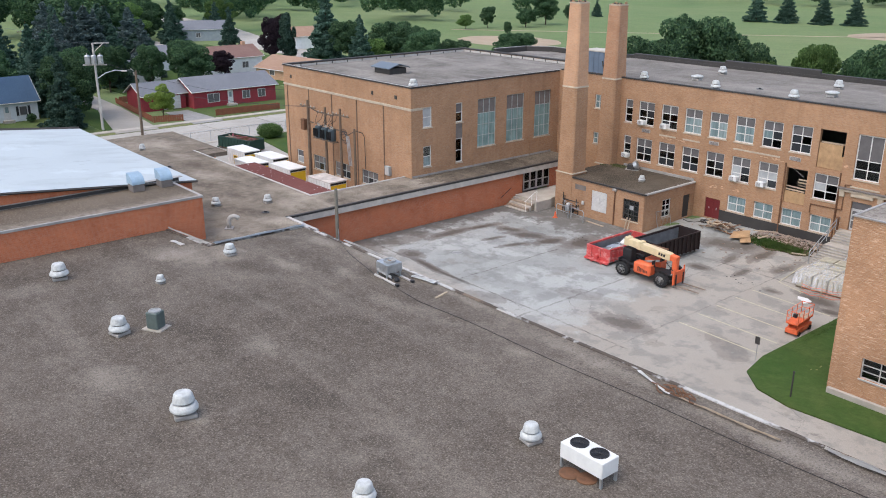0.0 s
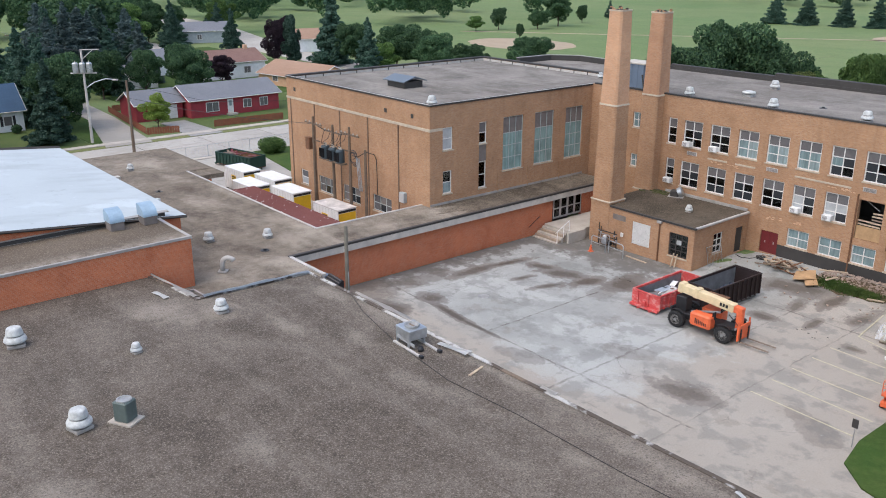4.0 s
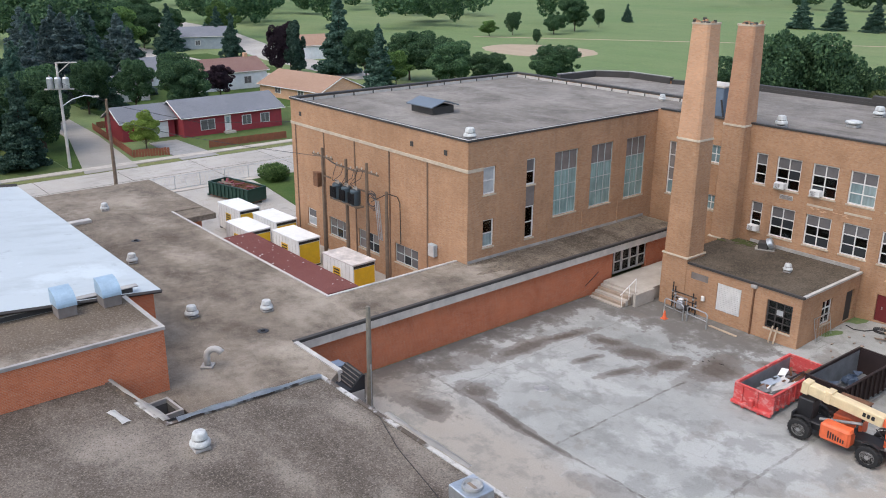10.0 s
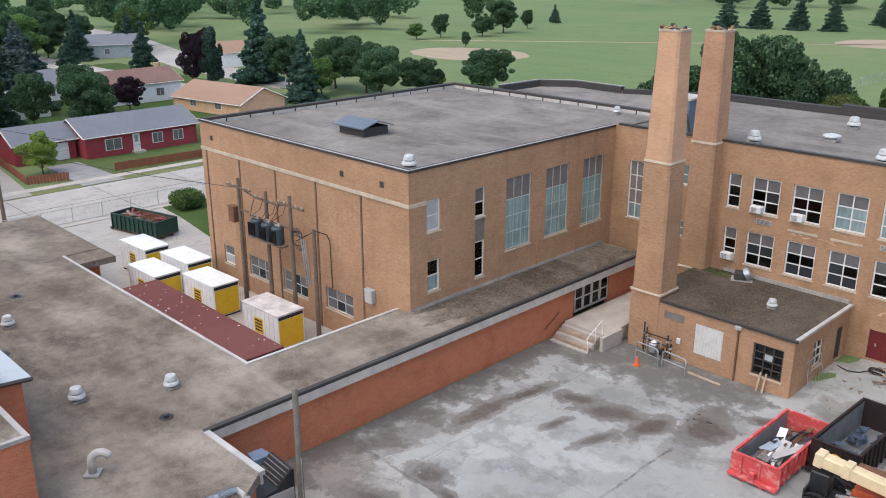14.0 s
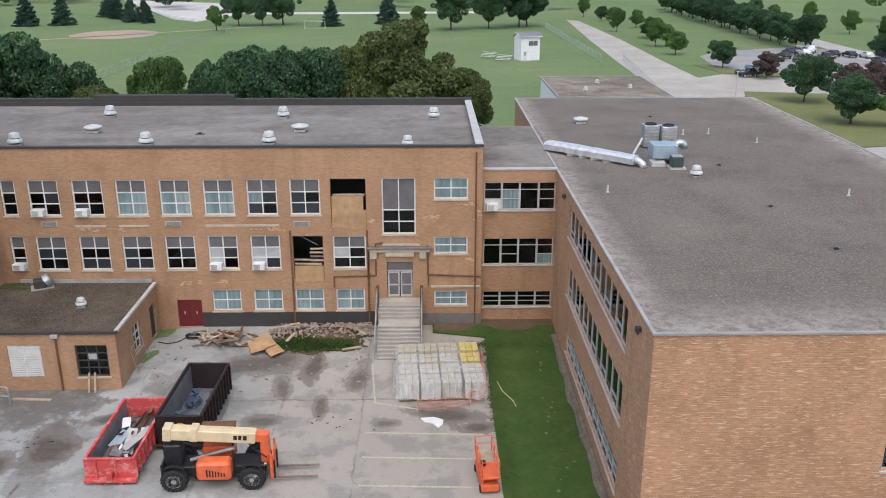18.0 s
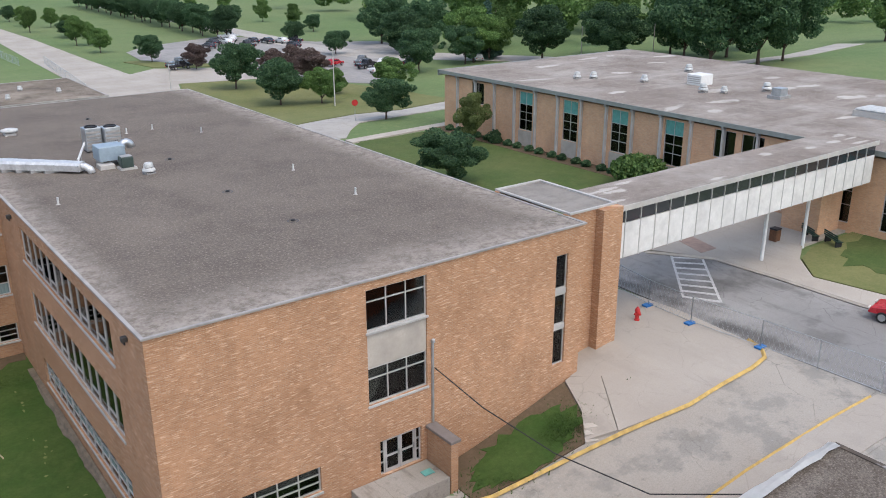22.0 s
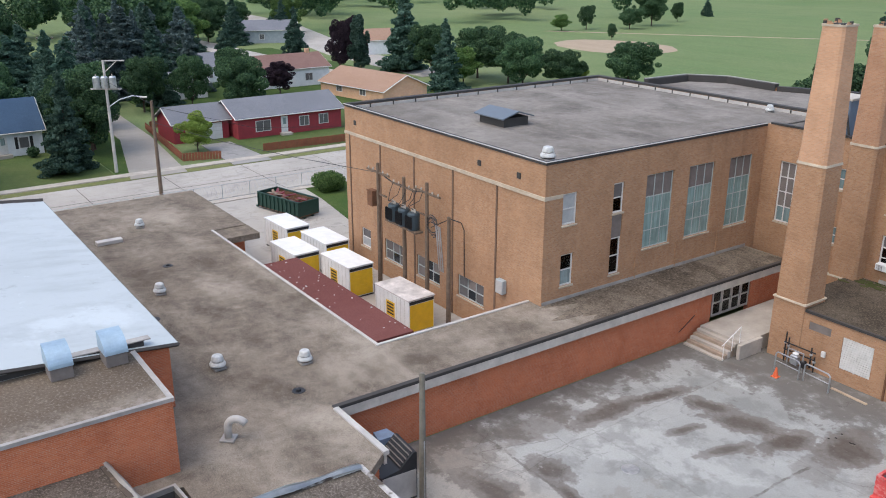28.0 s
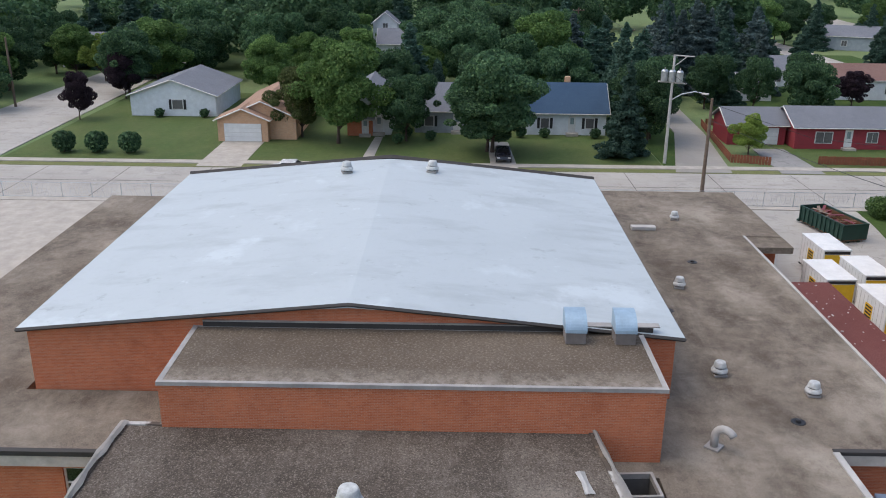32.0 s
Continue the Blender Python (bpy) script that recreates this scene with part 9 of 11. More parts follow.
# ---- service yard: storage containers ----
def storage_box(x, y, turn, dirty=False):
    c = thing("storage_container", "white storage container with a rust-stained roof" if dirty else "white portable storage container with a yellow door", "container", "storage containers", m=pose(x, y, 0, 0, 0, turn))
    part("body", boxb(-1.95, -1.02, 0.12, 1.95, 1.02, 2.35, 0.02), WHITE_PAINT, c)
    part("roof", boxb(-2.0, -1.06, 2.35, 2.0, 1.06, 2.45, 0.02), WHITE_PAINT if not dirty else plain("rust_stained_white", (0.66, 0.61, 0.57), 0.6, 0, 0.45, 1.0), c)
    door = part("door", boxb(1.95, -0.92, 0.2, 1.99, 0.92, 2.05), YELLOW, c, "yellow roller door")
    for i in range(6):
        part("rib", boxb(1.99, -0.9, 0.4 + 0.27 * i, 2.0, 0.9, 0.42 + 0.27 * i), YELLOW, door)
    part("sign_bar", boxb(1.95, -0.95, 2.1, 1.98, 0.95, 2.3), BLACK, c, "black sign strip with pale bars")
    lab = part("label", boxb(-0.6, -1.035, 0.7, 0.35, -1.021, 1.75), YELLOW, c, "yellow notice with dark bars")
    for i in range(4):
        part("text_bar", boxb(-0.5, -1.04, 0.85 + 0.22 * i, 0.25, -1.0355, 0.97 + 0.22 * i), BLACK, lab)
    for i in range(8):
        part("side_rib", boxb(-1.85 + 0.48 * i, -1.03, 0.15, -1.82 + 0.48 * i, -1.0205, 2.3), CAP_LIGHT, c)
    for xx in (-1.8, 1.8):
        part("skid", boxb(xx - 0.1, -1.02, 0, xx + 0.1, 1.02, 0.12), BLACK, c)


for x, y, a in ((-62.1, 24.9, 2), (-57.0, 25.7, 2), (-56.1, 22.7, 2), (-51.5, 24.6, 2)):
    storage_box(x, y, a)
storage_box(-44.1, 24.8, 2, True)
rolloff(-71.9, 29.6, 6.0, 2.3, 1.55, GREEN_BIN, RUST, -76, "dark green roll-off skip full of rusty scrap")
gs = thing("scrap_metal", "reddish scrap timber and metal in a skip", "scrap")
for i in range(34):
    part("piece", boxb(-0.7, -0.12, -0.03, 0.7, 0.12, 0.03), (RUST, LUMBER, DOOR_RED)[i % 3], gs, m=pose(-71.9 + 2.1 * math.sin(i * 2.4), 29.6 + 0.52 * math.sin(i * 2.4) + r_.uniform(-0.5, 0.5), 1.1 + r_.uniform(-0.1, 0.5), r_.uniform(-20, 20), r_.uniform(-15, 15), r_.uniform(0, 180)))

# ---- power poles and transformers at the auditorium wall ----
for x, z in ((-51.0, 9.2), (-47.6, 8.9), (-44.8, 9.1), (-42.3, 7.4)):
    p = thing("power_pole", "dark creosoted power pole against the brick wall", "power pole", "power poles", m=pose(x, 27.1, 0))
    part("pole", latheb([(0.17, 0), (0.12, z)], 10), WOOD_POLE, p)
    if z > 8:
        part("crossarm", boxb(-1.5, -0.06, z - 0.75, 1.5, 0.06, z - 0.62), WOOD_POLE, p)
        for i in range(5):
            part("insulator", kept("ins", lambda: to_mesh("insulator", latheb([(0.04, 0), (0.07, 0.06), (0.04, 0.16)], 8), CONCRETE)), None, p, m=pose(-1.3 + 0.65 * i, 0, z - 0.62))
        part("lower_arm", boxb(-1.1, -0.05, z - 2.3, 1.1, 0.05, z - 2.2), WOOD_POLE, p)
for x in (-48.3, -47.0, -45.8):
    t = thing("transformer", "dark blue-grey pole-mounted transformer tank", "transformer", "transformers", m=pose(x, 26.7, 5.7))
    part("tank", latheb([(0.38, 0), (0.42, 0.06), (0.42, 1.1), (0.36, 1.22)], 16), plain("blue_grey_tank", (0.06, 0.085, 0.1), 0.45, 0.3, 0.25, 2), t, smooth=False)
    for i in range(3):
        part("bushing", latheb([(0.05, 1.2), (0.07, 1.32), (0.03, 1.5)], 8, -0.18 + 0.18 * i, 0), CONCRETE, t)
    for i in range(6):
        part("cooling_fin", boxb(-0.35 + 0.13 * i, -0.5, 0.15, -0.32 + 0.13 * i, -0.36, 1.0), BLACK, t)
part("platform", boxb(-49.0, 26.4, 5.58, -45.1, 27.0, 5.7), WOOD_POLE, thing("transformer_platform", "timber platform carrying pole transformers", "platform"))
sb = thing("switch_box", "rusty red switch box on a power pole", "switch box", m=pose(-51.5, 26.9, 6.0))
part("box", boxb(-0.35, -0.25, 0, 0.35, 0.2, 1.1, 0.03), RUST, sb)
part("lid", boxb(-0.38, -0.27, 1.1, 0.38, 0.22, 1.16), RUST, sb)
cl = bmesh.new()
for i in range(14):
    a = r_.uniform(0, 6.28)
    rope(cl, [(-43.9 + 0.6 * math.cos(a + 0.5 * k), 26.9, 6.1 + 0.55 * math.sin(a + 0.5 * k) + 0.04 * i) for k in range(6)], 0.025, 4)
rope(cl, [(-44.0, 26.9, 6.3), (-42.7, 27.5, 7.1), (-42.1, 27.95, 6.9), (-42.0, 28.1, 6.4), (-42.0, 28.15, 3.2)], 0.035, 6)
solid("cable_tangle", cl, BLACK, "tangle of black cables between the poles", "cable")
for x0, x1, z0, z1 in ((-51.0, -47.6, 8.58, 8.28), (-47.6, -44.8, 8.28, 8.48)):
    for dy in (-0.05, 0.0, 0.05):
        wires = bmesh.new()
        sweep(wires, [(x0, 27.1 + dy, z0), ((x0 + x1) / 2, 27.1 + dy, (z0 + z1) / 2 - 0.18), (x1, 27.1 + dy, z1)], 0.02, 4)
        solid("overhead_wire", wires, BLACK, "sagging black wire between power poles", "wire", "overhead wires")
wires = bmesh.new()
sweep(wires, [(-51.0, 27.1, 8.5), (-62, 26, 7.6), (-73, 24, 7.2), (-84.0, 21.5, 7.4)], 0.022, 4)
solid("overhead_wire", wires, BLACK, "long black overhead wire to the street", "wire", "overhead wires")
eb = thing("electric_cabinet", "pale grey electric cabinet on the brick wall", "electric cabinet", m=pose(-38.2, 28.2, 3.3))
part("box", boxb(-0.35, -0.2, 0, 0.35, 0.14, 0.9, 0.02), plain("pale_blue_grey_box", (0.42, 0.48, 0.5), 0.5, 0.2, 0.2, 3), eb)
part("door", boxb(-0.3, -0.215, 0.06, 0.3, -0.2, 0.84), CAP_LIGHT, eb)
for x in (-37.0, -56.3, -40.8):
    solid("wall_vent", boxb(x - 0.16, AY0 - 0.05, 10.9, x + 0.16, AY0 - 0.002, 11.25), CAP_DARK, "small dark square vent in the brick", "vent", "wall vents")

# ---- east side: walkway, lower building, plaza things ----
GREEN_TRIM = plain("grey_green_trim", (0.25, 0.27, 0.25), 0.6, 0, 0.2, 2)
BR = thing("covered_walkway", "raised enclosed walkway with white panels and dark windows", "walkway")
bx0, bx1, by0, by1, bz0, bz1 = 34.4, 61.9, 26.3, 29.8, 7.3, 10.15
part("floor_slab", boxb(bx0, by0 + 0.05, bz0, bx1, by1 - 0.05, bz0 + 0.3), CONCRETE, BR)
part("roof", boxb(bx0, by0 - 0.15, bz1, bx1, by1 + 0.15, bz1 + 0.25), ROOF_HALL, BR, "brown stained flat roof")
part("roof_edge", boxb(bx0, by0 - 0.2, bz1 - 0.02, bx1, by0 - 0.152, bz1 + 0.28), CAP_LIGHT, BR)
n = 22
pw = (bx1 - bx0) / n
me_p = to_mesh("panel", boxb(0.03, 0, bz0 + 0.05, pw - 0.03, 0.06, bz0 + 2.05), plain("white_enamel_panel", (0.68, 0.67, 0.64), 0.55, 0, 0.22, 1.2))
me_w = to_mesh("window", boxb(0.05, 0.02, bz0 + 2.1, pw - 0.05, 0.04, bz1 - 0.03), PANE["D"])
me_m = to_mesh("mullion", boxb(-0.03, -0.03, bz0, 0.03, 0.08, bz1), FRAME_ALU)
for side, y in ((0, by0), (1, by1 - 0.1)):
    for i in range(n):
        part("panel", me_p, None, BR, m=pose(bx0 + pw * i, y, 0))
        part("window", me_w, None, BR, "dark window pane", m=pose(bx0 + pw * i, y, 0))
        part("mullion", me_m, None, BR, m=pose(bx0 + pw * i, y, 0))
for x in (52.0, 57.0):
    part("column", tubeb((x, 28.0, 2.8), (x, 28.0, bz0), 0.12, n=12), WHITE_PAINT, BR)

B2 = thing("gymnasium_building", "low pale brick hall with pilasters and teal-topped windows", "building")
QX, QY0, QY1, QZ0, QZ1 = 62.8, 20.0, 78.5, 2.4, 8.95
bays = [(64.3, "w"), (57.7, "w"), (51.2, "w"), (44.8, "w"), (72.3, "d"), (39.5, "d"), (36.8, "d"), (29.0, "t"), (24.5, "t")]
ops2 = []
for yc, kind_ in bays:
    a, b = (QY1 - 0.35) - (yc + 1.05), (QY1 - 0.35) - (yc - 1.05)
    ops2.append((a, b, 4.7 if kind_ == "w" else 3.6 if kind_ == "t" else 6.4, 8.8))
wall(B2, "wall", QX, QY1 - 0.35, "w", QY1 - QY0 - 0.7, QZ0, QZ1, BRICK_PALE, ops2, label="pale brick wall")
for (a, b, z0, z1), (yc, kind_) in zip(ops2, bays):
    window(B2, QX, QY1 - 0.35, "w", a, b, z0, z1, [1, 1], [1.2, 0.8, 0.8, 1.0] if kind_ != "d" else [1], "SSGGGGGG" if kind_ != "d" else "G", FRAME_ALU, sill=False)
    if kind_ == "w":
        part("lower_panel", boxb(QX - 0.03, yc - 1.05, 2.9, QX - 0.003, yc + 1.05, 4.68), CONCRETE, B2, "pale panel below a window")
for i in range(17):
    y = 75.85 - 3.3 * i
    if abs(y - 28) > 2.4:
        part("pilaster", boxb(QX - 0.3, y - 0.1, QZ0, QX - 0.004, y + 0.1, QZ1), CAP_LIGHT, B2)
        part("bracket", boxb(QX - 0.44, y - 0.13, QZ1 - 0.02, QX - 0.01, y + 0.13, QZ1 + 0.22), CAP_MID, B2)
wall(B2, "wall", 95, QY1, "n", 95 - QX, QZ0, QZ1, BRICK_PALE)
wall(B2, "wall", 95, QY0 + 0.35, "e", QY1 - QY0 - 0.7, QZ0, QZ1, BRICK_PALE)
wall(B2, "wall", QX, QY0, "s", 95 - QX, QZ0, QZ1, BRICK_PALE)
part("roof", boxb(QX - 0.42, QY0 - 0.6, QZ1 + 0.25, 95.6, QY1 + 0.7, QZ1 + 0.6), ROOF_HALL, B2, "brown patched flat roof")
part("fascia", boxb(QX - 0.5, QY0 - 0.62, QZ1 + 0.24, QX - 0.424, QY1 + 0.72, QZ1 + 0.63), GREEN_TRIM, B2, "grey-green roof fascia")
part("fascia", boxb(QX - 0.5, QY1 + 0.5, QZ1, 95.6, QY1 + 0.74, QZ1 + 0.62), GREEN_TRIM, B2)
part("floor_slab", boxb(QX + 0.4, QY0 + 0.4, QZ0, 94.6, QY1 - 0.4, 2.7), INSIDE, B2)
for x, y, s in ((70, 64, 0.8), (71.5, 63, 0.8), (74, 58, 0.8), (73.5, 50, 0.9), (74.8, 48.5, 0.7), (79.0, 46.5, 0.9), (84, 60, 0.9)):
    mushroom_vent(x, y, QZ1 + 0.6, s)
u = thing("rooftop_unit", "pale rooftop air handler on the low hall", "rooftop unit", m=pose(77.5, 53.5, QZ1 + 0.6))
part("cabinet", boxb(-1.0, -0.9, 0, 1.0, 0.9, 1.1, 0.04), WHITE_PAINT, u)
for i in range(4):
    part("slat", boxb(-1.02, -0.8, 0.2 + 0.2 * i, -1.0, 0.8, 0.3 + 0.2 * i), CAP_LIGHT, u)
u = thing("rooftop_unit", "grey boxy fan unit on a steel frame", "rooftop unit", m=pose(76.5, 43.5, QZ1 + 0.6))
part("frame", boxb(-0.9, -0.7, 0, 0.9, 0.7, 0.3), STEEL, u)
part("fan_box", boxb(-0.6, -0.5, 0.3, 0.6, 0.5, 1.0, 0.03), GALV, u)
u = thing("skylight", "raised pale skylight on the low hall roof", "skylight", m=pose(75, 33.0, QZ1 + 0.6))
part("curb", boxb(-1.3, -1.6, 0, 1.3, 1.6, 0.5), CAP_LIGHT, u)
part("dome", boxb(-1.2, -1.5, 0.5, 1.2, 1.5, 0.7, 0.08), VENT_WHITE, u)
part("wall", boxb(59.8, 28.6, 2.5, 62.7, 31.6, 7.28), BRICK_PALE, B2, "brick pier under the walkway")

kb = bmesh.new()
k_pts = [(20.0, 22.2), (22.3, 21.4), (26.4, 20.5), (28.8, 19.8), (30.6, 19.2), (32.3, 18.7), (35.0, 18.75), (37.6, 18.9), (39.2, 19.2), (40.0, 19.9), (40.4, 21.0)]
for a, b in zip(k_pts, k_pts[1:]):
    tube(kb, (*a, rise(*a) + 0.1), (*b, rise(*b) + 0.1), 0.13, n=4)
solid("kerb", kb, KERB_YELLOW, "worn yellow-painted concrete kerb", "kerb", kind="structure")
kb = bmesh.new()
k_pts = [(24.0, 14.7), (28.07, 14.4), (30.5, 14.1), (32.85, 13.8), (36.0, 13.75), (39.7, 13.7)]
for a, b in zip(k_pts, k_pts[1:]):
    tube(kb, (*a, rise(*a) + 0.06), (*b, rise(*b) + 0.06), 0.075, n=4)
solid("kerb", kb, KERB_YELLOW, "yellow line along the drive's concrete edge", "kerb", kind="structure")
kb = bmesh.new()
k_pts = [(47.0, 34.0), (49.7, 30.2), (49.95, 25.5), (49.95, 20.0), (50.5, 14.0)]
for a, b in zip(k_pts, k_pts[1:]):
    tube(kb, (*a, rise(*a) + 0.1), (*b, rise(*b) + 0.1), 0.13, n=4)
solid("kerb", kb, CONCRETE, "pale concrete kerb of the drive", "kerb", kind="structure")
for i in range(10):
    t = i / 9
    a = Vector((49.2, 33.7)).lerp(Vector((42.6, 27.2)), t)
    b = Vector((50.8, 32.4)).lerp(Vector((43.8, 25.3)), t)
    d = (b - a).normalized() * 0.001
    o = Vector((-0.12, -0.09))
    mark("crossing_line", [tuple(a - o), tuple(b - o), tuple(b + o), tuple(a + o)], LINE_WHITE, 0.056, "worn white crossing stripe", "road marking")
for p, q in (((49.3, 33.8), (42.5, 27.1)), ((50.9, 32.5), (43.7, 25.2))):
    d = (Vector(q) - Vector(p)).normalized()
    o = Vector((-d.y, d.x)) * 0.08
    mark("crossing_line", [tuple(Vector(p) - o), tuple(Vector(p) + o), tuple(Vector(q) + o), tuple(Vector(q) - o)], LINE_WHITE, 0.058, "worn white crossing stripe", "road marking")
hy = thing("fire_hydrant", "red fire hydrant on the concrete plaza", "hydrant", m=pose(37.5, 26.5, rise(37.5, 26.5) + 0.12))
part("barrel", latheb([(0.17, 0), (0.17, 0.06), (0.12, 0.08), (0.12, 0.55), (0.16, 0.58), (0.15, 0.66), (0.08, 0.78), (0.03, 0.84)], 14), HYDRANT, hy)
part("nozzle", tubeb((-0.24, 0, 0.42), (0.24, 0, 0.42), 0.06, n=8), HYDRANT, hy)
part("front_nozzle", tubeb((0, 0, 0.42), (0, -0.24, 0.42), 0.075, n=8), HYDRANT, hy)
fp = thing("mesh_fence", "temporary wire fence on blue plastic feet", "fence")
pts_f = [(40.3, 30.9), (39.7, 27.5), (39.6, 24.3), (40.0, 20.0), (40.3, 13.5)]
for a, b in zip(pts_f, pts_f[1:]):
    L_ = math.dist(a, b)
    for k in range(max(1, int(L_ / 2.4)) + 1):
        t = k / max(1, int(L_ / 2.4))
        x, y = a[0] + (b[0] - a[0]) * t, a[1] + (b[1] - a[1]) * t
        part("post", kept("fpost", lambda: to_mesh("post", tubeb((0, 0, 0), (0, 0, 1.7), 0.022, n=6), GALV)), None, fp, m=pose(x, y, rise(x, y) + 0.1))
    for z in (0.25, 1.75):
        part("rail", tubeb((*a, rise(*a) + z), (*b, rise(*b) + z), 0.02, n=5), GALV, fp)
wires = bmesh.new()
for a, b in zip(pts_f, pts_f[1:]):
    n_w = int(math.dist(a, b) / 0.3)
    for k in range(n_w):
        p, q = (Vector(a).lerp(Vector(b), (k + e) / n_w) for e in (0, 1))
        tube(wires, (*p, rise(*p) + 0.25), (*q, rise(*q) + 1.0), 0.006, n=3)
        tube(wires, (*p, rise(*p) + 1.0), (*q, rise(*q) + 1.75), 0.006, n=3)
        tube(wires, (*p, rise(*p) + 1.0), (*q, rise(*q) + 0.25), 0.006, n=3)
        tube(wires, (*p, rise(*p) + 1.75), (*q, rise(*q) + 1.0), 0.006, n=3)
tagged(part("wire_mesh", wires, GALV, fp), kind="stuff")
for x, y in ((39.6, 27.5), (39.5, 24.3), (40.0, 20.0)):
    part("foot", boxb(x - 0.3, y - 0.2, rise(x, y) + 0.12, x + 0.3, y + 0.2, rise(x, y) + 0.24, 0.02), BLUE_PLASTIC, fp)
bn = thing("litter_bin", "square brown litter bin on the concrete walk", "litter bin", m=pose(56.4, 29.9, rise(56.4, 29.9) + 0.14))
part("body", boxb(-0.3, -0.3, 0, 0.3, 0.3, 0.85, 0.03), RUST, bn)
part("lid", boxb(-0.34, -0.34, 0.85, 0.34, 0.34, 0.98, 0.05), BLACK, bn)
for y in (26.8, 28.6):
    be_ = thing("bench", "dark green bench beside the entrance", "bench", "benches", m=pose(59.0, y, 3.04, 0, 0, 60))
    for i in range(3):
        part("slat", boxb(-0.9, -0.2 + 0.16 * i, 0.42, 0.9, -0.07 + 0.16 * i, 0.46), GREEN_BIN, be_)
        part("back_slat", boxb(-0.9, 0.26, 0.55 + 0.14 * i, 0.9, 0.3, 0.65 + 0.14 * i), GREEN_BIN, be_)
    for x in (-0.7, 0.7):
        part("leg", boxb(x - 0.04, -0.2, 0, x + 0.04, 0.28, 0.42), BLACK, be_)
# cable from the wing to the roof in the foreground
bm = bmesh.new()
sweep(bm, [(21.5, 24.6, 5.7), (22.2, 22.0, 4.6), (23.2, 18.5, 3.7), (24.5, 14.5, 3.4), (25.8, 11.2, 4.7)], 0.028, 5)
solid("overhead_cable", bm, BLACK, "black cable sagging from the wall to the low roof", "cable")
cd_ = thing("conduit", "grey service conduit on the buff brick wall", "conduit")
part("pipe", boxb(21.42, EY0 - 0.1, 2.9, 21.52, EY0 - 0.01, 6.9), GALV, cd_)
part("weatherhead", boxb(21.38, EY0 - 0.16, 6.9, 21.56, EY0 - 0.01, 7.1, 0.03), GALV, cd_)
for x, y in ((8.77, 26.6), (8.77, 45.5)):
    l = thing("wall_lamp", "small dark floodlight high on the brick wall", "lamp", "wall floodlights", m=pose(x, y, 10.0))
    part("head", boxb(-0.12, -0.1, -0.1, 0.12, 0.12, 0.12, 0.03), CAP_DARK, l)
    part("arm", boxb(-0.03, -0.03, -0.22, 0.03, 0.12, -0.1), CAP_DARK, l)


# ---- cars ----
def car(x, y, z, turn, paint, label, kind_="saloon"):
    c = thing("car", label, "car", "parked cars", m=pose(x, y, z, 0, 0, turn))
    prof = {"saloon": [(-2.2, 0.45), (-2.2, 0.85), (-1.6, 0.98), (-1.05, 1.4), (0.35, 1.42), (1.05, 0.98), (2.05, 0.82), (2.2, 0.45)],
            "pickup": [(-2.7, 0.55), (-2.7, 1.05), (-0.55, 1.05), (-0.4, 1.75), (0.75, 1.75), (1.2, 1.12), (2.5, 1.02), (2.65, 0.55)]}[kind_]
    bm = bmesh.new()
    a, b = [bm.verts.new((p, -0.85 + (0.12 if q > 1.2 else 0), q)) for p, q in prof], [bm.verts.new((p, 0.85 - (0.12 if q > 1.2 else 0), q)) for p, q in prof]
    bm.faces.new(a), bm.faces.new(b[::-1])
    for i in range(len(prof)):
        j = (i + 1) % len(prof)
        bm.faces.new((a[i], b[i], b[j], a[j]))
    bmesh.ops.recalc_face_normals(bm, faces=bm.faces[:])
    bevel_all(bm, 0.06)
    part("body", bm, paint, c)
    g0, g1 = (-1.35, 0.75) if kind_ == "saloon" else (-0.35, 0.9)
    top = 1.36 if kind_ == "saloon" else 1.68
    for s in (-1, 1):
        part("side_window", boxb(g0 + 0.35, s * 0.8 - 0.04, 1.02, g1 - 0.35, s * 0.8 + 0.02, top - 0.03), BLACK, c)
    bm = bmesh.new()
    k = 0.35 if kind_ == "saloon" else 0.75
    v = [bm.verts.new(p) for p in ((k + 0.72, -0.68, 1.0), (k + 0.72, 0.68, 1.0), (k + 0.06, 0.62, top + 0.02), (k + 0.06, -0.62, top + 0.02))]
    bm.faces.new(v)
    bmesh.ops.solidify(bm, geom=bm.faces[:], thickness=-0.02)
    part("windscreen", bm, BLACK, c)
    for xx in (-1.35, 1.35):
        for s in (-1, 1):
            w = part("wheel", kept("cw", lambda: to_mesh("wheel", latheb([(0.24, -0.1), (0.33, -0.09), (0.33, 0.09), (0.24, 0.1)], 16), RUBBER)), None, c, m=pose(xx, s * 0.8, 0.33, 90, 0, 0))
            part("rim", kept("cr", lambda: to_mesh("rim", latheb([(0.22, -0.11), (0.1, -0.08), (0.1, 0.08), (0.22, 0.11)], 12), STEEL)), None, w)
    for s in (-1, 1):
        part("headlight", boxb(prof[-1][0] - 0.06, s * 0.6 - 0.16, 0.62, prof[-1][0] + 0.01, s * 0.6 + 0.16, 0.76, 0.02), FRAME_WHITE, c)
        part("tail_light", boxb(prof[0][0] - 0.01, s * 0.6 - 0.14, 0.66, prof[0][0] + 0.05, s * 0.6 + 0.14, 0.82, 0.02), HYDRANT, c)
    return c


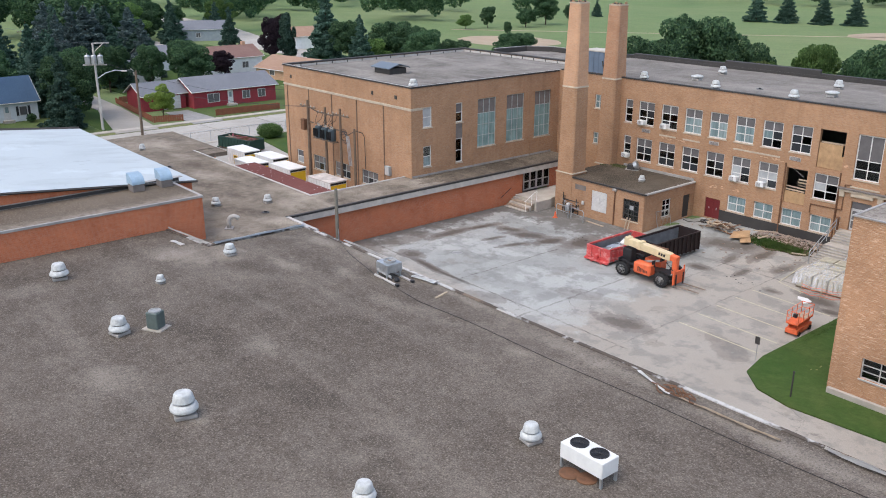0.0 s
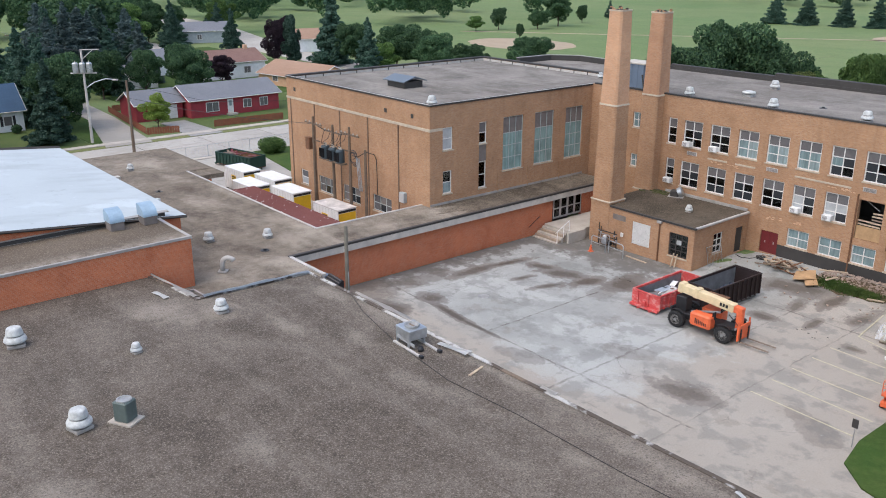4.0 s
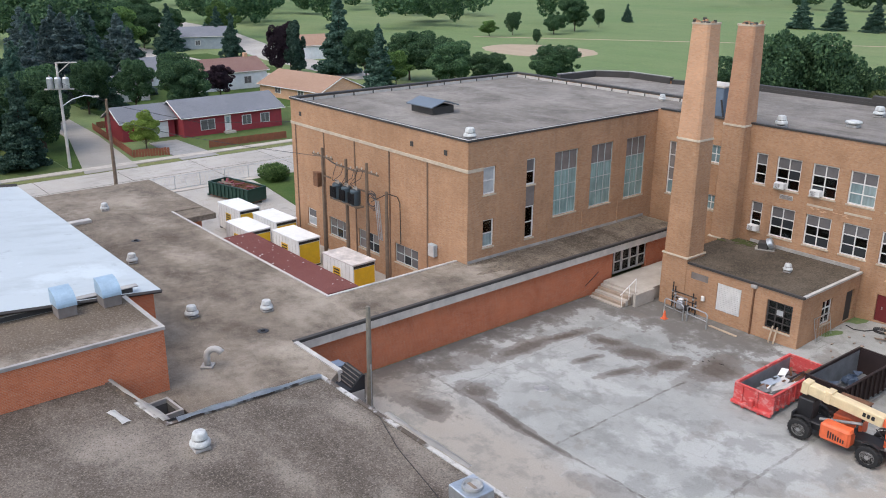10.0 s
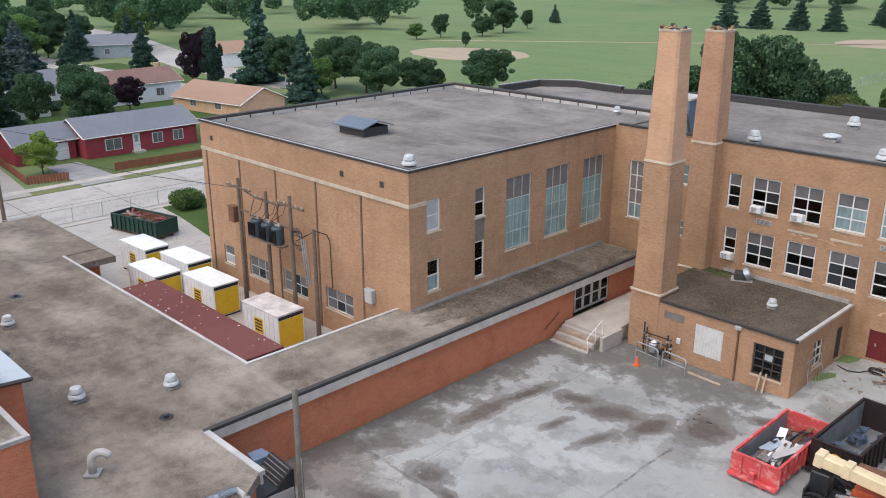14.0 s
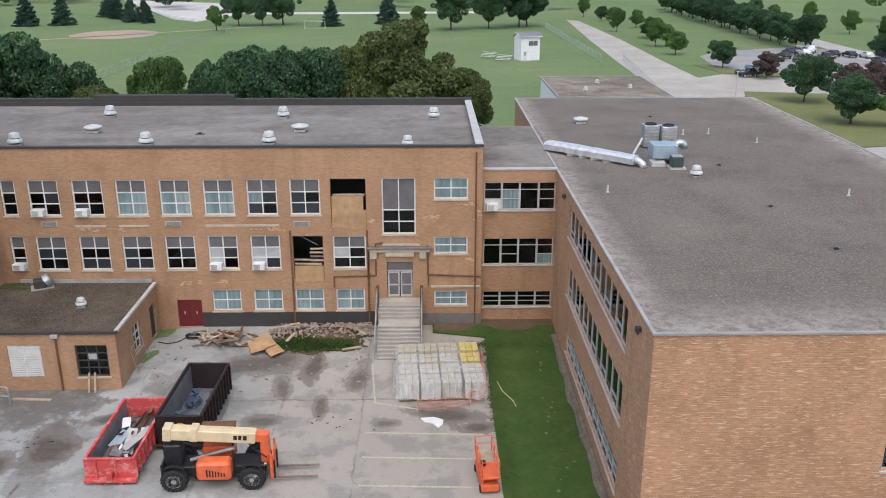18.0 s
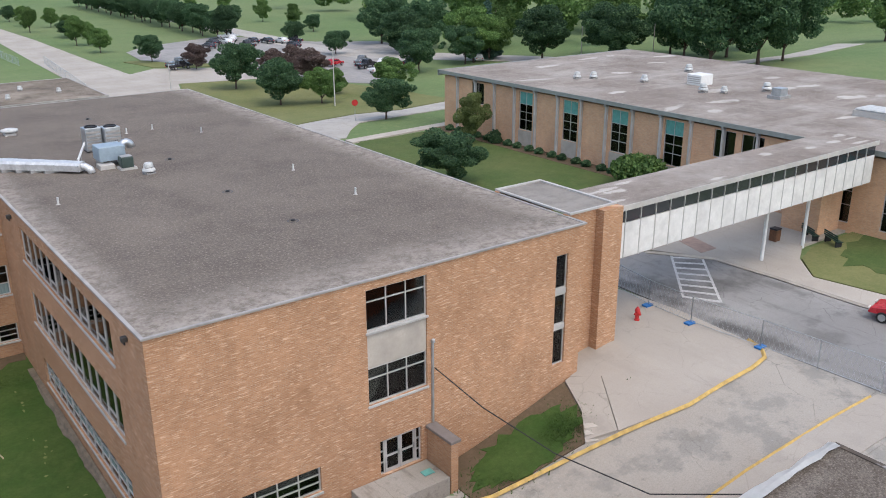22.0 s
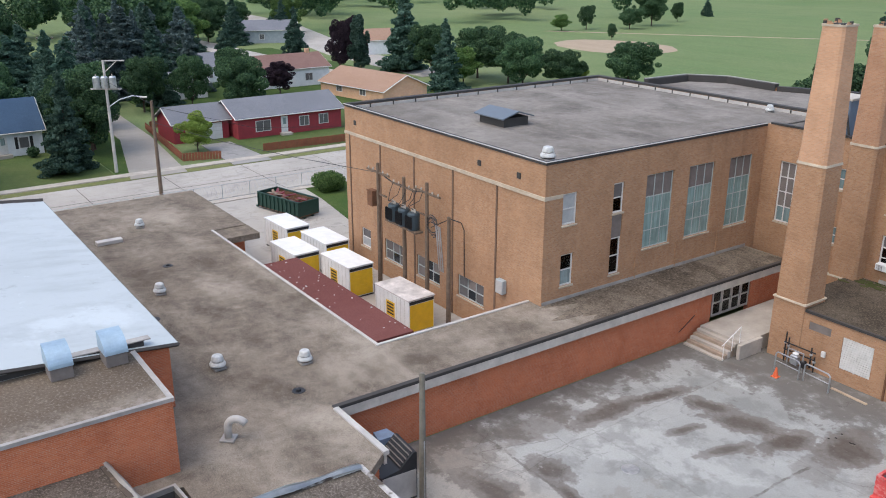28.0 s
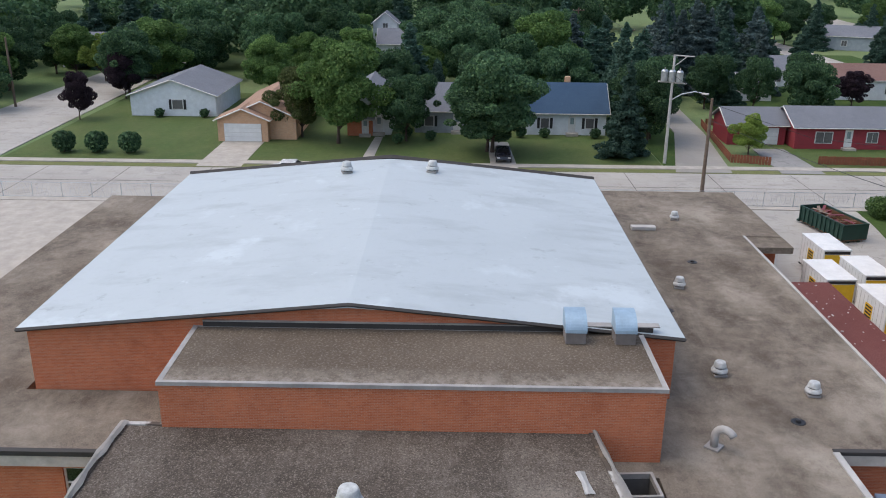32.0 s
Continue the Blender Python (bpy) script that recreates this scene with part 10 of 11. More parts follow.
P_RED, P_BLACK, P_WHITE, P_GREY = (glossy(f"{n}_car_paint", c, 0.25) for n, c in (("red", (0.45, 0.02, 0.03)), ("black", (0.02, 0.02, 0.025)), ("white", (0.65, 0.65, 0.64)), ("grey", (0.16, 0.17, 0.18))))
car(49.6, 16.6, rise(49.6, 16.6) + 0.05, 100, P_RED, "bright red saloon car on the drive")
car(-96.8, 2.1, 0.06, 0, P_BLACK, "black saloon car in a narrow driveway")
car(-89.3, -20.8, 0.06, 90, P_WHITE, "pale saloon car parked at the kerb")
for x, y, p, k, a in ((64.9, 170.5, P_GREY, "pickup", 20), (95.8, 150.4, P_GREY, "pickup", 40), (99.0, 147.0, P_WHITE, "saloon", 40), (103.0, 143.5, P_BLACK, "pickup", 40), (80.0, 150.0, P_BLACK, "saloon", 20), (84.5, 149.5, P_WHITE, "saloon", 20), (90.0, 151.5, P_RED, "saloon", 20), (94.8, 214.0, P_WHITE, "pickup", 10), (118.0, 140.0, P_WHITE, "saloon", 60), (75.5, 152.0, P_GREY, "saloon", 20), (-150, 68, P_WHITE, "saloon", 0)):
    car(x, y, 0.04, a, p, "distant parked car in the faded lot" if k == "saloon" else "distant parked pickup in the faded lot", k)

# cables draped between the transformers and poles
for xt, xa, za in ((-48.3, -48.9, 8.2), (-48.2, -47.9, 8.2), (-47.0, -47.2, 8.2), (-46.9, -46.4, 8.2), (-45.8, -45.9, 8.4), (-45.7, -45.2, 8.4)):
    bm = bmesh.new()
    sweep(bm, [(xa, 27.04, za), (xa + 0.15, 26.7, za - 0.5), (xt - 0.3, 26.45, za - 1.1), (xt, 26.62, 7.12)], 0.024, 5)
    solid("cable", bm, BLACK, "black cable drooping onto a pole transformer", "cable", "transformer cables")
for i in range(3):
    bm = bmesh.new()
    rope(bm, [(-43.4 + 0.22 * i, 26.85, 6.6), (-43.2 + 0.22 * i, 26.85, 5.2), (-43.0 + 0.22 * i, 26.85, 3.6)], 0.05, 6)
    solid("conduit", bm, GALV, "pale conduit running down the pole", "conduit", "pole conduits")


# ---- houses ----
SIDING_WHITE = plain("pale_siding", (0.74, 0.74, 0.73), 0.8, 0, 0.15, 1.5)
SIDING_BLUE = plain("pale_blue_grey_siding", (0.68, 0.71, 0.73), 0.8, 0, 0.15, 1.5)
SIDING_RED = plain("barn_red_siding", (0.30, 0.04, 0.05), 0.8, 0, 0.22, 1.2)
SIDING_GREY = plain("grey_siding", (0.34, 0.37, 0.39), 0.8, 0, 0.2, 1.5)
SHINGLE_GREY = gravel_roof("grey_shingles", (0.17, 0.18, 0.2), (0.24, 0.25, 0.27), (0.12, 0.125, 0.14), 0.4)
SHINGLE_BLUE = gravel_roof("dark_blue_shingles", (0.045, 0.085, 0.14), (0.07, 0.115, 0.18), (0.03, 0.055, 0.1), 0.4)
SHINGLE_TAN = gravel_roof("orange_tan_shingles", (0.31, 0.2, 0.14), (0.39, 0.275, 0.205), (0.23, 0.14, 0.095), 0.4)
SHINGLE_BROWN = gravel_roof("red_brown_shingles", (0.2, 0.12, 0.1), (0.27, 0.18, 0.155), (0.14, 0.08, 0.07), 0.4)
FENCE_BROWN = plain("stained_fence_timber", (0.24, 0.085, 0.045), 0.85, 0, 0.3, 1.5)


def house(x, y, turn, w, d, h, ridge, wall_mat, roof_mat, label, fronts=(), chimney_at=None, gable_front=False, garage=None):
    """A small gabled house. Its front is its -y side, w wide and d deep; fronts: (u, z, w, h, kind) on the front."""
    b = thing("house", label, "house", "houses", m=pose(x, y, 0, 0, 0, turn))
    hw, hd, o = w / 2, d / 2, 0.4
    prof_len, prof_w = (d, hw) if gable_front else (w, hd)
    spin = pose(0, 0, 0) if gable_front else pose(0, 0, 0, 0, 0, 90)
    bm = bmesh.new()
    L2 = prof_len / 2
    ends = [[bm.verts.new((xx, yy, zz)) for xx, zz in ((-prof_w, -0.1), (prof_w, -0.1), (prof_w, h), (0, h + ridge), (-prof_w, h))] for yy in (-L2, L2)]
    bm.faces.new(ends[0]), bm.faces.new(ends[1][::-1])
    for i in range(5):
        j = (i + 1) % 5
        bm.faces.new((ends[0][i], ends[1][i], ends[1][j], ends[0][j]))
    bmesh.ops.recalc_face_normals(bm, faces=bm.faces[:])
    part("wall", bm, wall_mat, b, m=spin)
    k = ridge / prof_w
    for s in (-1, 1):
        bm = bmesh.new()
        pr = [(0, h + ridge + 0.02), (s * (prof_w + o), h - k * o + 0.02), (s * (prof_w + o), h - k * o + 0.2), (0, h + ridge + 0.22)]
        a, c = [bm.verts.new((p, -L2 - o, q)) for p, q in pr], [bm.verts.new((p, L2 + o, q)) for p, q in pr]
        bm.faces.new(a), bm.faces.new(c[::-1])
        for i in range(4):
            bm.faces.new((a[i], c[i], c[(i + 1) % 4], a[(i + 1) % 4]))
        bmesh.ops.recalc_face_normals(bm, faces=bm.faces[:])
        part("roof", bm, roof_mat, b, m=spin)
        for yy in (-L2 - o - 0.03, L2 + o):
            bm = bmesh.new()
            tube(bm, (0, yy, h + ridge + 0.1), (s * (prof_w + o), yy, h - k * o + 0.1), 0.09, n=4)
            part("bargeboard", bm, FRAME_WHITE, b, m=spin)
        part("gutter", tubeb((s * (prof_w + o), -L2 - o, h - k * o + 0.1), (s * (prof_w + o), L2 + o, h - k * o + 0.1), 0.07, n=5), FRAME_WHITE, b, m=spin)
    for u, z, ww, hh, kind_ in fronts:
        yf = -hd - 0.03
        if kind_ == "window":
            wdw = part("window", boxb(u - ww / 2 - 0.08, yf - 0.02, z - 0.08, u + ww / 2 + 0.08, yf + 0.028, z + hh + 0.08), FRAME_WHITE, b)
            for i in range(2):
                part("pane", boxb(u - ww / 2 + i * ww / 2 + 0.03, yf - 0.035, z, u + i * ww / 2 - 0.03, yf - 0.022, z + hh), PANE["B"], wdw)
        elif kind_ == "shutters":
            wdw = part("window", boxb(u - ww / 2 - 0.06, yf - 0.02, z - 0.06, u + ww / 2 + 0.06, yf + 0.028, z + hh + 0.06), FRAME_WHITE, b)
            part("pane", boxb(u - ww / 2 + 0.05, yf - 0.035, z + 0.04, u + ww / 2 - 0.05, yf - 0.022, z + hh - 0.04), PANE["B"], wdw)
            for s in (-1, 1):
                part("shutter", boxb(u + s * (ww / 2 + 0.28) - 0.17, yf - 0.02, z - 0.05, u + s * (ww / 2 + 0.28) + 0.17, yf + 0.026, z + hh + 0.05), BLACK, b)
        elif kind_ == "door":
            dd = part("door", boxb(u - ww / 2, yf - 0.03, z, u + ww / 2, yf + 0.028, z + hh), FRAME_WHITE, b)
            part("pane", boxb(u - ww / 4, yf - 0.045, z + hh * 0.5, u + ww / 4, yf - 0.032, z + hh * 0.9), PANE["C"], dd)
            part("step", boxb(u - ww * 0.8, yf - 0.9, -0.1, u + ww * 0.8, yf - 0.034, z - 0.01), CONCRETE, b)
        elif kind_ == "garage":
            dd = part("garage_door", boxb(u - ww / 2, yf - 0.03, 0.05, u + ww / 2, yf + 0.028, 0.05 + hh), FRAME_WHITE, b)
            for i in range(4):
                part("door_panel", boxb(u - ww / 2 + 0.05, yf - 0.045, 0.1 + i * hh / 4, u + ww / 2 - 0.05, yf - 0.032, 0.05 + (i + 0.92) * hh / 4), WHITE_PAINT, dd)
    if chimney_at:
        part("chimney", boxb(chimney_at[0] - 0.35, chimney_at[1] - 0.35, h, chimney_at[0] + 0.35, chimney_at[1] + 0.35, h + ridge + 0.9, 0.02), BRICK_PALE, b)
    return b


E_ = 90  # fronts that look east, towards the school
house(-127.5, -43.0, E_, 12.0, 14.5, 2.9, 2.1, SIDING_BLUE, SHINGLE_GREY, "pale blue-grey bungalow with grey shingles and black shutters", [(0.6, 1.0, 1.5, 1.3, "shutters")], gable_front=True)
house(-115.5, -27.5, E_, 8.5, 19.0, 2.8, 1.9, BRICK_PALE, SHINGLE_TAN, "low brick house under an orange-tan shingle roof", [], gable_front=True)
house(-106.4, -29.6, E_, 6.2, 3.6, 2.7, 1.3, BRICK_PALE, SHINGLE_TAN, "brick garage with a white door and tan roof", [(0, 0, 4.6, 2.2, "garage")], gable_front=True)
house(-114.0, -14.4, E_, 5.5, 9.0, 5.0, 1.6, SIDING_WHITE, SHINGLE_GREY, "narrow two-storey white house with a red brick porch", [(1.2, 0.4, 0.95, 2.1, "door"), (-1.2, 0.9, 1.2, 1.2, "window")], gable_front=True)
house(-109.4, -15.6, E_, 3.2, 1.2, 2.5, 0.7, BRICK_RED, SHINGLE_GREY, "small red brick porch with a white door", [(0.7, 0.3, 0.9, 2.0, "door")])
house(-115.0, -4.2, E_, 9.0, 7.5, 3.0, 2.8, SIDING_GREY, SHINGLE_GREY, "grey cottage with a steep grey roof behind a tree", [(-2.6, 0.9, 1.2, 1.3, "shutters"), (1.0, 0.4, 0.95, 2.1, "door")])
house(-114.8, 10.8, E_, 10.6, 8.0, 3.0, 3.0, SIDING_BLUE, SHINGLE_BLUE, "pale cottage with a dark blue shingle roof", [(-2.6, 0.9, 1.1, 1.3, "shutters"), (0.9, 0.4, 0.95, 2.1, "door"), (3.2, 0.9, 1.1, 1.3, "shutters")], chimney_at=(0.6, 0.6))
house(-108.6, 45.7, E_, 15.0, 8.2, 2.7, 1.7, SIDING_RED, SHINGLE_GREY, "long barn-red ranch house with a grey shingle roof", [(-4.0, 0.8, 2.0, 1.3, "window"), (-1.0, 0.3, 0.95, 2.1, "door"), (1.9, 0.9, 1.3, 1.2, "window"), (4.8, 0.9, 1.3, 1.2, "window")])
house(-109.8, 34.2, E_, 7.2, 6.4, 2.5, 1.5, SIDING_RED, SHINGLE_GREY, "barn-red garage with a white door and grey roof", [(1.2, 0, 3.0, 2.1, "garage")])
house(-125.0, 70.5, 10, 16.0, 9.5, 2.0, 2.0, BRICK_PALE, SHINGLE_TAN, "house with a broad orange-tan roof behind trees", [(-3, 0.9, 1.4, 1.2, "window"), (3, 0.9, 1.4, 1.2, "window")])
house(-145.0, 63.5, E_, 14.0, 9.0, 3.2, 1.9, SIDING_WHITE, SHINGLE_BROWN, "white house with a red-brown roof and brick chimney", [(-3, 1.0, 1.4, 1.2, "window"), (3, 1.0, 1.4, 1.2, "window")], chimney_at=(5.0, 0))
house(-158.0, 55.0, E_, 9.0, 9.0, 2.9, 1.8, SIDING_BLUE, SHINGLE_GREY, "blue-grey house among spruces", [(-2, 0.9, 1.4, 1.2, "window"), (2, 0.9, 1.4, 1.2, "window")])
house(-141.0, 44.5, E_, 5.0, 5.0, 2.6, 1.4, SIDING_WHITE, SHINGLE_GREY, "small white garden shed behind trees", [(0, 0, 2.2, 2.0, "garage")])
house(-176.0, -13.0, E_, 11.0, 8.0, 4.6, 2.4, SIDING_WHITE, SHINGLE_GREY, "white two-storey house far behind gardens", [(-2.5, 1.0, 1.2, 1.2, "window"), (2.5, 1.0, 1.2, 1.2, "window"), (0, 3.4, 1.2, 1.1, "window")])
house(-186.0, -18.0, E_, 5.0, 5.0, 7.5, 2.0, SIDING_WHITE, SHINGLE_GREY, "tall narrow white house gable above trees", [(0, 6.0, 1.0, 1.4, "window")], gable_front=True)
house(-172.0, -74.0, E_, 10.0, 9.0, 3.6, 2.4, SIDING_BLUE, SHINGLE_GREY, "pale house half hidden by trees", [(-2, 1.0, 1.2, 1.2, "window")])
house(-214.0, 92.0, 70, 14.0, 9.0, 3.2, 2.0, SIDING_GREY, SHINGLE_GREY, "distant grey house beyond the side street", [(-2, 1.0, 1.2, 1.2, "window")])
house(-178.0, 100.0, 80, 12.0, 9.0, 3.2, 2.0, SIDING_WHITE, SHINGLE_TAN, "distant house with a tan roof", [(-2, 1.0, 1.2, 1.2, "window")])


def timber_fence(a, b, h=1.0):
    f = thing("timber_fence", "low brown stained timber fence", "fence", "garden fences")
    L_ = math.dist(a, b)
    n = max(2, int(L_ / 0.32))
    ang = math.degrees(math.atan2(b[1] - a[1], b[0] - a[0]))
    me = kept(("board", h), lambda: to_mesh("board", boxb(0, -0.015, 0.05, 0.3, 0.015, h), FENCE_BROWN))
    for i in range(n):
        t = i / n
        part("board", me, None, f, m=pose(a[0] + (b[0] - a[0]) * t, a[1] + (b[1] - a[1]) * t, 0.02 * ((i * 7) % 3), 0, 0, ang))
    part("rail", tubeb((*a, h * 0.75), (*b, h * 0.75), 0.04, n=4), FENCE_BROWN, f)


for a, b in (((-118.0, 30.4), (-97.0, 28.2)), ((-96.8, 28.2), (-95.6, 32.4)), ((-96.4, 38.0), (-95.8, 49.0)), ((-118.0, 31.0), (-118, 40.0))):
    timber_fence(a, b)


def wire_fence(a, b, h=1.5, step=2.8):
    f = thing("wire_fence", "galvanised chain-link fence along the street", "fence", "street fences")
    L_ = math.dist(a, b)
    n = max(1, round(L_ / step))
    for i in range(n + 1):
        t = i / n
        part("post", kept(("wpost", h), lambda: to_mesh("post", tubeb((0, 0, 0), (0, 0, h), 0.035, n=6), GALV)), None, f, m=pose(a[0] + (b[0] - a[0]) * t, a[1] + (b[1] - a[1]) * t, 0))
    for z in (0.1, h):
        part("rail", tubeb((*a, z), (*b, z), 0.022, n=5), GALV, f)
    bm = bmesh.new()
    d = (Vector(b) - Vector(a)) / max(1, int(L_ / 0.45))
    for i in range(int(L_ / 0.45)):
        p = Vector(a) + d * i
        q = p + d
        tube(bm, (*p, 0.1), (*q, h), 0.006, n=3)
        tube(bm, (*p, h), (*q, 0.1), 0.006, n=3)
    tagged(part("wire_mesh", bm, GALV, f), kind="stuff")


wire_fence((-79.3, -70), (-79.3, -24))
wire_fence((-79.3, -23), (-79.3, 17))
wire_fence((-79.3, 17.5), (-79.0, 46))
wire_fence((44.0, 190), (40.0, 146), 1.8, 5)
for a, b in (((-62, 164), (-63, 200)), ((-63, 200), (-61, 238)), ((-61, 238), (-57, 263)), ((39.3, 191), (38, 276))):
    wire_fence(a, b, 1.6, 5)
for a, b in (((-107, 352), (-90, 315)), ((-90, 315), (-78, 302))):
    lf = thing("low_fence", "low pale board fence at the gravel lot", "fence", "lot fences")
    for i in range(9):
        part("post", boxb(-0.08, -0.08, 0, 0.08, 0.08, 1.3), SIDING_WHITE, lf, m=pose(a[0] + (b[0] - a[0]) * i / 8, a[1] + (b[1] - a[1]) * i / 8, 0))
    for z in (0.35, 0.75, 1.15):
        part("board", tubeb((*a, z), (*b, z), 0.13, n=4), SIDING_WHITE, lf)
goal = thing("soccer_goal", "white tube soccer goal on the field", "goal", m=pose(-34.2, 275, 0))
for x in (-3.2, 3.2):
    part("post", tubeb((x, 0, 0), (x, 0, 2.3), 0.06, n=6), WHITE_PAINT, goal)
    part("stay", tubeb((x, 0, 2.3), (x, 1.6, 0), 0.04, n=6), WHITE_PAINT, goal)
part("crossbar", tubeb((-3.2, 0, 2.3), (3.2, 0, 2.3), 0.06, n=6), WHITE_PAINT, goal)
part("ground_bar", tubeb((-3.2, 1.6, 0.04), (3.2, 1.6, 0.04), 0.04, n=6), WHITE_PAINT, goal)


# ---- poles ----
def street_pole(x, y, h, label, arm=True, cans=False, lamp=False, turn=0):
    p = thing("utility_pole", label, "utility pole", "utility poles", m=pose(x, y, 0, 0, 0, turn))
    part("pole", kept(("sp", h), lambda: to_mesh("pole", latheb([(0.2, 0), (0.13, h)], 10) if "lamp post" not in label else latheb([(0.1, 0), (0.07, h), (0.16, h + 0.05), (0.14, h + 0.2)], 10), WOOD_POLE if not cans and "pale" not in label else CAP_LIGHT)), None, p)
    if arm:
        part("crossarm", boxb(-1.2, -0.07, h - 0.6, 1.2, 0.07, h - 0.46), WOOD_POLE if not cans else CAP_LIGHT, p)
        for i in range(4):
            part("insulator", kept("ins", lambda: to_mesh("insulator", latheb([(0.04, 0), (0.07, 0.06), (0.04, 0.16)], 8), CONCRETE)), None, p, m=pose(-1.05 + 0.7 * i, 0, h - 0.46))
    if cans:
        part("crossarm", boxb(-1.6, -0.08, h - 3.1, 1.6, 0.08, h - 2.95), CAP_LIGHT, p)
        for i in range(3):
            t = part("transformer_can", latheb([(0.36, h - 2.9), (0.38, h - 2.8), (0.38, h - 1.8), (0.28, h - 1.65)], 14, -0.85 + 0.85 * i, -0.3), GALV, p)
            part("bushing", latheb([(0.05, h - 1.7), (0.07, h - 1.55), (0.03, h - 1.4)], 8, -0.85 + 0.85 * i, -0.3), CONCRETE, t)
        part("top_arm", boxb(-0.1, -0.06, h - 0.12, 2.2, 0.06, h), CAP_LIGHT, p)
        part("brace", tubeb((0, 0, h - 1.3), (1.4, 0, h - 0.1), 0.05, n=5), CAP_LIGHT, p)
    if lamp:
        bm = bmesh.new()
        rope(bm, [(0, 0, h - 5.0), (1.2, 0, h - 4.2), (2.6, 0, h - 3.8), (3.6, 0, h - 3.9)], 0.06, 8)
        part("lamp_arm", bm, GALV, p)
        part("lamp_head", boxb(3.4, -0.16, h - 4.05, 4.15, 0.16, h - 3.85, 0.06), CAP_LIGHT, p)


street_pole(-96.2, 20.5, 12.2, "pale street pole with transformers and a lamp arm", False, True, True, 60)
street_pole(-84.0, 21.5, 9.5, "slim leaning wooden pole beside the street", False)
street_pole(-125.5, -68.0, 10, "wooden pole at the side street", False)
for x, y, a in ((-158, -39, 20), (-180, -9, 10), (-183, 21.6, 80), (-193, 27.4, 80), (-142, 24, 80)):
    street_pole(x, y, 11, "distant wooden power pole with crossarm", True, turn=a)
for x, y, h in ((66.5, 111.0, 8.5), (142, 133.5, 9), (151, 121, 12), (53.0, 143.0, 4)):
    street_pole(x, y, h, "slim pale lamp post beside the road", False)
stop = thing("stop_sign", "red stop sign on a thin post", "sign", m=pose(57.9, 91.0, rise(57.9, 91)))
part("post", tubeb((0, 0, 0), (0, 0, 2.6), 0.03, n=6), GALV, stop)
part("plate", latheb([(0.42, -0.01), (0.42, 0.01)], 8), HYDRANT, stop, m=pose(0, -0.04, 2.3, 90, 0, -30))
for pts in ([(-84.0, 21.5, 9.2), (-90, 21.3, 9.4), (-96.2, 20.5, 10.0)], [(-84.0, 21.5, 9.0), (-80, 30, 6.6), (-73, 45, 6.2), (-66, 62, 7.4)], [(-96.2, 20.5, 12.0), (-118, 22, 10.8), (-142, 24, 10.6)], [(-142, 24, 10.6), (-168, 26, 9.6), (-193, 27.4, 10.6)], [(-158, -39, 10.6), (-169, -24, 9.8), (-180, -9, 10.6)]):
    bm = bmesh.new()
    sweep(bm, pts, 0.02, 4)
    solid("overhead_wire", bm, BLACK, "black overhead wire along the street", "wire", "overhead wires")


# ---- north: shed, low building, bleachers ----
house(23.2, 195.0, 20, 4.6, 3.6, 5.2, 0.7, SIDING_WHITE, SHINGLE_GREY, "tall white press box shed beside the field", [(0.6, 3.2, 2.2, 1.0, "window"), (-1.4, 0.1, 0.9, 2.0, "door")])
B3 = thing("service_building", "low white-walled building with a brown flat roof", "building")
part("wall", boxb(19.4, 119.4, -0.2, 35.6, 139.6, 3.6), SIDING_WHITE, B3)
part("roof", boxb(19.3, 119.3, 3.6, 35.7, 139.7, 3.9), ROOF_LOW, B3)
coping(B3, [(19.2, 119.2), (35.8, 119.2), (35.8, 139.8), (19.2, 139.8)], 3.8, CAP_MID, 0.2, 0.14)
for x, y in ((24, 124), (27, 131), (31, 126)):
    mushroom_vent(x, y, 3.9, 0.7)
for bx_, by_ in ((14.5, 197), (17.4, 191)):
    bl_ = thing("bleachers", "small white metal bleachers beside the field", "bleachers", "bleachers", m=pose(bx_, by_, 0, 0, 0, -25))
    for i in range(4):
        part("seat_plank", boxb(-1.7, 0.5 * i, 0.4 + 0.28 * i, 1.7, 0.5 * i + 0.26, 0.45 + 0.28 * i), WHITE_PAINT, bl_)
    for x in (-1.5, 0, 1.5):
        part("frame", tubeb((x, 0, 0), (x, 1.9, 1.25), 0.05, n=5), BLACK, bl_)


# ---- trees ----
LEAF_DEEP = leaf_mat("deep_green_leaves", ((0.031, 0.073, 0.038), (0.073, 0.146, 0.066), (0.135, 0.23, 0.1)))
LEAF_MID = leaf_mat("mid_green_leaves", ((0.060, 0.122, 0.036), (0.122, 0.218, 0.060), (0.206, 0.315, 0.097)))
LEAF_LIME = leaf_mat("lime_green_leaves", ((0.15, 0.23, 0.045), (0.26, 0.36, 0.075), (0.36, 0.46, 0.11)))
LEAF_OLIVE = leaf_mat("olive_leaves", ((0.069, 0.094, 0.030), (0.125, 0.160, 0.053), (0.188, 0.225, 0.081)))
LEAF_PURPLE = leaf_mat("purple_leaves", ((0.022, 0.014, 0.022), (0.042, 0.026, 0.036), (0.07, 0.044, 0.054)))
LEAF_ROSE = leaf_mat("dull_rose_leaves", ((0.090, 0.063, 0.060), (0.150, 0.108, 0.093), (0.210, 0.158, 0.128)))
NEEDLE = leaf_mat("spruce_needles", ((0.035, 0.077, 0.057), (0.077, 0.148, 0.105), (0.140, 0.229, 0.176)))
NEEDLE_BLUE = leaf_mat("blue_spruce_needles", ((0.058, 0.094, 0.094), (0.117, 0.170, 0.164), (0.190, 0.257, 0.246)))
BARK = plain("rough_bark", (0.085, 0.06, 0.045), 0.95, 0, 0.4, 3.0)


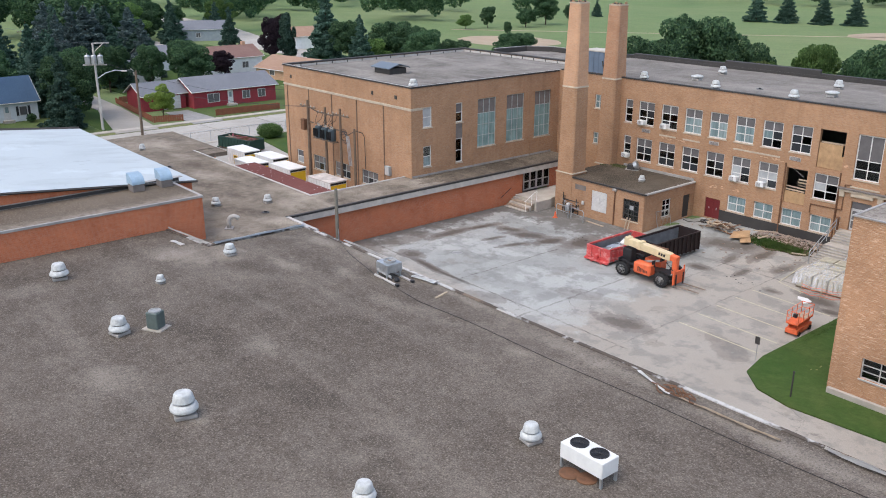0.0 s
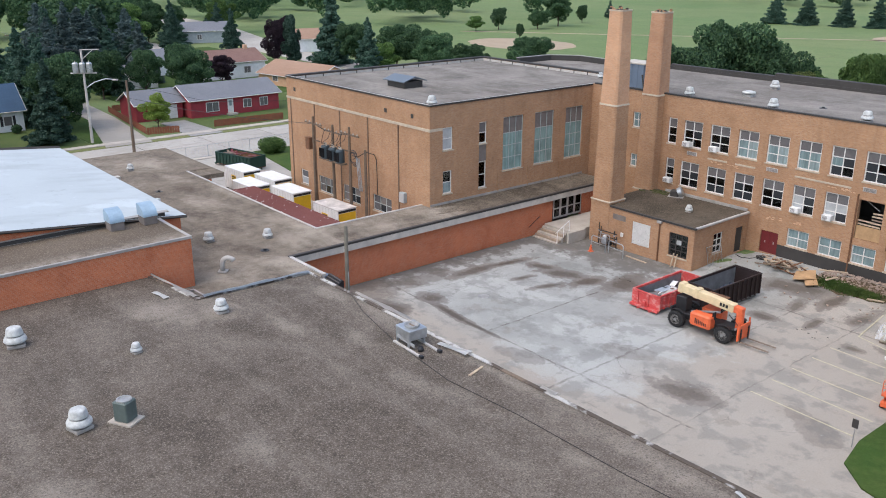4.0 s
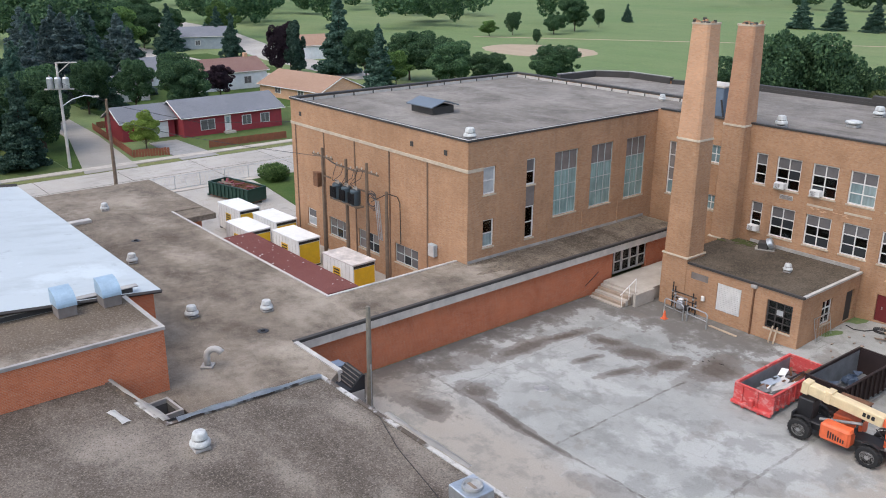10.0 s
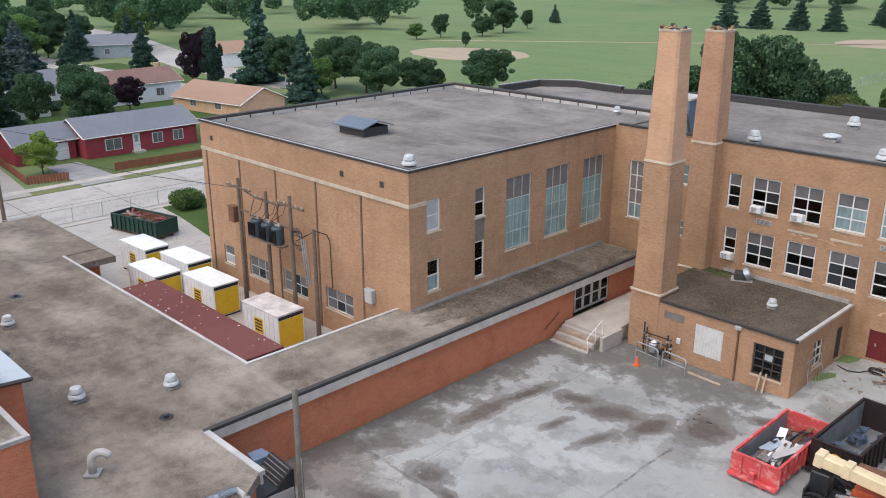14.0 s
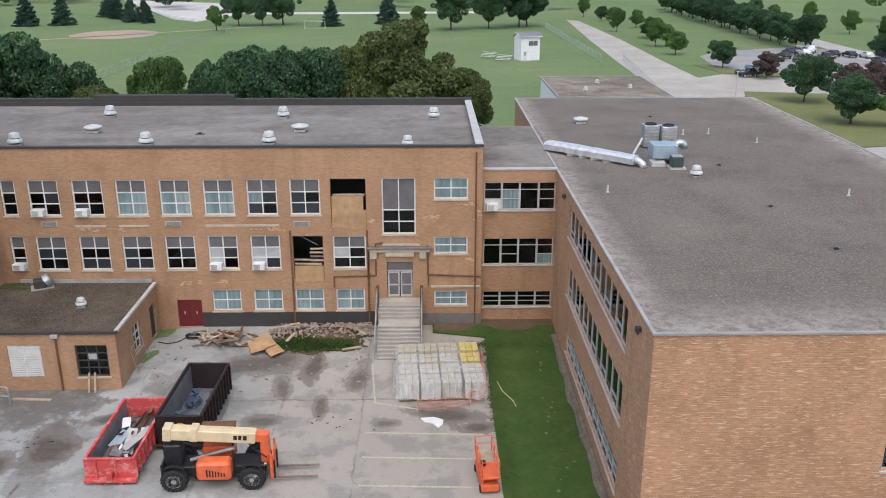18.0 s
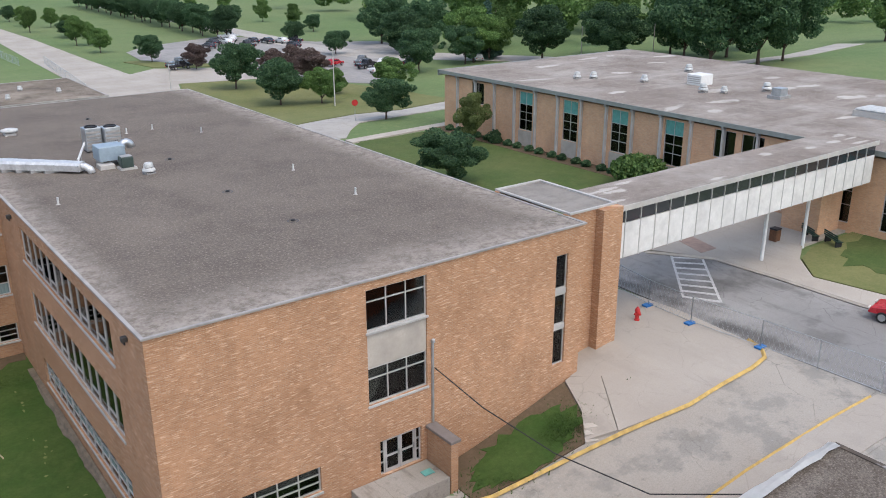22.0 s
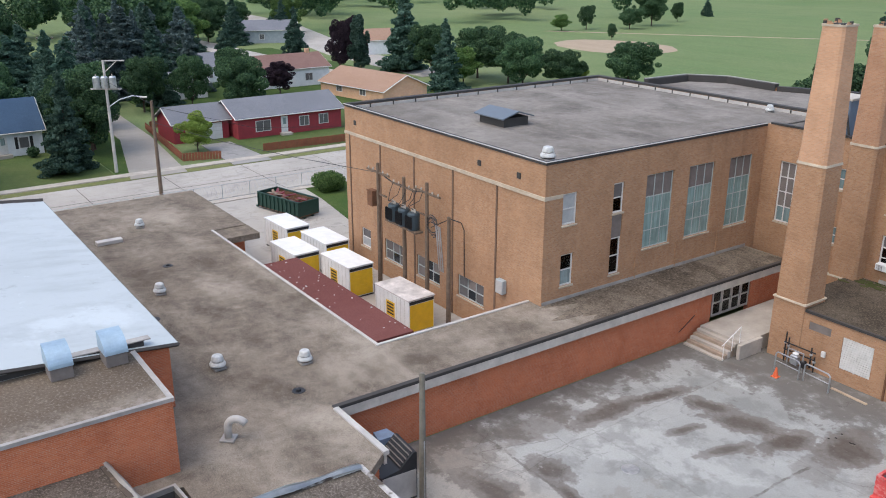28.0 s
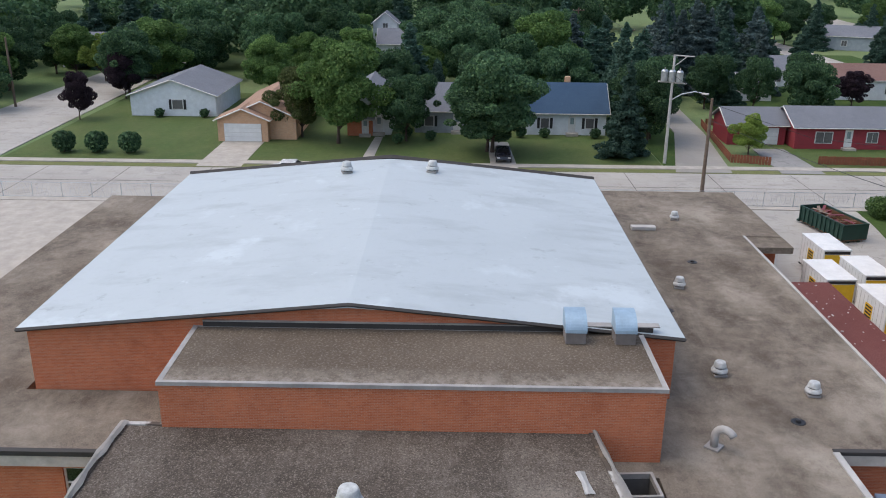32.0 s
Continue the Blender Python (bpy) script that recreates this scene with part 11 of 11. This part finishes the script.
def leaves_mesh(name, blobs, count, size, mat, seed, droop=0.0):
    """Many small leaf clumps near the surface of overlapping lobes, with gaps between them."""
    rg = np.random.default_rng(seed)
    w = np.array([b[3] * b[4] for b in blobs])
    pick = rg.choice(len(blobs), count, p=w / w.sum())
    bl = np.array(blobs)[pick]
    d = rg.normal(size=(count, 3))
    d /= np.linalg.norm(d, axis=1, keepdims=True)
    rad = rg.uniform(0.55, 1.06, (count, 1)) ** 0.5
    c = bl[:, :3] + d * rad * np.stack([bl[:, 3], bl[:, 3], bl[:, 4]], 1)
    n = d * 0.7 + rg.normal(scale=0.8, size=(count, 3)) + (0, 0, 0.3 - droop)
    n /= np.linalg.norm(n, axis=1, keepdims=True)
    a = np.cross(n, rg.normal(size=(count, 3)))
    a /= np.linalg.norm(a, axis=1, keepdims=True)
    b = np.cross(n, a)
    s = size * rg.uniform(0.55, 1.35, (count, 1))
    quad = np.stack([c - a * s - b * s * 0.6, c + a * s * 0.4 - b * s, c + a * s + b * s * 0.5, c - a * s * 0.3 + b * s + n * s * 0.3], 1)
    me = bpy.data.meshes.new(name)
    me.from_pydata(quad.reshape(-1, 3).tolist(), [], np.arange(count * 4).reshape(-1, 4).tolist())
    me.materials.append(mat)
    return me


def broadleaf(h, w, mat, seed, count=2600, size=0.34, trunk=0.28):
    """Meshes of a tree h high and w wide: trunk with limbs, and crown."""
    r = random.Random(seed)
    base, crown_h = h * trunk, h * (1 - trunk)
    blobs = [(0, 0, base + crown_h * 0.46, w * 0.27, crown_h * 0.32)]
    lean, squash = r.uniform(0, 6.28), r.uniform(0.85, 1.15)
    for i in range(42):
        a, up = r.uniform(0, 6.28), r.uniform(-0.85, 0.98)
        flat = math.sqrt(1 - up * up) * (1.0 if up < 0 else 1 - 0.25 * up)
        out = r.uniform(0.5, 1.14) * (1 + 0.14 * math.cos(a - lean))
        size_ = r.uniform(0.055, 0.16)
        blobs.append((w * 0.40 * flat * out * math.cos(a) * squash, w * 0.40 * flat * out * math.sin(a) / squash, base + crown_h * (0.47 + 0.42 * up * r.uniform(0.85, 1.05)), w * size_, crown_h * size_ * r.uniform(0.6, 0.9)))
    crown = leaves_mesh("crown", blobs, count, size, mat, seed)
    bm = bmesh.new()
    tube(bm, (0, 0, -0.1), (0.05, 0.02, base), 0.035 * h * 0.6, 0.022 * h * 0.6, 8)
    tube(bm, (0.05, 0.02, base), (0, 0, base + crown_h * 0.65), 0.02 * h * 0.6, 0.004 * h, 6)
    for b in blobs[1:8]:
        tube(bm, (0.03, 0.0, base * r.uniform(0.85, 1.15)), b[:3], 0.011 * h * 0.6, 0.003 * h, 5)
    return to_mesh("trunk", bm, BARK), crown


def conifer(h, w, mat, seed, count=2600, size=0.3):
    """Meshes of a spruce: tiers of drooping branches round a straight stem."""
    rg = np.random.default_rng(seed)
    blobs = []
    tiers = 17
    for t in range(tiers):
        f = t / tiers
        z = h * (0.05 + 0.92 * f)
        rad = w * 0.5 * (1 - f) ** 0.9 * rg.uniform(0.82, 1.08)
        for k in range(max(4, int(15 * (1 - f)))):
            a, e = rg.uniform(0, 6.28), rg.uniform(0.35, 1.0)
            blobs.append((rad * e * math.cos(a), rad * e * math.sin(a), z - rad * 0.16 * e + rg.uniform(-0.02, 0.02) * h, (0.085 * (1 - f) + 0.025) * w, 0.028 * h))
        blobs.append((0, 0, z, rad * 0.5 + 0.05, 0.04 * h))
    crown = leaves_mesh("crown", blobs, count, size, mat, seed, 0.5)
    bm = bmesh.new()
    tube(bm, (0, 0, -0.1), (0, 0, h * 0.97), 0.02 * h, 0.02, 7)
    return to_mesh("trunk", bm, BARK), crown


tree_kept = {}


def tree(x, y, h, w, kind_="deep", label="", s=None, z=None):
    """A tree from a small stock of shapes, turned and sized."""
    k = int(abs(x * 13 + y * 7)) % 3
    key = (kind_, k)
    mats = {"deep": LEAF_DEEP, "mid": LEAF_MID, "lime": LEAF_LIME, "olive": LEAF_OLIVE, "purple": LEAF_PURPLE, "rose": LEAF_ROSE, "spruce": NEEDLE, "blue": NEEDLE_BLUE, "column": NEEDLE}
    if key not in tree_kept:
        if kind_ in ("spruce", "blue"):
            tree_kept[key] = conifer(10, 5.4, mats[kind_], 40 + k + len(tree_kept), 22000, 0.1)
        elif kind_ == "column":
            tree_kept[key] = broadleaf(10, 3.4, mats[kind_], 60 + k, 14000, 0.11, 0.04)
        else:
            tree_kept[key] = broadleaf(10, 9, mats[kind_], 80 + k + len(tree_kept), 30000, 0.1, 0.13)
    w0 = {"spruce": 5.4, "blue": 5.4, "column": 3.4}.get(kind_, 9)
    m = pose(x, y, rise(x, y) if z is None else z, 0, 0, (x * 53 + y * 29) % 360) @ Matrix.Diagonal((w / w0, w / w0, h / 10, 1))
    names = {"deep": "dark green broadleaf tree", "mid": "green broadleaf tree", "lime": "small lime-green tree", "olive": "olive-green broadleaf tree with a loose crown", "purple": "dark purple-leaved tree", "rose": "dull reddish ornamental tree", "spruce": "dark green spruce tree", "blue": "blue-grey spruce tree", "column": "narrow columnar evergreen"}
    t = thing("tree", label or names[kind_] + " standing on grass", "tree", "trees", m=m)
    part("trunk", tree_kept[key][0], None, t)
    part("crown", tree_kept[key][1], None, t)
    return t


for row in ((-116.9, -55.0, 7.0, 4.6, "purple"), (-133.6, -54.6, 8.0, 5.5, "purple"), (-104.2, -17.8, 13.5, 11.5, "mid"), (-107.5, -22.8, 9.5, 7.5, "olive"), (-100.4, 1.0, 13.5, 12.5, "deep"), (-106, -9.5, 9.5, 8.0, "deep"), (-100.9, 0.4, 9.0, 11.5, "deep"), (-106.5, 20.6, 11, 8.5, "deep"), (-99.0, 16.4, 11.5, 7.0, "spruce"), (-109, 21.5, 12, 8, "deep"), (-114, 20, 13, 8, "spruce"), (-121, 12, 12, 9, "deep"), (-122, -12, 11, 9, "deep"), (-123, 2, 11, 9, "deep"), (-120, 46, 10, 8, "deep"), (-100.6, 31.4, 5.2, 4.8, "lime"),
        (-131, 34.3, 9.5, 7.0, "deep"), (-129, 41.0, 9.5, 6.5, "deep"), (-135, 50.2, 9.5, 8, "deep"), (-133.5, 57.6, 6.0, 6.0, "purple"), (-173, 79.7, 12, 7, "spruce"), (-149.5, 77.6, 11, 5.5, "purple"), (-147.5, 80.8, 11.5, 5.0, "column"), (-156, 84.5, 11, 6, "purple"),
        (-147, 91.0, 18, 11, "spruce"), (-123, 84.0, 12.5, 8.0, "spruce"), (-131, 97.0, 11, 11, "deep"), (-122.5, 97.5, 10.5, 10, "deep"), (-116, 95.5, 10, 10, "deep"), (-126, 90, 7, 7, "mid"), (-110, 100, 8, 8, "deep"), (-105, 110.0, 9.5, 9.5, "deep"), (-139, 92, 11, 8, "deep"), (-110.5, 104.0, 4.5, 3.5, "lime"),
        (-102, -76, 11, 10, "mid"), (-130, -84, 12, 12, "deep"), (-150, -64, 9, 7, "lime"), (-140.0, -76, 12, 12, "deep"), (-160, -56, 10, 10, "deep"), (-153, -48, 11, 11, "deep"), (-138, -33, 10, 9, "mid"), (-132, -20, 8, 7, "deep"), (-148, -3, 15, 16, "deep"), (-143, 11, 14, 13, "mid"), (-134, 6, 12, 10, "deep"), (-158, 5, 15, 15, "deep"),
        (-124, -6, 8, 3, "column"), (-126, 21, 11, 8, "spruce"), (-133, 22, 13, 9, "spruce"), (-140, 29, 14, 9, "blue"), (-147, 34, 14, 9, "blue"), (-152, 40, 14, 9, "blue"), (-146, 47, 12, 8, "blue"), (-160, 45, 14, 9, "blue"), (-155, 33, 15, 9, "spruce"), (-165, 36, 14, 9, "blue"), (-168, 48, 13, 8, "blue"), (-137, 38, 12, 8, "spruce"), (-122, 25, 9, 7, "deep")):
    tree(*row)
for x, y, h, w, k in ((-45.5, 87, 18.2, 13.5, "deep"), (-39.0, 88, 14.5, 10, "deep"), (-51.5, 92, 13, 9, "deep"), (-27.5, 90, 13.6, 7.5, "mid"), (-22.5, 92, 14.2, 8.5, "deep"), (-14.0, 91, 16.0, 11, "deep"), (-8.0, 93, 14.5, 8, "olive"), (-33.5, 88, 11, 8.5, "olive"), (-29, 92, 13.0, 9, "mid"), (-24, 96, 12.0, 8, "deep"), (-18, 95, 15.5, 13, "deep"), (-10.5, 99, 12, 9, "deep"), (-2.2, 96, 17.0, 14, "olive"), (5.5, 100, 11, 8, "olive"), (-37, 95, 9, 8, "mid"), (-47, 93, 10, 9, "mid"), (-35.5, 90, 11, 7, "mid"), (-32.1, 92.5, 10, 6.5, "deep"), (-21.4, 97, 10.5, 7.5, "mid"), (-8.8, 96.5, 11.5, 8.0, "deep"), (-45, 80, 15, 12, "deep"), (-13.5, 97, 13, 9, "deep")):
    tree(x, y, h, w, k)
for x, y, h, w, k in ((-165.8, 167.8, 5, 3, "deep"), (-192, 184, 8, 6, "deep"), (-186, 196, 7, 8, "deep"), (-190, 210, 12, 11, "deep"), (-196, 229, 7, 5, "deep"), (-205, 255, 7, 5, "spruce"), (-193, 175, 5, 6, "mid"), (-150, 280, 12, 10, "spruce"), (-140, 284, 12, 10, "spruce"), (-128, 287, 12, 9, "spruce"), (-118, 290, 12, 9, "spruce"), (-115.5, 326, 11, 8, "spruce"), (-109, 315, 11, 8, "spruce"), (-99.5, 302, 11, 7, "spruce"), (-93.6, 298, 10, 7, "spruce"), (-63, 268, 8, 7, "mid"), (-60, 286, 14, 11, "deep"), (-52, 284, 15, 12, "deep"), (-46, 288, 15, 13, "deep"), (32.7, 282, 16, 15, "deep"), (66.5, 276, 6, 5, "mid"), (63.3, 246, 6, 5, "mid"), (61.6, 221, 6, 5, "mid"), (-30, 285, 10, 8, "spruce"), (-12, 292, 12, 9, "spruce"), (8, 270, 16, 14, "deep"), (20, 275, 15, 12, "deep"), (-2, 282, 7, 6, "mid"), (30, 280, 16, 14, "deep")):
    tree(x, y, h, w, k)
for x, y, h, w, k in ((62.0, 136.5, 9, 8.5, "deep"), (61.0, 118, 8, 8, "deep"), (61.0, 88.5, 6, 6.5, "deep"), (66.5, 115.0, 6.0, 6.5, "mid"), (80.5, 116.0, 6.5, 8.0, "mid"), (62.8, 180.0, 6.5, 6, "deep"), (98.5, 134.0, 9.5, 9.5, "deep"), (113, 138, 9, 9, "deep"), (66, 164, 5.5, 6, "rose"), (74, 146, 5.5, 6, "rose"), (78, 139, 6, 7, "rose"), (80, 150, 5.5, 6, "rose"), (73, 122, 4.5, 4.5, "mid"), (104, 196, 6, 6, "deep"), (100, 168, 6, 6.5, "deep"), (112, 160, 6, 6, "deep"), (72, 136, 5, 5.5, "rose"),
        (59.4, 69.0, 5.8, 4.4, "olive"), (47.5, 57.0, 5.6, 6.5, "deep"), (128, 131, 13, 13, "deep"), (121, 140, 10, 10, "mid"), (136, 118, 14, 14, "deep"), (150, 112, 19, 16, "deep"), (163, 111, 19, 16, "deep"), (178, 118, 18, 16, "deep"), (146, 128, 15, 15, "mid"), (158, 122, 14, 14, "deep"), (214, 103, 12, 12, "mid"), (112, 160, 11, 11, "deep"), (124, 165, 13, 13, "deep"), (138, 158, 14, 14, "mid"), (120, 180, 13, 13, "deep"), (133, 93, 19, 18, "deep"), (143, 90, 19, 17, "deep"), (154, 92, 17, 13, "deep"), (123, 143, 13, 8, "spruce"), (116, 139, 12, 12, "mid")):
    tree(x, y, h, w, k)
for i in range(26):
    t = i / 25
    tree(97.5 - 4.5 * t + 1.2 * math.sin(i * 2.1), 358 - 145 * t + 1.5 * math.cos(i * 1.7), 9 + 1.2 * math.sin(i * 3.3), 8, "deep", "dark green street tree in a long row")
for i in range(14):
    t = i / 13
    tree((60 if i % 2 else 124) + 2.5 * math.sin(i * 5.1), 330 - 125 * t + 3 * math.sin(i * 2.7), 6.5 + 1.5 * math.sin(i * 1.9), 5.5, "mid" if i % 3 else "deep", "young green tree in the lawn")


rt = random.Random(31)
placed = []
for i in range(400):
    x, y = rt.uniform(-205, -122), rt.uniform(-95, 64)
    h = rt.uniform(9, 15)
    if any(math.dist((x, y), p) < 7.5 for p in placed) or abs(y + 62.5) < 6.5 or abs(y - 29.5) < 4 or (-150 < x and (-52 < y < -14 or 2 < y < 18)) or (x > -150 and 30 < y) or (-190 < x < -165 and -22 < y < -4) or (-165 < x < -122 and -19 < y < -11) or (50 < y and x > -165):
        continue
    placed.append((x, y))
    tree(x, y, h, h * rt.uniform(0.75, 1.0), rt.choice(("deep", "deep", "deep", "mid", "deep", "spruce")) if y < 15 else rt.choice(("blue", "spruce", "deep")))


rt = random.Random(77)
for i in range(60):
    x, y = rt.uniform(-330, -205), rt.uniform(66, 106)
    if any(math.dist((x, y), p) < 8.5 for p in placed):
        continue
    placed.append((x, y))
    h = rt.uniform(8, 13)
    tree(x, y, h, h * rt.uniform(0.75, 1.0), rt.choice(("deep", "mid", "deep", "spruce")))


def woods(name, spots, mat, seed, label):
    """A far belt of trees, one crowd of clumps."""
    rg = random.Random(seed)
    blobs = []
    for x, y, h, w in spots:
        for _ in range(5):
            blobs.append((x + rg.uniform(-0.3, 0.3) * w, y + rg.uniform(-0.3, 0.3) * w, h * rg.uniform(0.35, 0.78), w * rg.uniform(0.2, 0.34), h * rg.uniform(0.14, 0.24)))
    solid(name, leaves_mesh(name, blobs, len(spots) * 1500, 0.36, mat, seed), None, label, "trees", kind="stuff")


rw = random.Random(11)
woods("far_woods", [(rw.uniform(-330, -165), rw.uniform(-200, -30), rw.uniform(11, 19), rw.uniform(9, 15)) for _ in range(95)], LEAF_DEEP, 21, "dense dark green woods beyond the houses")
woods("far_woods", [(rw.uniform(-420, -190), rw.uniform(-60, 62), rw.uniform(12, 20), rw.uniform(9, 15)) for _ in range(95)], LEAF_DEEP, 22, "dense dark green woods behind the street")
woods("far_woods", [(rw.uniform(-420, -215), rw.uniform(100, 260), rw.uniform(10, 17), rw.uniform(9, 14)) for _ in range(60)], LEAF_DEEP, 23, "dark trees beyond the far street")
woods("far_woods", [(rw.uniform(-260, 60), rw.uniform(360, 470), rw.uniform(9, 15), rw.uniform(9, 14)) for _ in range(50)], LEAF_DEEP, 24, "distant tree line beyond the field")
woods("far_woods", [(rw.uniform(150, 330), rw.uniform(130, 300), rw.uniform(10, 17), rw.uniform(9, 14)) for _ in range(60)], LEAF_MID, 25, "distant green trees beyond the road")
woods("far_woods", [(rw.uniform(-150, -118), rw.uniform(-140, -88), rw.uniform(11, 17), rw.uniform(9, 13)) for _ in range(16)], LEAF_MID, 26, "trees along the side street")


def bush(x, y, h, w, mat, label, count=900, size=0.13, box=False, z=None):
    b = thing("bush", label, "bush", "bushes", m=pose(x, y, rise(x, y) if z is None else z))
    r = random.Random(int(x * 10 + y))
    blobs = [(w * 0.2 * u, w * 0.2 * v, h * 0.5, w * 0.3, h * 0.46) for u in (-1, 0, 1) for v in (-1, 0, 1)] if box else [(0, 0, h * 0.5, w * 0.42, h * 0.45)] + [(r.uniform(-0.25, 0.25) * w, r.uniform(-0.25, 0.25) * w, h * r.uniform(0.3, 0.7), w * 0.25, h * 0.25) for _ in range(6)]
    part("foliage", kept(("bush", h, w, mat.name), lambda: leaves_mesh("foliage", blobs, count, size, mat, 5)), None, b)
    bm = bmesh.new()
    for i in range(4):
        tube(bm, (0, 0, -0.05), (0.2 * w * math.cos(i * 1.6), 0.2 * w * math.sin(i * 1.6), h * 0.5), 0.04, 0.015, 5)
    part("stem", kept(("stem", h, w), lambda: to_mesh("stem", bm, BARK)), None, b)


for y in (-49.0, -45.2, -41.3):
    bush(-98.0, y, 2.6, 3.0, LEAF_DEEP, "clipped round dark green bush on a lawn", 2600, 0.14)
bush(-76.4, 36.3, 1.9, 3.1, LEAF_MID, "clipped rounded green hedge bush", 9000, 0.07, box=True)
bush(60.0, 46.0, 3.2, 6.0, LEAF_MID, "spreading green bush beside the brick hall", 2600, 0.16)
for i in range(16):
    bush(61.6, 76.0 - 1.7 * i + 0.3 * math.sin(i * 3.1), 0.75, 1.15, LEAF_DEEP, "low clipped bush in the border hedge", 420, 0.1)
bush(61.2, 67.5, 1.6, 1.8, LEAF_DEEP, "round dark bush in the border", 700, 0.12)
for x, y in ((-119.3, -44.8), (-119.3, -38.5), (-109, 8.0), (-109, 14.5), (-108.5, -9.5), (-106.5, -6.5), (-104.5, -10.5), (-109.0, 5.0)):
    bush(x, y, 1.3, 1.6, LEAF_DEEP, "small dark garden bush before a house", 500, 0.13)
sheet("schoolyard_paving", [(-79, 31), (-57.5, 31), (-57.5, 40), (-79, 40)], ROAD_PALE, 0.0, "worn concrete walk beside the auditorium", "paving")
sheet("lawn", [(-78.9, 34.6), (-74.0, 34.2), (-57.6, 31.6), (-57.6, 60), (-78.9, 60)], LAWN, 0.03, "mown lawn beside the street fence", "lawn")
sheet("front_lawn", [(-93.2, -56), (-91.8, -56), (-91.8, 120), (-93.2, 120)], LAWN_DRY, 0.02, "grass verge between street and footpath", "lawn")
sheet("front_lawn", [(-140, -55), (-95, -55), (-95, 20), (-140, 20)], LAWN_DULL, 0.01, "mown front lawns of the houses", "lawn")
for y in range(-66, 70, 9):
    sheet("street_joint", [(-91.4, y), (-79.8, y), (-79.8, y + 0.07), (-91.4, y + 0.07)], DAMP, 0.034, "dark tar-sealed joint across the street", "joint", depth=0.01)
sheet("street_joint", [(-85.7, -200), (-85.6, -200), (-85.6, 200), (-85.7, 200)], DAMP, 0.036, "dark tar-sealed joint along the street", "joint", depth=0.01)

for x, y, a, p, k in ((92.5, 206, 60, P_WHITE, "pickup"), (95, 200, 95, P_BLACK, "saloon"), (98, 198, 95, P_BLACK, "saloon"), (101, 196, 95, P_WHITE, "saloon"), (104, 195, 95, P_BLACK, "pickup"), (63.4, 166, 10, P_BLACK, "pickup"), (92, 138, 20, P_WHITE, "pickup"), (93.5, 145, 20, P_BLACK, "pickup"), (86, 203, 95, P_BLACK, "saloon"), (89, 202, 95, P_WHITE, "saloon"), (82, 196, 95, P_BLACK, "saloon"), (90, 192, 95, P_BLACK, "pickup"), (99, 186, 95, P_BLACK, "saloon")):
    car(x, y, 0.05, a, p, "distant parked car in the faded lot" if k == "saloon" else "distant parked pickup in the faded lot", k)
